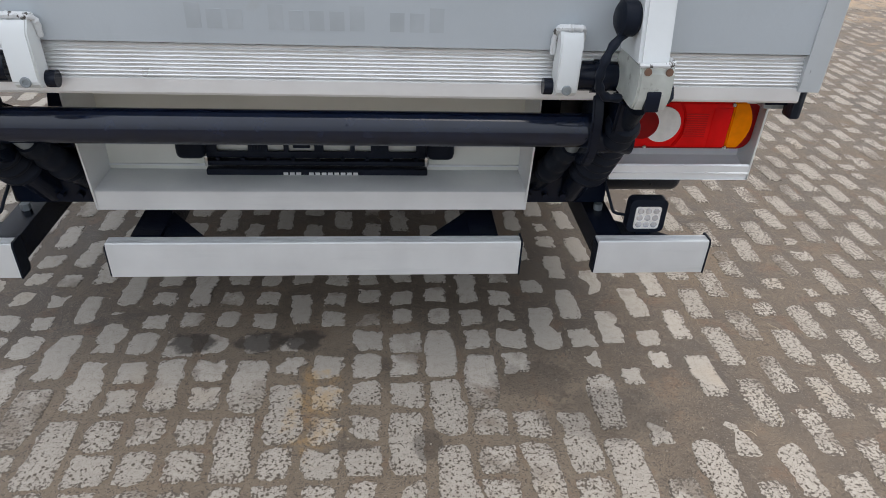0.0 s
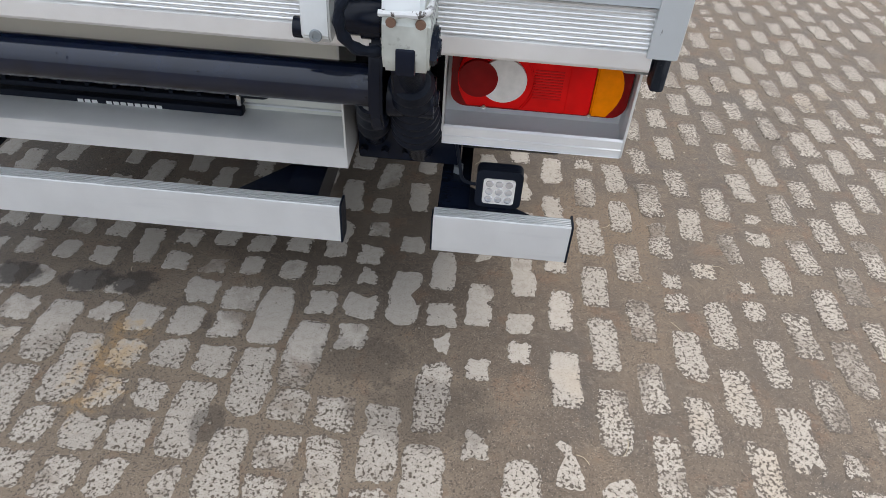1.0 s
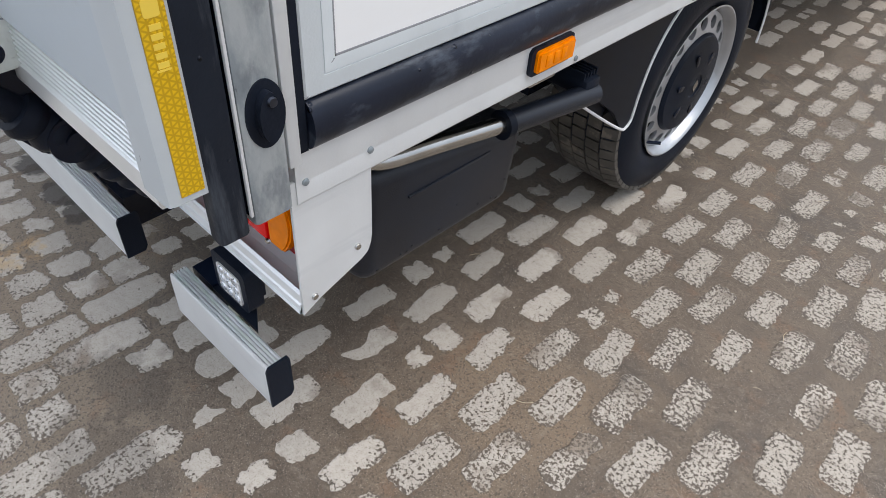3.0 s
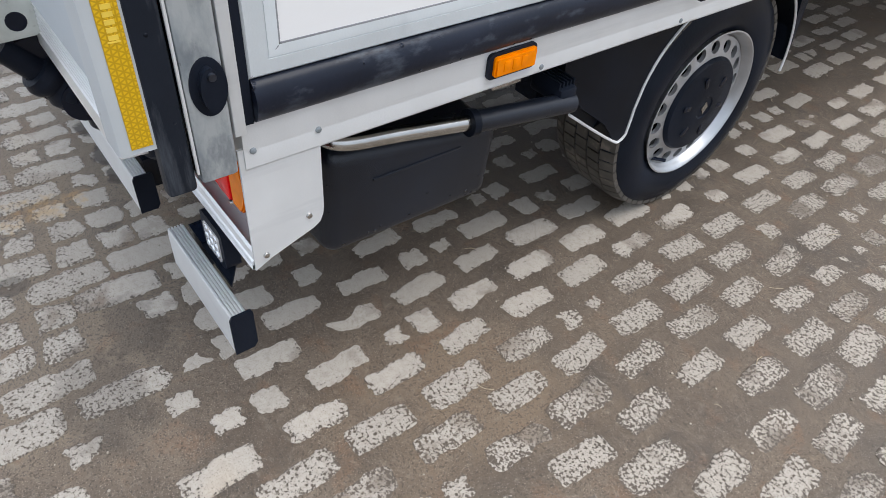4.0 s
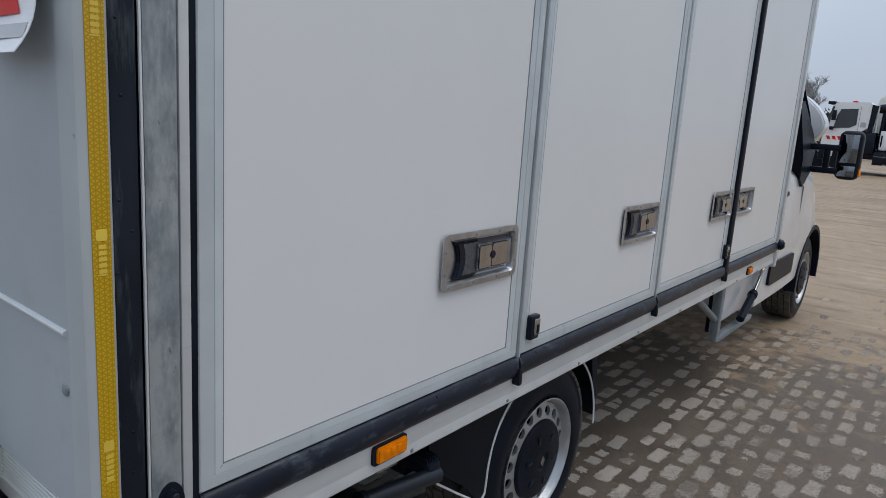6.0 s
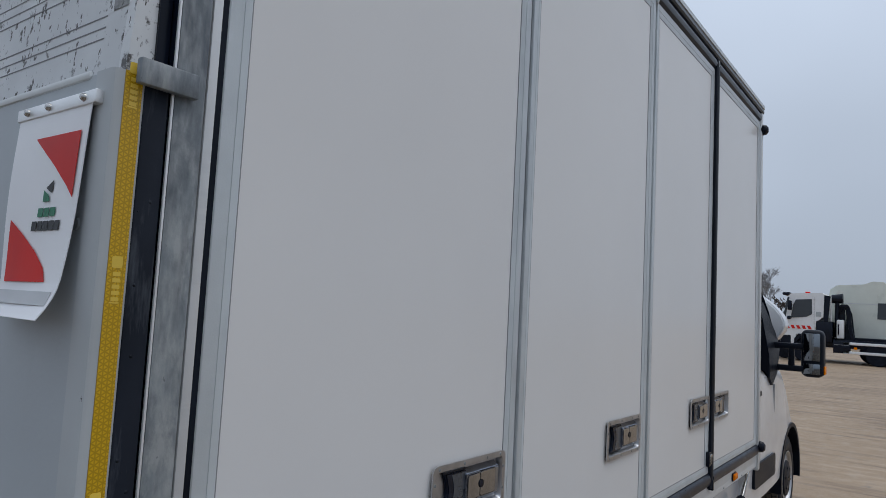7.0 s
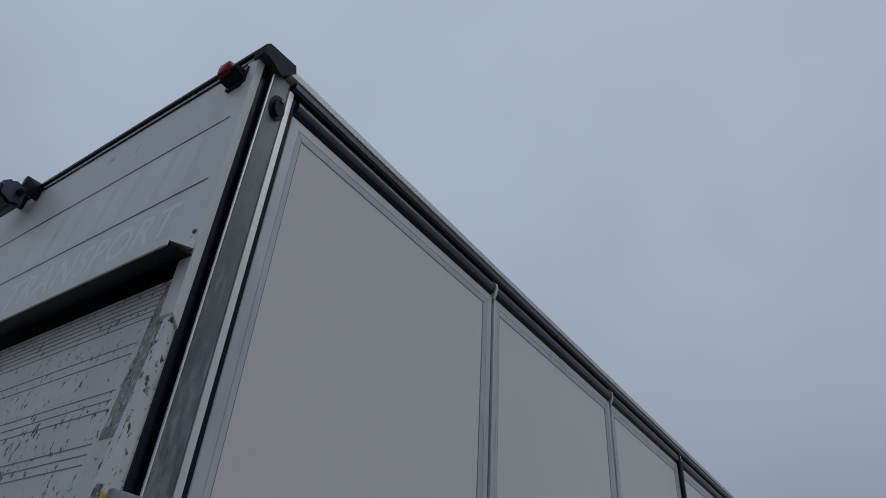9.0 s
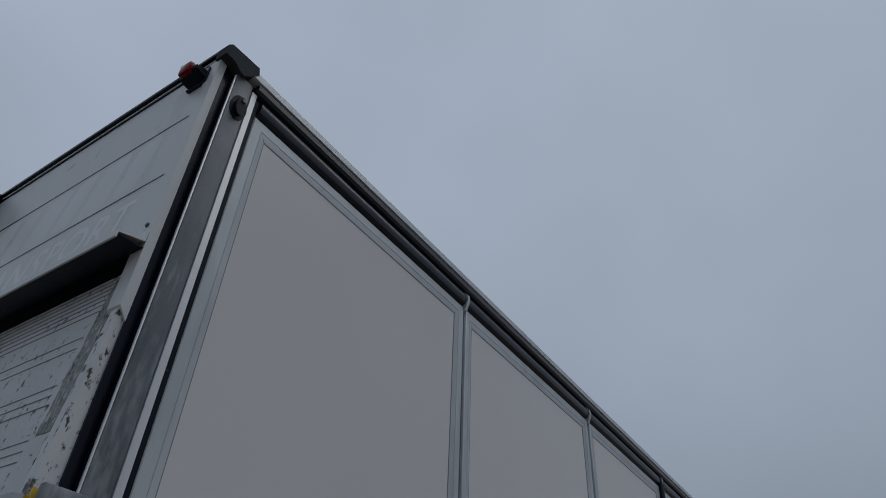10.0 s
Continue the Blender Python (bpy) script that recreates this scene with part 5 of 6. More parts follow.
# step frame and stay ahead of the box's end
sf = slab(truck, "step_frame", M_GALV, 0.94, 0.985, 3.235, 3.285, 0.35, 0.71, bevel=0.004, label="grey steel step frame")
slab(sf, "frame_rail", M_GALV, 0.94, 0.985, 3.285, 3.96, 0.340, 0.372, bevel=0.004)
part("frame_brace", rod(fresh(), (0.96, 2.86, 0.665), (0.96, 3.235, 0.480), 0.018, seg=10), M_GALV, sf)
# added black sheet, stands for the shade in the frame's opening
slab(sf, "frame_backing", M_BLACK, 0.90, 0.92, 3.30, 3.45, 0.38, 0.71)
part("frame_panel", box(fresh(), 0.87, 0.945, 3.40, 4.04, 0.405, 0.71, bevel=0.03, seg=3), M_WHITE, sf, "white step panel")
st = part("stay_rod", rod(fresh(), (0.995, 4.06, 0.690), (0.995, 3.86, 0.520), 0.013, seg=12), M_STEEL, truck, "steel stay rod with a black grip")
part("stay_grip", rod(fresh(), (0.995, 3.875, 0.532), (1.0, 3.62, 0.412), 0.023, seg=14), M_PLASTIC, st)
part("grip_ring", rod(fresh(), (0.995, 3.86, 0.525), (0.995, 3.84, 0.515), 0.029, seg=14), M_PLASTIC, st)

# ---- cab ----
def loft(sections):
    """A skin over cross-sections, each a list of points of equal number."""
    bm = fresh()
    loops = [[bm.verts.new(p) for p in sec] for sec in sections]
    n = len(loops[0])
    for a, b in zip(loops, loops[1:]):
        for k in range(n):
            bm.faces.new((a[k], a[(k + 1) % n], b[(k + 1) % n], b[k]))
    bm.faces.new(loops[0])
    bm.faces.new(loops[-1])
    bmesh.ops.recalc_face_normals(bm, faces=bm.faces)
    return bm


def cab_section(y, low, belt, top, wl, wb, wt, crown):
    """Half-widths at sill, belt and roof."""
    side = [(wl * 0.90, low), (wl, low + 0.05), (wl + 0.012, (low + belt) / 2), (wb, belt - 0.02), (wb - 0.02, belt + 0.05), (wt + 0.05, top - 0.14), (wt, top - 0.05), (wt - 0.09, top), (wt * 0.5, top + crown)]
    pts = [(x, y, z) for x, z in side] + [(-x, y, z) for x, z in side[::-1]]
    return pts


secs = [cab_section(4.04, 0.35, 1.24, 2.10, 0.968, 0.968, 0.86, 0.03), cab_section(4.35, 0.35, 1.235, 2.20, 0.968, 0.968, 0.84, 0.03),
        cab_section(4.72, 0.35, 1.225, 2.12, 0.968, 0.966, 0.82, 0.03), cab_section(5.10, 0.36, 1.20, 1.84, 0.968, 0.960, 0.80, 0.03), cab_section(5.45, 0.40, 1.15, 1.46, 0.968, 0.950, 0.78, 0.03),
        cab_section(5.70, 0.46, 1.08, 1.27, 0.962, 0.925, 0.76, 0.03), cab_section(5.98, 0.48, 0.98, 1.12, 0.93, 0.87, 0.68, 0.03), cab_section(6.22, 0.50, 0.84, 0.96, 0.80, 0.74, 0.56, 0.02)]
FWY = 5.65
raw = part("cab_raw", loft(secs), M_WHITE, None, sharp=50)
cutter = part("cutter", rod(fresh(), (0.55, FWY, 0.36), (1.2, FWY, 0.36), 0.405, seg=48), M_BLACK)
cut = raw.modifiers.new("arch", "BOOLEAN")
cut.operation, cut.object, cut.solver = "DIFFERENCE", cutter, "EXACT"
cut_mesh = bpy.data.meshes.new_from_object(raw.evaluated_get(bpy.context.evaluated_depsgraph_get()))
bpy.data.objects.remove(raw)
bpy.data.objects.remove(cutter)
cut_mesh.set_sharp_from_angle(angle=radians(50))
cab = tagged(new("cab_body", cut_mesh), "white painted cab")
cab.parent = truck
slab(truck, "cab_back", M_BLACK, -0.9, 0.9, 3.98, 4.08, 0.55, 2.0)
# side window, tip dropping below the belt
def on_door(pts, x_out, x_in):
    bm = fresh()
    prism(bm, pts, "x", 0.86, 0.9)
    for v in bm.verts:
        v.co.x = (x_out if v.co.x > 0.88 else x_in) - max(0, v.co.z - 1.24) * 0.135
    return bm


part("side_window", on_door([(4.10, 1.30), (4.35, 1.285), (4.62, 1.25), (4.84, 1.165), (5.02, 1.26), (5.20, 1.42), (5.06, 1.66), (4.72, 1.96), (4.10, 1.98)], 0.973, 0.93), M_BLACKGLASS, cab, "dark side window glass")
part("mirror_triangle", on_door([(4.74, 1.20), (4.85, 1.14), (5.03, 1.23), (5.22, 1.39), (5.20, 1.48), (5.00, 1.62), (4.83, 1.735), (4.72, 1.70), (4.80, 1.35)], 0.983, 0.94), M_PLASTIC, cab, "black mirror mounting triangle")
# rounded pillar beside the windscreen
bm = fresh()
prism(bm, [(0.78, 1.82), (0.86, 1.775), (0.935, 1.712), (0.985, 1.648), (1.008, 1.590), (1.000, 1.540), (0.94, 1.455), (0.78, 1.40)], "y", 5.16, 5.34)
bmesh.ops.bevel(bm, geom=list(bm.edges), offset=0.012, segments=3, affect="EDGES")
part("windscreen_pillar", bm, M_WHITE, cab, "rounded white windscreen pillar", sharp=60)
# mirror: two arms and a tall head
for z in (1.425, 1.262):
    part("mirror_arm", box(fresh(), 0.93, 1.15, 5.06, 5.12, z - 0.022, z + 0.022, bevel=0.012), M_PLASTIC, cab)
part("mirror_brace", box(fresh(), 1.045, 1.085, 5.065, 5.115, 1.25, 1.43, bevel=0.01), M_PLASTIC, cab)
bm = fresh()
box(bm, 1.125, 1.278, 5.07, 5.22, 1.205, 1.552, bevel=0.045, seg=4)
part("mirror_head", bm, M_PLASTIC, cab, "tall black door mirror")
M_MIRROR = mat("mirror_silver", (0.22, 0.24, 0.26), 0.03, 1.0, vary=0.0)
slab(cab, "mirror_glass", M_MIRROR, 1.148, 1.256, 5.062, 5.072, 1.325, 1.525, bevel=0.004)
slab(cab, "mirror_glass", M_MIRROR, 1.148, 1.256, 5.062, 5.072, 1.228, 1.305, bevel=0.004)
slab(cab, "indicator", M_AMBER, 1.275, 1.285, 5.10, 5.18, 1.23, 1.29, bevel=0.004)
# wheel arch, door strip, handle, seams
bm = fresh()
arc = [(FWY + math.cos(radians(a)) * 0.432, 0.36 + math.sin(radians(a)) * 0.432) for a in range(-8, 189, 7)]
arc2 = [(FWY + math.cos(radians(a)) * 0.398, 0.36 + math.sin(radians(a)) * 0.398) for a in range(188, -9, -7)]
prism(bm, arc + arc2, "x", 0.90, 0.982)
part("arch_lip", bm, M_PLASTIC, cab, "black wheel arch lip")
bm = fresh()
prism(bm, rounded(0.68, 0.150, 0.03, 4, 4.60, 0.580), "x", 0.955, 0.990)
part("door_strip", bm, M_PLASTIC, cab, "black plastic door strip")
part("door_handle", box(fresh(), 0.96, 0.998, 4.33, 4.42, 1.095, 1.130, bevel=0.008), M_PLASTIC, cab)
for y in (4.30, 4.98):
    slab(cab, "door_seam", M_GASKET, 0.95, 0.9725, y, y + 0.005, 0.52, 1.14)
part("headlamp", box(fresh(), 0.70, 0.885, 5.85, 6.06, 0.80, 0.98, bevel=0.03), M_CLEAR, cab, "clear headlamp glass")
part("front_bumper", box(fresh(), -0.88, 0.93, 5.90, 6.30, 0.30, 0.62, bevel=0.06, seg=3), M_PLASTIC, cab, "dark grey plastic front bumper")
part("windscreen", prism(fresh(), [(4.78, 2.085), (5.13, 1.852), (5.46, 1.505), (5.44, 1.46), (5.08, 1.80), (4.74, 2.05)], "x", -0.72, 0.72), M_GLASS, cab, "dark windscreen")

# ---- hanging banner on the platform ----
banner = thing("hanging_banner", "white vinyl banner with red triangles clamped to the platform", "banner")
banner.location = (TX, TY, 0)
BX0, BX1 = 0.797, 1.024
BTOP, BLEN = 1.838, 0.312


def by(z, x):
    """How far the vinyl stands off at a height."""
    t = max(0.0, (BTOP - z) / BLEN)
    return PY - 0.010 - 0.018 * t - 0.007 * math.sin(t * 4 + x * 9) * t - 0.022 * max(0.0, t - 0.82) ** 2 * 25


bm = fresh()
nx, nz = 10, 22
grid = [[bm.verts.new((BX0 + (BX1 - BX0) * i / nx + 0.016 * (k / nz) * (1 - 2 * i / nx), by(BTOP - BLEN * k / nz, BX0 + (BX1 - BX0) * i / nx), BTOP - BLEN * k / nz)) for i in range(nx + 1)] for k in range(nz + 1)]
for k in range(nz):
    for i in range(nx):
        bm.faces.new((grid[k][i], grid[k][i + 1], grid[k + 1][i + 1], grid[k + 1][i]))
bmesh.ops.recalc_face_normals(bm, faces=bm.faces)
bmesh.ops.solidify(bm, geom=bm.faces[:], thickness=0.0012)
part("vinyl_sheet", bm, M_VINYL, banner)


def decal(pts, m, name="printed_shape"):
    """A flat shape printed on the vinyl, cut into strips so that it follows the curl."""
    bm = fresh()
    z_hi, z_lo = max(p[1] for p in pts), min(p[1] for p in pts)
    n = max(2, int((z_hi - z_lo) / 0.012))
    loop = [bm.verts.new((x, 0, z)) for x, z in pts]
    bm.faces.new(loop)
    for k in range(1, n):
        z = z_lo + (z_hi - z_lo) * k / n
        bmesh.ops.bisect_plane(bm, geom=bm.verts[:] + bm.edges[:] + bm.faces[:], plane_co=(0, 0, z), plane_no=(0, 0, 1))
    for v in bm.verts:
        v.co.y = by(v.co.z, v.co.x) - 0.0017
    bmesh.ops.recalc_face_normals(bm, faces=bm.faces)
    bmesh.ops.solidify(bm, geom=bm.faces[:], thickness=0.0003)
    part(name, bm, m, banner)


decal([(0.873, 1.789), (1.007, 1.789), (1.003, 1.695), (0.985, 1.711), (0.940, 1.745)], M_PRINTRED)
decal([(0.826, 1.669), (0.868, 1.646), (0.914, 1.620), (0.948, 1.597), (0.962, 1.577), (0.826, 1.576)], M_PRINTRED)
decal([(0.818, 1.564), (1.000, 1.564), (1.002, 1.545), (0.820, 1.545)], mat("grey_vinyl", (0.48, 0.49, 0.50), 0.4))
decal([(0.920, 1.709), (0.920, 1.692), (0.940, 1.692), (0.934, 1.702)], M_PRINTGREEN)
decal([(0.926, 1.712), (0.946, 1.722), (0.944, 1.704), (0.938, 1.706)], M_PRINTBLACK)
for k, x in enumerate((0.908, 0.926, 0.944)):
    decal([(x, 1.670), (x + 0.015, 1.670), (x + 0.016, 1.683), (x + 0.001, 1.683)], M_PRINTGREEN, "printed_mark")
for k in range(5):
    x = 0.893 + k * 0.0172
    decal([(x, 1.650), (x + 0.0145, 1.650), (x + 0.0155, 1.664), (x + 0.001, 1.664)], M_PRINTBLACK, "printed_mark")
part("clamp_bar", box(fresh(), BX0 - 0.006, BX1 + 0.012, PY - 0.0135, PY - 0.001, 1.825, 1.844, bevel=0.0015), M_EXTRUSION, banner, "aluminium clamp bar with screws")
for x in (0.83, 0.90, 1.005):
    part("clamp_screw", lathe(fresh(), [(0.0, 0.006), (-0.004, 0.005), (-0.006, 0.003)], (x, PY - 0.0135, 1.835), 10, "y"), M_STEEL, banner)

# ---- lettering that faded on the rear wall ----
def words(text, size, m, parent, where, name="faded_lettering"):
    cu = bpy.data.curves.new(name, "FONT")
    cu.body, cu.size, cu.extrude, cu.align_x = text, size, 0.0, "CENTER"
    cu.shear, cu.space_character, cu.offset = 0.25, 1.10, 0.0015
    tmp = new("tmp", cu)
    me = bpy.data.meshes.new_from_object(tmp.evaluated_get(bpy.context.evaluated_depsgraph_get()))
    bpy.data.objects.remove(tmp)
    me.materials.append(m)
    ob = new(name, me)
    ob.parent = parent
    ob.matrix_local = where
    return ob


M_FADED = mat("nearly_gone_print", (0.745, 0.775, 0.78), 0.4, vary=0.05, vary_scale=9)
M_GHOSTPALE = mat("pale_faded_print", (0.83, 0.865, 0.87), 0.4, vary=0.06, vary_scale=14)
# a larger row above it that can no longer be read
for k, (x0, w, z0, h) in enumerate(((0.20, 0.10, 2.577, 0.165), (0.33, 0.075, 2.575, 0.155), (0.43, 0.105, 2.570, 0.170), (0.56, 0.085, 2.577, 0.160), (0.67, 0.105, 2.572, 0.168), (0.80, 0.09, 2.577, 0.160))):
    bm = fresh()
    prism(bm, [(x + 0.25 * (z - z0), z) for x, z in rounded(w, h, 0.03, 4, x0 + w / 2, z0 + h / 2)], "y", -0.0682, -0.0675)
    part("faded_mark", bm, M_FADED, wall)
words("TRANSPORT", 0.118, M_GHOSTPALE, wall, Matrix.Translation((0.56, -0.0684, 2.447)) @ pose(0, 0, 0, 90, 0, 0))

# ---- background: two parked trucks, hedge, bare trees ----
M_FARWHITE = mat("far_white_paint", (0.78, 0.79, 0.80), 0.3, vary=0.03)
M_FARCREAM = mat("far_cream_paint", (0.72, 0.74, 0.66), 0.3, vary=0.04, vary_scale=2)


def far_wheel(parent, x, y, z=0.5, r=0.5):
    w = part("wheel", lathe(fresh(), [(-0.16, r * 0.6), (-0.16, r * 0.92), (-0.12, r), (0.12, r), (0.16, r * 0.92), (0.16, r * 0.6)], (x, y, z), 28, "y"), M_RUBBER, parent)
    part("rim", lathe(fresh(), [(-0.15, r * 0.6), (-0.10, r * 0.5), (-0.04, r * 0.2), (0.0, r * 0.1)], (x, y, z), 20, "y"), M_GALV, w)


crane_truck = thing("tipper_truck", "white lorry cab with red striped band and black gear behind it", "truck")
crane_truck.location = (-3.36, 37.2, -0.02)
cabprof = [(0.0, 1.0), (-0.02, 1.5), (0.10, 1.95), (0.36, 3.02), (0.52, 3.14), (2.30, 3.20), (2.40, 3.1), (2.40, 2.1), (1.95, 1.85), (1.90, 1.05), (1.75, 1.25), (0.85, 1.25), (0.75, 0.75), (0.0, 0.7)]
part("cab", prism(fresh(), cabprof, "y", 0.0, 2.4), M_FARWHITE, crane_truck, "white lorry cab")
part("side_glass", prism(fresh(), [(0.52, 2.00), (0.66, 2.62), (0.80, 2.86), (1.72, 2.90), (1.74, 2.20), (1.40, 2.06)], "y", -0.02, 0.02), M_GLASS, crane_truck)
part("windscreen", prism(fresh(), [(0.06, 1.95), (0.33, 2.98), (0.44, 2.95), (0.20, 1.95)], "y", -0.03, 2.43), M_GLASS, crane_truck)
part("sun_visor", box(fresh(), 0.02, 0.46, -0.05, 2.45, 3.06, 3.20, bevel=0.05), M_BLACK, crane_truck)
part("roof_beacon", box(fresh(), 1.25, 1.50, 0.5, 0.8, 3.18, 3.26, bevel=0.02), M_RED, crane_truck)
part("side_mirror", box(fresh(), 0.40, 0.62, -0.35, -0.10, 2.35, 2.80, bevel=0.04), M_BLACK, crane_truck)
part("kerb_mirror", box(fresh(), 0.36, 0.58, -0.30, -0.08, 1.92, 2.08, bevel=0.04), M_BLACK, crane_truck)
for k in range(5):
    part("warning_stripe", prism(fresh(), [(0.30 + k * 0.31, 1.50), (0.48 + k * 0.31, 1.50), (0.38 + k * 0.31, 1.66), (0.20 + k * 0.31, 1.66)], "y", -0.012, 0.005), M_PRINTRED, crane_truck)
part("door_seam", box(fresh(), 1.84, 1.86, -0.008, 0.01, 1.3, 3.0), M_GASKET, crane_truck)
part("door_label", box(fresh(), 1.95, 2.25, -0.008, 0.01, 2.10, 2.32), M_GHOSTDARK, crane_truck)
part("back_panel", box(fresh(), 1.95, 2.85, -0.03, 2.3, 0.95, 1.90, bevel=0.05), M_BLACK, crane_truck)
part("rear_pillar", prism(fresh(), [(2.36, 1.9), (2.42, 3.10), (2.75, 3.05), (2.62, 1.9)], "y", -0.02, 0.1), M_BLACK, crane_truck)
part("exhaust_stack", rod(fresh(), (2.78, 0.25, 1.2), (2.70, 0.25, 3.05), 0.07, seg=12), M_ALU, crane_truck)
part("wheel_arch", prism(fresh(), [(0.70, 0.6), (0.74, 1.05), (0.98, 1.28), (1.62, 1.28), (1.88, 1.05), (1.92, 0.6), (1.78, 0.6), (1.70, 0.95), (1.50, 1.12), (1.10, 1.12), (0.90, 0.95), (0.84, 0.6)], "y", -0.05, 0.4), M_PLASTIC, crane_truck)
part("bonnet_grille", box(fresh(), -0.10, 0.55, -0.02, 2.4, 0.60, 1.20, bevel=0.06), M_PLASTIC, crane_truck)
part("head_light", box(fresh(), -0.13, 0.30, 0.0, 0.4, 0.88, 1.22, bevel=0.05), M_CLEAR, crane_truck)
part("air_intake", rod(fresh(), (2.75, 0.5, 2.95), (3.38, 0.5, 2.98), 0.19, 0.23, seg=18), M_BLACK, crane_truck)
part("intake_pipe", pipe(fresh(), [(3.02, 0.5, 1.2), (3.05, 0.5, 2.3), (3.05, 0.5, 2.85)], 0.13, 12), M_BLACK, crane_truck)
part("crane_column", prism(fresh(), [(2.95, 1.1), (2.90, 2.45), (3.15, 2.62), (3.45, 2.55), (3.55, 1.1)], "y", 0.6, 1.2), M_BLACK, crane_truck)
for k in range(3):
    part("hydraulic_hose", pipe(fresh(), [(3.10 + k * 0.12, 0.45, 2.35), (3.30 + k * 0.12, 0.40, 2.66), (3.58 + k * 0.08, 0.40, 2.45), (3.66 + k * 0.07, 0.42, 1.8), (3.86 + k * 0.05, 0.45, 1.1)], 0.06, 8), M_BLACK, crane_truck)
part("hose_guard", prism(fresh(), [(3.50, 1.08), (3.56, 2.35), (3.72, 2.48), (3.86, 2.30), (4.02, 1.08)], "y", 0.50, 0.62), M_RUBBER, crane_truck)
part("oil_tank", box(fresh(), 3.05, 3.45, 0.2, 0.5, 1.15, 2.0, bevel=0.05), M_FARWHITE, crane_truck)
part("oil_gauge", box(fresh(), 3.12, 3.20, 0.18, 0.21, 1.3, 1.8, bevel=0.01), M_BLACK, crane_truck)
part("chassis", box(fresh(), 0.3, 9.0, 0.35, 1.9, 0.72, 1.10, bevel=0.02), M_BLACK, crane_truck)
for z in (0.95, 0.55):
    part("side_rail", box(fresh(), 3.45, 8.4, -0.02, 0.05, z - 0.06, z + 0.06, bevel=0.01), M_ALUBRIGHT, crane_truck, "silver side guard rail")
for x in (4.5, 6.2, 7.8):
    part("rail_post", box(fresh(), x, x + 0.07, 0.05, 0.10, 0.45, 1.1), M_BLACK, crane_truck)
part("side_box", box(fresh(), 2.9, 3.8, -0.02, 0.5, 0.50, 1.05, bevel=0.02), M_BLACK, crane_truck)
part("box_lid_seam", box(fresh(), 2.95, 3.75, -0.026, -0.015, 0.86, 0.88), M_GASKET, crane_truck)
part("marker", box(fresh(), 4.02, 4.18, -0.05, 0.0, 0.70, 0.80), M_AMBER, crane_truck)
part("chassis_top", box(fresh(), 3.9, 8.6, 0.5, 1.7, 1.10, 1.22, bevel=0.03), M_PLASTIC, crane_truck)
for ob in crane_truck.children:  # a short cab and wheelbase
    ob.data.transform(Matrix.Diagonal((0.73, 1, 1, 1)))
for x in (0.95, 3.85, 4.95):
    far_wheel(crane_truck, x, 0.2)

tractor = thing("tractor_unit", "cream high-roof lorry cab parked behind another truck", "truck")
tractor.location = (-1.39, 39.2, 0)
prof = [(-0.25, 1.2), (-0.30, 2.9), (-0.2, 3.45), (0.1, 3.66), (1.2, 3.72), (1.55, 3.86), (2.0, 3.85), (2.25, 3.3), (2.45, 2.2), (2.5, 1.0), (0.0, 1.0)]
part("cab", prism(fresh(), prof, "y", 0.0, 2.4), M_FARCREAM, tractor, "cream painted sleeper cab")
part("body_seam", box(fresh(), -0.28, 2.2, -0.01, 0.01, 2.78, 2.81), M_ALU, tractor)
part("side_glass", prism(fresh(), [(1.72, 2.1), (1.75, 2.85), (2.22, 2.85), (2.35, 2.1)], "y", -0.02, 0.02), M_GLASS, tractor)
part("chassis", box(fresh(), -3.5, 2.3, 0.3, 1.9, 0.65, 1.05, bevel=0.02), M_BLACK, tractor)
for x in (-2.2, 1.5):
    far_wheel(tractor, x, 0.2)

M_HEDGE = mat("dark_hedge", (0.075, 0.060, 0.052), 0.9, vary=0.4, vary_scale=3)
# bark colour is lightened to carry the haze of distance
M_BARK = mat("haze_paled_bark", (0.30, 0.30, 0.31), 0.9, vary=0.2)
rng = random.Random(7)


def twig_mass(bm, cx, cy, cz, rx, ry, rz, n, size):
    """Many small crossed slivers scattered through a mound."""
    for _ in range(n):
        while True:
            u, v, w = (rng.uniform(-1, 1) for _ in range(3))
            if u * u + v * v + w * w < 1:
                break
        p = Vector((cx + u * rx, cy + v * ry, cz + w * rz))
        d = Vector((rng.uniform(-1, 1), rng.uniform(-1, 1), rng.uniform(-0.3, 1.2))).normalized() * size * rng.uniform(0.5, 1.3)
        e = d.orthogonal().normalized() * size * 0.22
        bm.faces.new([bm.verts.new(q) for q in (p - e, p + e, p + d)])


hedge = tagged(new("hedge"), "dark brown winter hedge at the edge of the yard", "hedge")
bm = fresh()
for k in range(9):
    twig_mass(bm, -16 + k * 1.9, 66 + rng.uniform(-1, 1), 2.0, 1.6, 1.0, 2.1 + rng.uniform(-0.5, 0.5), 620, 0.42)
part("hedge_branches", bm, M_HEDGE, hedge)


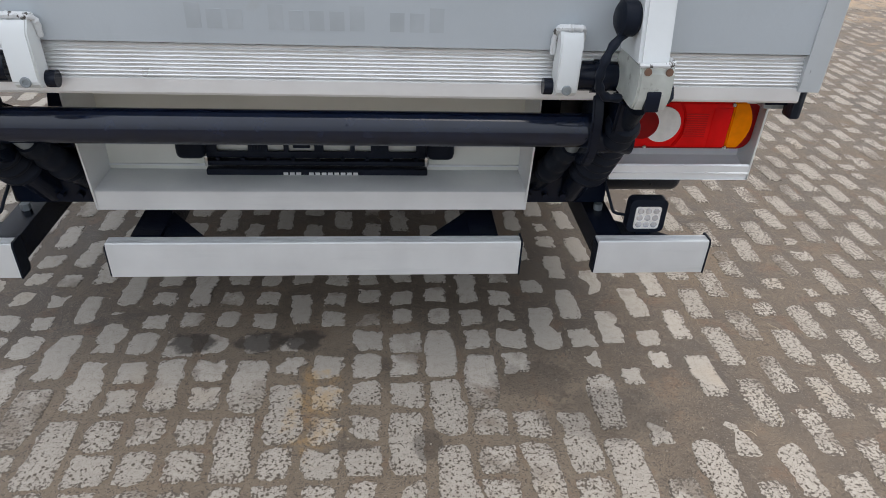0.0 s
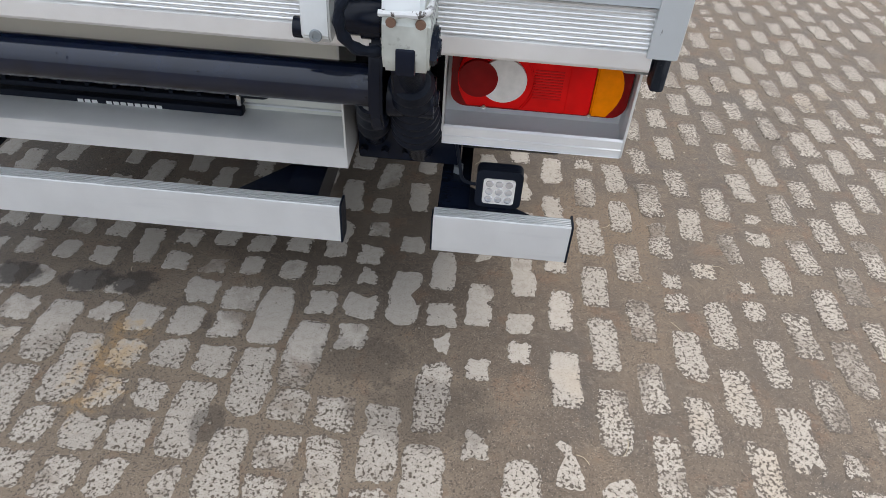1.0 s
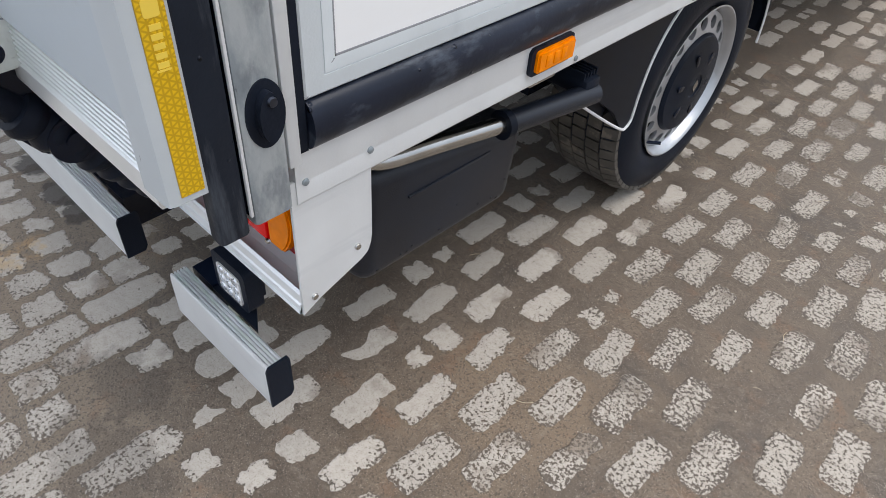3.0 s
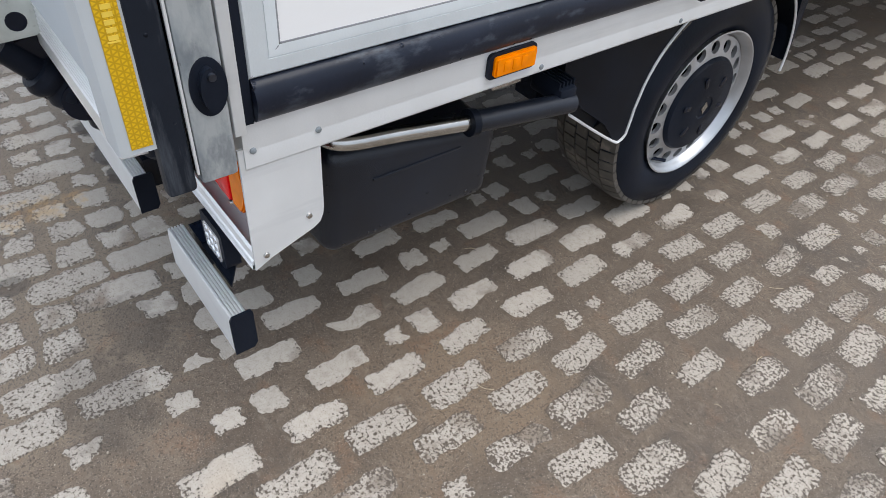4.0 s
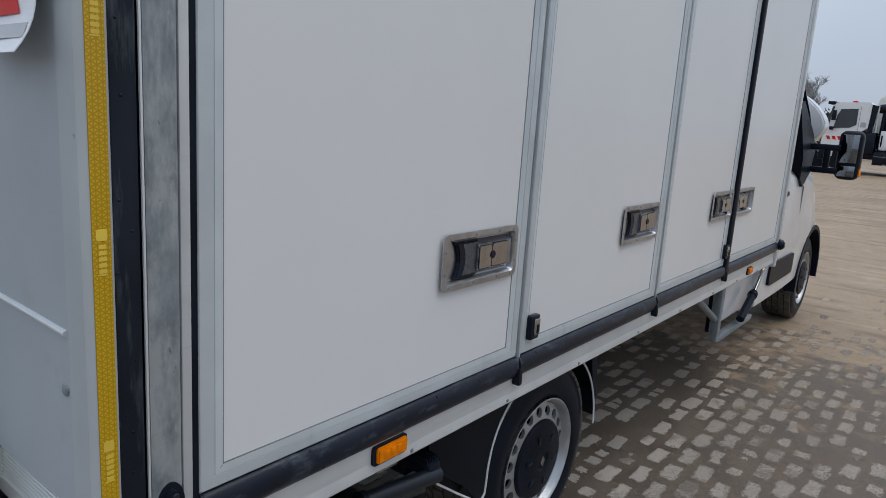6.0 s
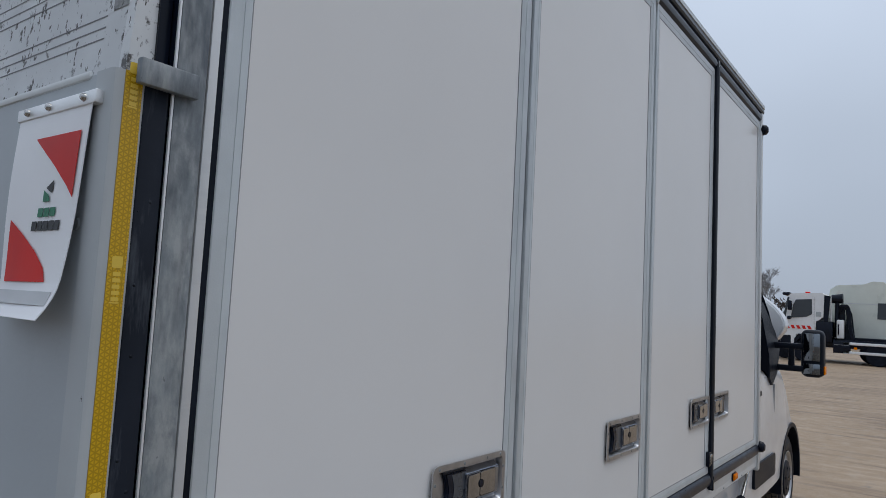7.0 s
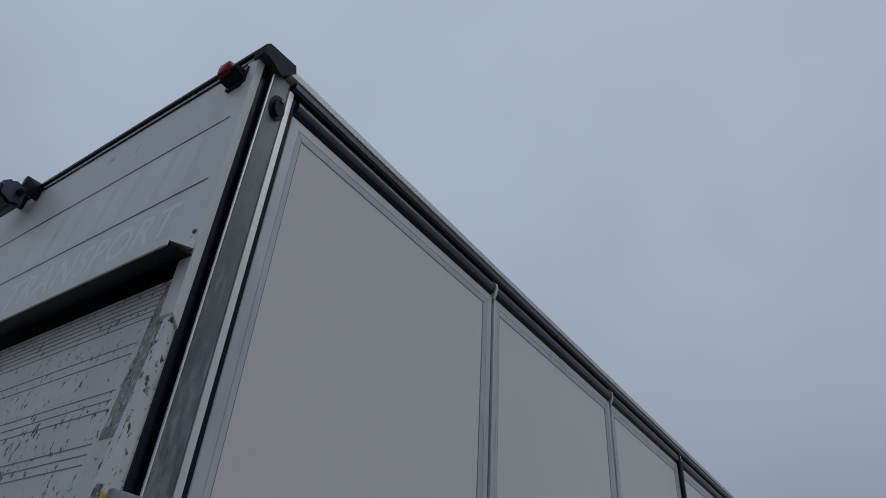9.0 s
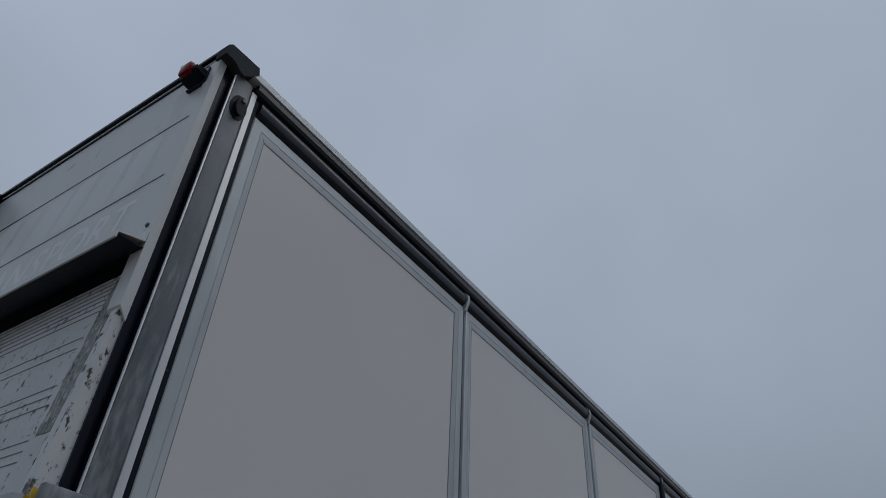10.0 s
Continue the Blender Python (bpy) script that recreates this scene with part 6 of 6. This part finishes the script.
def bare_tree(x, y, h, seed):
    r = random.Random(seed)
    tree = tagged(new("bare_tree"), "leafless tree in winter haze behind the yard", "tree", group="trees at the yard's edge")
    tree.location = (x, y, 0)
    bm = fresh()
    rod(bm, (0, 0, 0), (0.1, 0, h * 0.4), 0.16, 0.11, seg=10)
    part("trunk", bm, M_BARK, tree)
    vs, fs = [], []

    def limb(p, q, ra, rb):
        d = (q - p).normalized()
        u = d.orthogonal().normalized()
        w = d.cross(u)
        n = len(vs)
        for c, rr in ((p, ra), (q, rb)):
            for k in range(3):
                a = math.tau * k / 3
                vs.append(c + (u * math.cos(a) + w * math.sin(a)) * rr)
        for k in range(3):
            m = (k + 1) % 3
            fs.append((n + k, n + m, n + 3 + m, n + 3 + k))

    def grow(p, d, length, rad, depth):
        q = p + d * length
        limb(p, q, rad, rad * 0.65)
        if depth == 0:
            return
        for _ in range(4 if depth > 2 else 5):
            e = (d + Vector((r.uniform(-0.8, 0.8), r.uniform(-0.8, 0.8), r.uniform(-0.1, 0.5)))).normalized()
            grow(p + d * length * r.uniform(0.5, 1.0), e, length * r.uniform(0.55, 0.75), rad * 0.6, depth - 1)
    grow(Vector((0.1, 0, h * 0.38)), Vector((0.05, 0, 1)).normalized(), h * 0.24, 0.075, 5)
    me = bpy.data.meshes.new("crown")
    me.from_pydata([tuple(v) for v in vs], [], fs)
    me.materials.append(M_BARK)
    new("crown", me).parent = tree


bare_tree(-8.9, 63, 6.2, 1)
bare_tree(-11.0, 64, 7.2, 5)
bare_tree(-9.9, 67, 7.8, 12)
bare_tree(-13.4, 66, 5.6, 9)

# ---- ground sheet ----
def ground_material(name, stone):
    """Muddy yard: damp dark mud, pale dry crust further on; with stone=True the worn pitted face of a paver."""
    m = bpy.data.materials.new(name)
    m.use_nodes = True
    n, l = m.node_tree.nodes, m.node_tree.links
    p = n["Principled BSDF"]
    geo = n.new("ShaderNodeNewGeometry")

    def noise_at(scale, detail, rough=0.5):
        t = n.new("ShaderNodeTexNoise")
        t.inputs["Scale"].default_value, t.inputs["Detail"].default_value, t.inputs["Roughness"].default_value = scale, detail, rough
        l.new(geo.outputs["Position"], t.inputs["Vector"])
        return t.outputs[0]

    def remap(src, a, b, c=0.0, d=1.0):
        r = n.new("ShaderNodeMapRange")
        for i, v in enumerate((a, b, c, d)):
            r.inputs[1 + i].default_value = v
        l.new(src, r.inputs[0])
        return r.outputs[0]

    def calc(op, a, b):
        k = n.new("ShaderNodeMath")
        k.operation = op
        for i, v in enumerate((a, b)):
            if isinstance(v, (int, float)):
                k.inputs[i].default_value = v
            else:
                l.new(v, k.inputs[i])
        return k.outputs[0]

    def blend(f, a, b):
        k = n.new("ShaderNodeMix")
        k.data_type = "RGBA"
        if isinstance(f, (int, float)):
            k.inputs[0].default_value = f
        else:
            l.new(f, k.inputs[0])
        for i, v in ((6, a), (7, b)):
            if isinstance(v, tuple):
                k.inputs[i].default_value = (*v, 1)
            else:
                l.new(v, k.inputs[i])
        return k.outputs[2]

    xyz = n.new("ShaderNodeSeparateXYZ")
    l.new(geo.outputs["Position"], xyz.inputs[0])
    X, Y = xyz.outputs[0], xyz.outputs[1]
    wide, mid, fine, grit = noise_at(1.3, 5), noise_at(6, 7, 0.6), noise_at(60, 5, 0.65), noise_at(240, 3)
    mud = blend(remap(mid, 0.35, 0.68), (0.084, 0.066, 0.050), (0.150, 0.119, 0.090))
    mud = blend(remap(wide, 0.60, 0.70, 0.0, 0.55), mud, (0.066, 0.060, 0.053))
    mud = blend(remap(wide, 0.40, 0.30, 0.0, 0.5), mud, (0.20, 0.145, 0.095))
    # dry, sandy mud behind the truck
    off_x, off_y = calc("MULTIPLY", calc("SUBTRACT", X, 0.55), 0.80), calc("SUBTRACT", Y, 1.70)
    dry = remap(calc("ADD", calc("MULTIPLY", off_x, off_x), calc("MULTIPLY", off_y, off_y)), 1.1, 0.25)
    dry = remap(calc("ADD", dry, calc("MULTIPLY", calc("SUBTRACT", noise_at(4.5, 6, 0.65), 0.5), 1.8)), 0.30, 0.75, 0.0, 0.40)
    mud = blend(dry, mud, (0.27, 0.220, 0.165))
    # an elongated spill of orange sand behind the truck
    spot_x, spot_y = calc("MULTIPLY", calc("SUBTRACT", X, 0.70), 16.0), calc("MULTIPLY", calc("SUBTRACT", Y, 2.09), 6.5)
    spill = calc("ADD", calc("MULTIPLY", spot_x, spot_x), calc("MULTIPLY", spot_y, spot_y))
    spill = remap(calc("ADD", spill, calc("MULTIPLY", calc("SUBTRACT", noise_at(26, 6, 0.7), 0.5), 9.0)), 1.1, -0.4, 0.0, 0.6)
    mud = blend(spill, mud, (0.36, 0.23, 0.10))
    mud = blend(remap(noise_at(3.2, 6, 0.7), 0.58, 0.66, 0.0, 0.6), mud, (0.058, 0.051, 0.045))
    mud = blend(remap(noise_at(9, 6, 0.6), 0.56, 0.66, 0.0, 0.45), mud, (0.165, 0.098, 0.060))
    mud = blend(remap(fine, 0.54, 0.68, 0.0, 0.45), mud, (0.235, 0.197, 0.155))
    mud = blend(remap(grit, 0.55, 0.62, 0.0, 0.7), mud, (0.040, 0.034, 0.029))
    mud = blend(remap(noise_at(420, 2), 0.61, 0.68, 0.0, 0.75), mud, (0.33, 0.285, 0.235))
    crust = blend(remap(fine, 0.3, 0.7), (0.225, 0.163, 0.105), (0.345, 0.265, 0.180))
    crust = blend(remap(noise_at(0.35, 4), 0.50, 0.62, 0.0, 0.55), crust, (0.180, 0.128, 0.084))
    lay = n.new("ShaderNodeMapping")  # ruts and rows of half-buried stones across the far yard
    lay.inputs["Scale"].default_value = (0.7, 4.2, 1.0)
    l.new(geo.outputs["Position"], lay.inputs[0])
    rut = n.new("ShaderNodeTexNoise")
    rut.inputs["Scale"].default_value, rut.inputs["Detail"].default_value = 1.0, 6
    l.new(lay.outputs[0], rut.inputs["Vector"])
    crust = blend(remap(rut.outputs[0], 0.52, 0.66, 0.0, 0.75), crust, (0.140, 0.100, 0.068))
    crust = blend(remap(rut.outputs[0], 0.42, 0.34, 0.0, 0.5), crust, (0.40, 0.315, 0.225))
    far = calc("ADD", remap(Y, 4.6, 8.5, 0.0, 0.85), calc("MULTIPLY", calc("SUBTRACT", mid, 0.5), 1.2))
    far = calc("ADD", far, calc("MULTIPLY", calc("SUBTRACT", wide, 0.5), 1.2))
    far = remap(far, 0.38, 0.60)
    ground = blend(far, mud, crust)
    rough_src = remap(mid, 0.3, 0.7, 0.48, 0.78)
    height = calc("ADD", calc("MULTIPLY", fine, 0.7), calc("MULTIPLY", grit, 0.35))
    colour = ground
    if stone:
        info = n.new("ShaderNodeObjectInfo")
        rnd = calc("FRACT", calc("ADD", info.outputs["Random"], geo.outputs["Random Per Island"]), 0.0)
        face = blend(remap(rnd, 0, 1), (0.345, 0.320, 0.283), (0.440, 0.408, 0.362))
        face = blend(remap(grit, 0.35, 0.65, 0.0, 0.5), face, (0.465, 0.435, 0.392))
        face = blend(remap(noise_at(2.6, 4), 0.62, 0.72, 0.0, 0.30), face, (0.40, 0.30, 0.18))
        face = blend(remap(fine, 0.50, 0.66, 0.0, 0.5), face, (0.285, 0.255, 0.215))
        face = blend(remap(noise_at(330, 3), 0.57, 0.64, 0.0, 0.6), face, (0.19, 0.165, 0.135))
        face = blend(remap(Y, 4.5, 8.0, 0.0, 0.75), face, blend(remap(mid, 0.35, 0.65), (0.24, 0.175, 0.115), (0.38, 0.30, 0.21)))
        face = blend(spill, face, (0.45, 0.31, 0.15))
        # worn pits filled with mud lie on the open yard, few where the truck shelters the paving
        out_x = remap(X, 1.60, 1.86)
        out_y = remap(Y, 2.27, 2.07)
        open_yard = calc("ADD", calc("MAXIMUM", out_x, out_y), calc("MULTIPLY", calc("SUBTRACT", mid, 0.5), 0.9))
        open_yard = remap(open_yard, 0.2, 0.75)
        pit_noise = calc("ADD", noise_at(125, 4, 0.68), calc("MULTIPLY", calc("SUBTRACT", rnd, 0.5), 0.05))
        level = remap(open_yard, 0, 1, 0.74, 0.562)
        level = calc("SUBTRACT", level, remap(X, 1.5, 2.1, 0.0, 0.034))
        rim = n.new("ShaderNodeAttribute")
        rim.attribute_name = "middle"
        worn = remap(calc("ADD", rim.outputs["Fac"], calc("MULTIPLY", calc("SUBTRACT", noise_at(42, 4, 0.6), 0.5), 1.1)), 0.02, 0.36, 1.0, 0.0)
        level = calc("SUBTRACT", level, calc("MULTIPLY", worn, remap(open_yard, 0, 1, 0.22, 0.075)))
        pit = remap(calc("SUBTRACT", pit_noise, level), 0.0, 0.025)
        cells = n.new("ShaderNodeTexVoronoi")  # round pits, most of them a few millimetres wide
        cells.inputs["Scale"].default_value = 105
        l.new(geo.outputs["Position"], cells.inputs["Vector"])
        tint = n.new("ShaderNodeSeparateColor")
        l.new(cells.outputs["Color"], tint.inputs[0])
        reach = remap(calc("ADD", tint.outputs[0], calc("MULTIPLY", open_yard, 0.45)), 0.75, 1.45, 0.0, 0.42)
        round_pit = remap(calc("SUBTRACT", calc("ADD", cells.outputs["Distance"], calc("MULTIPLY", calc("SUBTRACT", grit, 0.5), 0.25)), reach), 0.04, -0.06)
        pit = calc("MAXIMUM", pit, calc("MULTIPLY", round_pit, remap(open_yard, 0.25, 0.6)))
        smear = remap(calc("ADD", calc("ADD", mid, calc("MULTIPLY", open_yard, 0.035)), calc("MULTIPLY", calc("SUBTRACT", rnd, 0.5), 0.25)), 0.60, 0.72, 0.0, 0.75)
        keep = calc("MAXIMUM", pit, smear)
        colour = blend(calc("MULTIPLY", keep, 0.95), face, blend(calc("MULTIPLY", pit, 0.65), mud, (0.066, 0.054, 0.044)))
        rough_src = remap(keep, 0, 1, 0.72, 0.6)
        height = calc("SUBTRACT", calc("MULTIPLY", grit, 0.3), calc("MULTIPLY", pit, 1.0))
    # old oil stains soaked into the paving
    for cx, cy, rx, ry, much in ((0.53, 2.35, 0.065, 0.05, 0.80), (0.655, 2.352, 0.07, 0.045, 0.80), (0.345, 2.35, 0.06, 0.05, 0.80), (1.27, 2.17, 0.12, 0.075, 0.32), (0.97, 1.97, 0.04, 0.05, 0.5), (1.42, 2.05, 0.16, 0.10, 0.30)):
        ox, oy = calc("DIVIDE", calc("SUBTRACT", X, cx), rx), calc("DIVIDE", calc("SUBTRACT", Y, cy), ry)
        spot = calc("ADD", calc("MULTIPLY", ox, ox), calc("MULTIPLY", oy, oy))
        spot = remap(calc("ADD", spot, calc("MULTIPLY", calc("SUBTRACT", noise_at(16, 6, 0.65), 0.5), 4.5)), 1.1, 0.5, 0.0, much)
        colour = blend(spot, colour, (0.042, 0.036, 0.031))
    warm = n.new("ShaderNodeVectorMath")
    warm.operation = "MULTIPLY"
    warm.inputs[1].default_value = (1.03, 0.99, 0.955)
    l.new(colour, warm.inputs[0])
    l.new(warm.outputs[0], p.inputs["Base Color"])
    l.new(rough_src, p.inputs["Roughness"])
    p.inputs["Specular IOR Level"].default_value = 0.35
    b = n.new("ShaderNodeBump")
    b.inputs["Strength"].default_value, b.inputs["Distance"].default_value = 0.8, 0.003
    l.new(height, b.inputs["Height"])
    l.new(b.outputs[0], p.inputs["Normal"])
    return m


M_GROUND = ground_material("muddy_yard", False)
M_PAVER = ground_material("worn_concrete_paver", True)


def stretch(lo, hi, a, b, fine, coarse):
    near = list(np.arange(a, b + 1e-6, fine))
    return np.array([lo, lo * 0.4, lo * 0.12] + list(np.arange(lo * 0.04, a - coarse / 2, coarse)) + near + list(np.arange(b + coarse, hi * 0.04, coarse)) + [hi * 0.12, hi * 0.4, hi])


gx = stretch(-400, 400, -1.5, 5.0, 0.05, 1.0)
gy = stretch(-400, 400, -0.5, 8.0, 0.05, 1.0)
GXX, GYY = np.meshgrid(gx, gy)
rough_z = np.array([noise.noise((x * 3.1, y * 3.1, 0)) * 0.0016 + noise.noise((x * 14, y * 14, 5)) * 0.0016 if -2 < x < 6 and -1 < y < 9 else 0.0 for x, y in zip(GXX.ravel(), GYY.ravel())])
verts = np.column_stack([GXX.ravel(), GYY.ravel(), rough_z - 0.0020])
nxg, nyg = len(gx), len(gy)
idx = np.arange(nxg * nyg).reshape(nyg, nxg)
quads = np.stack([idx[:-1, :-1], idx[:-1, 1:], idx[1:, 1:], idx[1:, :-1]], -1).reshape(-1, 4)
me = bpy.data.meshes.new("ground")
me.from_pydata(verts.tolist(), [], quads.tolist())
me.materials.append(M_GROUND)
for poly in me.polygons:
    poly.use_smooth = True
ground = tagged(new("ground", me), "muddy yard with worn paving, sandy further off", "ground", kind="structure")

# ---- pavers ----
prng = random.Random(21)
NV = 44


def paver_shape(w, h, seed, jag):
    """Points of a worn paver's face: three rings from the buried foot to the top, then the middle."""
    r = random.Random(seed)
    ph = r.uniform(0, 50)
    rings = []
    outline = []
    for k in range(NV):
        a = math.tau * (k + 0.5) / NV
        c, s = math.cos(a), math.sin(a)
        q = 1 / (abs(c) ** 7 + abs(s) ** 7) ** (1 / 7)
        px, py = w / 2 * q * c, h / 2 * q * s
        off = jag * (0.046 * noise.noise((px * 22 + ph, py * 22, ph)) + 0.036 * noise.noise((px * 70 + ph, py * 70, ph + 9)) + 0.016 * noise.noise((px * 190 + ph, py * 190, ph + 3)))
        nx, ny = c * abs(c) ** 2 / w, s * abs(s) ** 2 / h
        nl = math.hypot(nx, ny)
        outline.append((px + nx / nl * off, py + ny / nl * off, nx / nl, ny / nl))
    for inset, z in ((-0.004, -0.012), (0.0, -0.0012), (0.0035, 0.0)):
        rings.append([(px - nx * inset, py - ny * inset, z) for px, py, nx, ny in outline])
    pts = rings[0] + rings[1] + rings[2] + [(0, 0, 0.0008)]
    faces = []
    for a in (0, NV):
        for k in range(NV):
            q = (k + 1) % NV
            faces.append((a + k, a + q, a + NV + q, a + NV + k))
    for k in range(NV):
        faces.append((2 * NV + k, 2 * NV + (k + 1) % NV, 3 * NV))
    return pts, faces


SHAPES = {"full": [paver_shape(0.074, 0.170, i, 0.18) for i in range(26)], "half": [paver_shape(0.070, 0.074, 100 + i, 0.22) for i in range(12)],
          "small": [paver_shape(0.052, 0.058, 200 + i, 0.3) for i in range(8)], "thin": [paver_shape(0.063, 0.155, 300 + i, 0.26) for i in range(12)]}
MESHES = {}
MIDDLE = [0.0] * (2 * NV) + [0.08] * NV + [1.0]  # 0 at a paver's rim, 1 in its middle
for key, group in SHAPES.items():
    MESHES[key] = []
    for pts, faces in group:
        me = bpy.data.meshes.new("paver")
        me.from_pydata(pts, [], faces)
        me.attributes.new("middle", "FLOAT", "POINT").data.foreach_set("value", MIDDLE)
        me.materials.append(M_PAVER)
        MESHES[key].append(me)

MUD_SPOTS = ((1.29, 2.15, 0.085), (1.60, 2.04, 0.10), (0.60, 2.34, 0.08), (0.74, 2.33, 0.07), (2.35, 2.3, 0.08), (2.2, 1.75, 0.08))
rest_v, rest_f = [], []
COL, ROW = 0.1010, 0.2100
for c in range(-54, 54):
    x = 1.431 + COL * c
    for r_ in range(-20, 42):
        y = 2.292 + ROW * r_ + (0.102 if c % 2 else 0.0)
        if not (-4.0 < x < 6.8 and -1.2 < y < 10.5):
            continue
        shelter = x < 1.80 and y > 2.15
        fade = min(1.0, max(0.0, (y - 4.5) / 5.0))
        roll = prng.random()
        kinds = []
        if x < 1.25 and y < 2.75 and prng.random() < 0.55:
            kinds = [("half", -0.054), ("half", 0.054)]
        elif roll < 0.74 - 0.34 * shelter:
            kinds = [("full", 0.0)]
        elif roll < 0.86:
            kinds = [("thin", 0.0)]
        elif roll < 0.95:
            kinds = [("half", prng.choice((-0.045, 0.045))), ("small", 0.0)]
            kinds[1] = ("small", -kinds[0][1])
        elif roll < 0.975:
            kinds = [("half", 0.0)]
        edge_of_paving = max(0.0, (-1.6 - x) / 2.4, (x - 4.4) / 2.4, (0.6 - y) / 1.8, (y - 8.0) / 2.5)
        if prng.random() < max(fade * 0.45, edge_of_paving):
            kinds = []
        for kind, dy in kinds:
            px, py = x + prng.uniform(-0.005, 0.005), y + dy + prng.uniform(-0.008, 0.008)
            if any((px - a) ** 2 + ((py - b) * 1.3) ** 2 < (q * prng.uniform(0.75, 1.1)) ** 2 for a, b, q in MUD_SPOTS):
                if prng.random() < 0.75:
                    continue
                kind = "small"
            i = prng.randrange(len(SHAPES[kind]))
            turn = prng.uniform(-0.06, 0.06) + (math.pi if prng.random() < 0.5 else 0)
            sc = prng.uniform(1.10, 1.20) if py < 2.4 and px < 1.5 else prng.uniform(0.86, 1.02)
            pz = -0.0005 + prng.uniform(-0.0012, 0.0006) - 0.002 * fade
            if -0.25 < px < 2.55 and 1.62 < py < 3.35 and kind != "small":
                ob = new("paver", MESHES[kind][i])
                ob.parent = ground
                ob.matrix_local = Matrix.Translation((px, py, pz)) @ Matrix.Rotation(turn, 4, "Z") @ Matrix.Diagonal((sc, sc, 1, 1))
            else:
                pts, faces = SHAPES[kind][i]
                c0, s0, base = math.cos(turn) * sc, math.sin(turn) * sc, len(rest_v)
                rest_v += [(px + c0 * a - s0 * b, py + s0 * a + c0 * b, pz + h) for a, b, h in pts]
                rest_f += [tuple(base + q for q in f) for f in faces]
me = bpy.data.meshes.new("pavers")
me.from_pydata(rest_v, [], rest_f)
me.attributes.new("middle", "FLOAT", "POINT").data.foreach_set("value", MIDDLE * (len(rest_v) // len(MIDDLE)))
me.materials.append(M_PAVER)
pavers = tagged(new("pavers", me), kind="stuff")
pavers.parent = ground

# ---- loose grit and straw on the paving ----
drng = random.Random(4)
bm = fresh()
for _ in range(1100):
    x, y = drng.uniform(-0.6, 4.2), drng.uniform(1.2, 6.5)
    r = drng.uniform(0.0012, 0.0038)
    m = Matrix.Translation((x, y, r * 0.3)) @ Matrix.Rotation(drng.uniform(0, 6), 4, "Z") @ Matrix.Diagonal((r, r * drng.uniform(0.6, 1), r * 0.7, 1))
    bmesh.ops.create_icosphere(bm, subdivisions=1, radius=1, matrix=m)
M_GRIT = mat("pale_grit", (0.30, 0.26, 0.21), 0.8, vary=0.5, vary_scale=3)
grit = part("grit", bm, M_GRIT, None)
tagged(grit, kind="stuff")
bm = fresh()
for _ in range(60):
    x, y, a, n = drng.uniform(-0.4, 3.2), drng.uniform(1.3, 5.0), drng.uniform(0, 6.28), drng.uniform(0.012, 0.05)
    d = Vector((math.cos(a), math.sin(a), 0)) * n
    pipe(bm, [Vector((x, y, 0.002)), Vector((x, y, 0.004)) + d * 0.5 + Vector((-d.y, d.x, 0)) * drng.uniform(-0.15, 0.15), Vector((x, y, 0.002)) + d], 0.0007, 5)
M_STRAW = mat("dry_straw", (0.42, 0.35, 0.24), 0.7, vary=0.4, vary_scale=4)
straw = part("straw", bm, M_STRAW, None)
tagged(straw, kind="stuff")
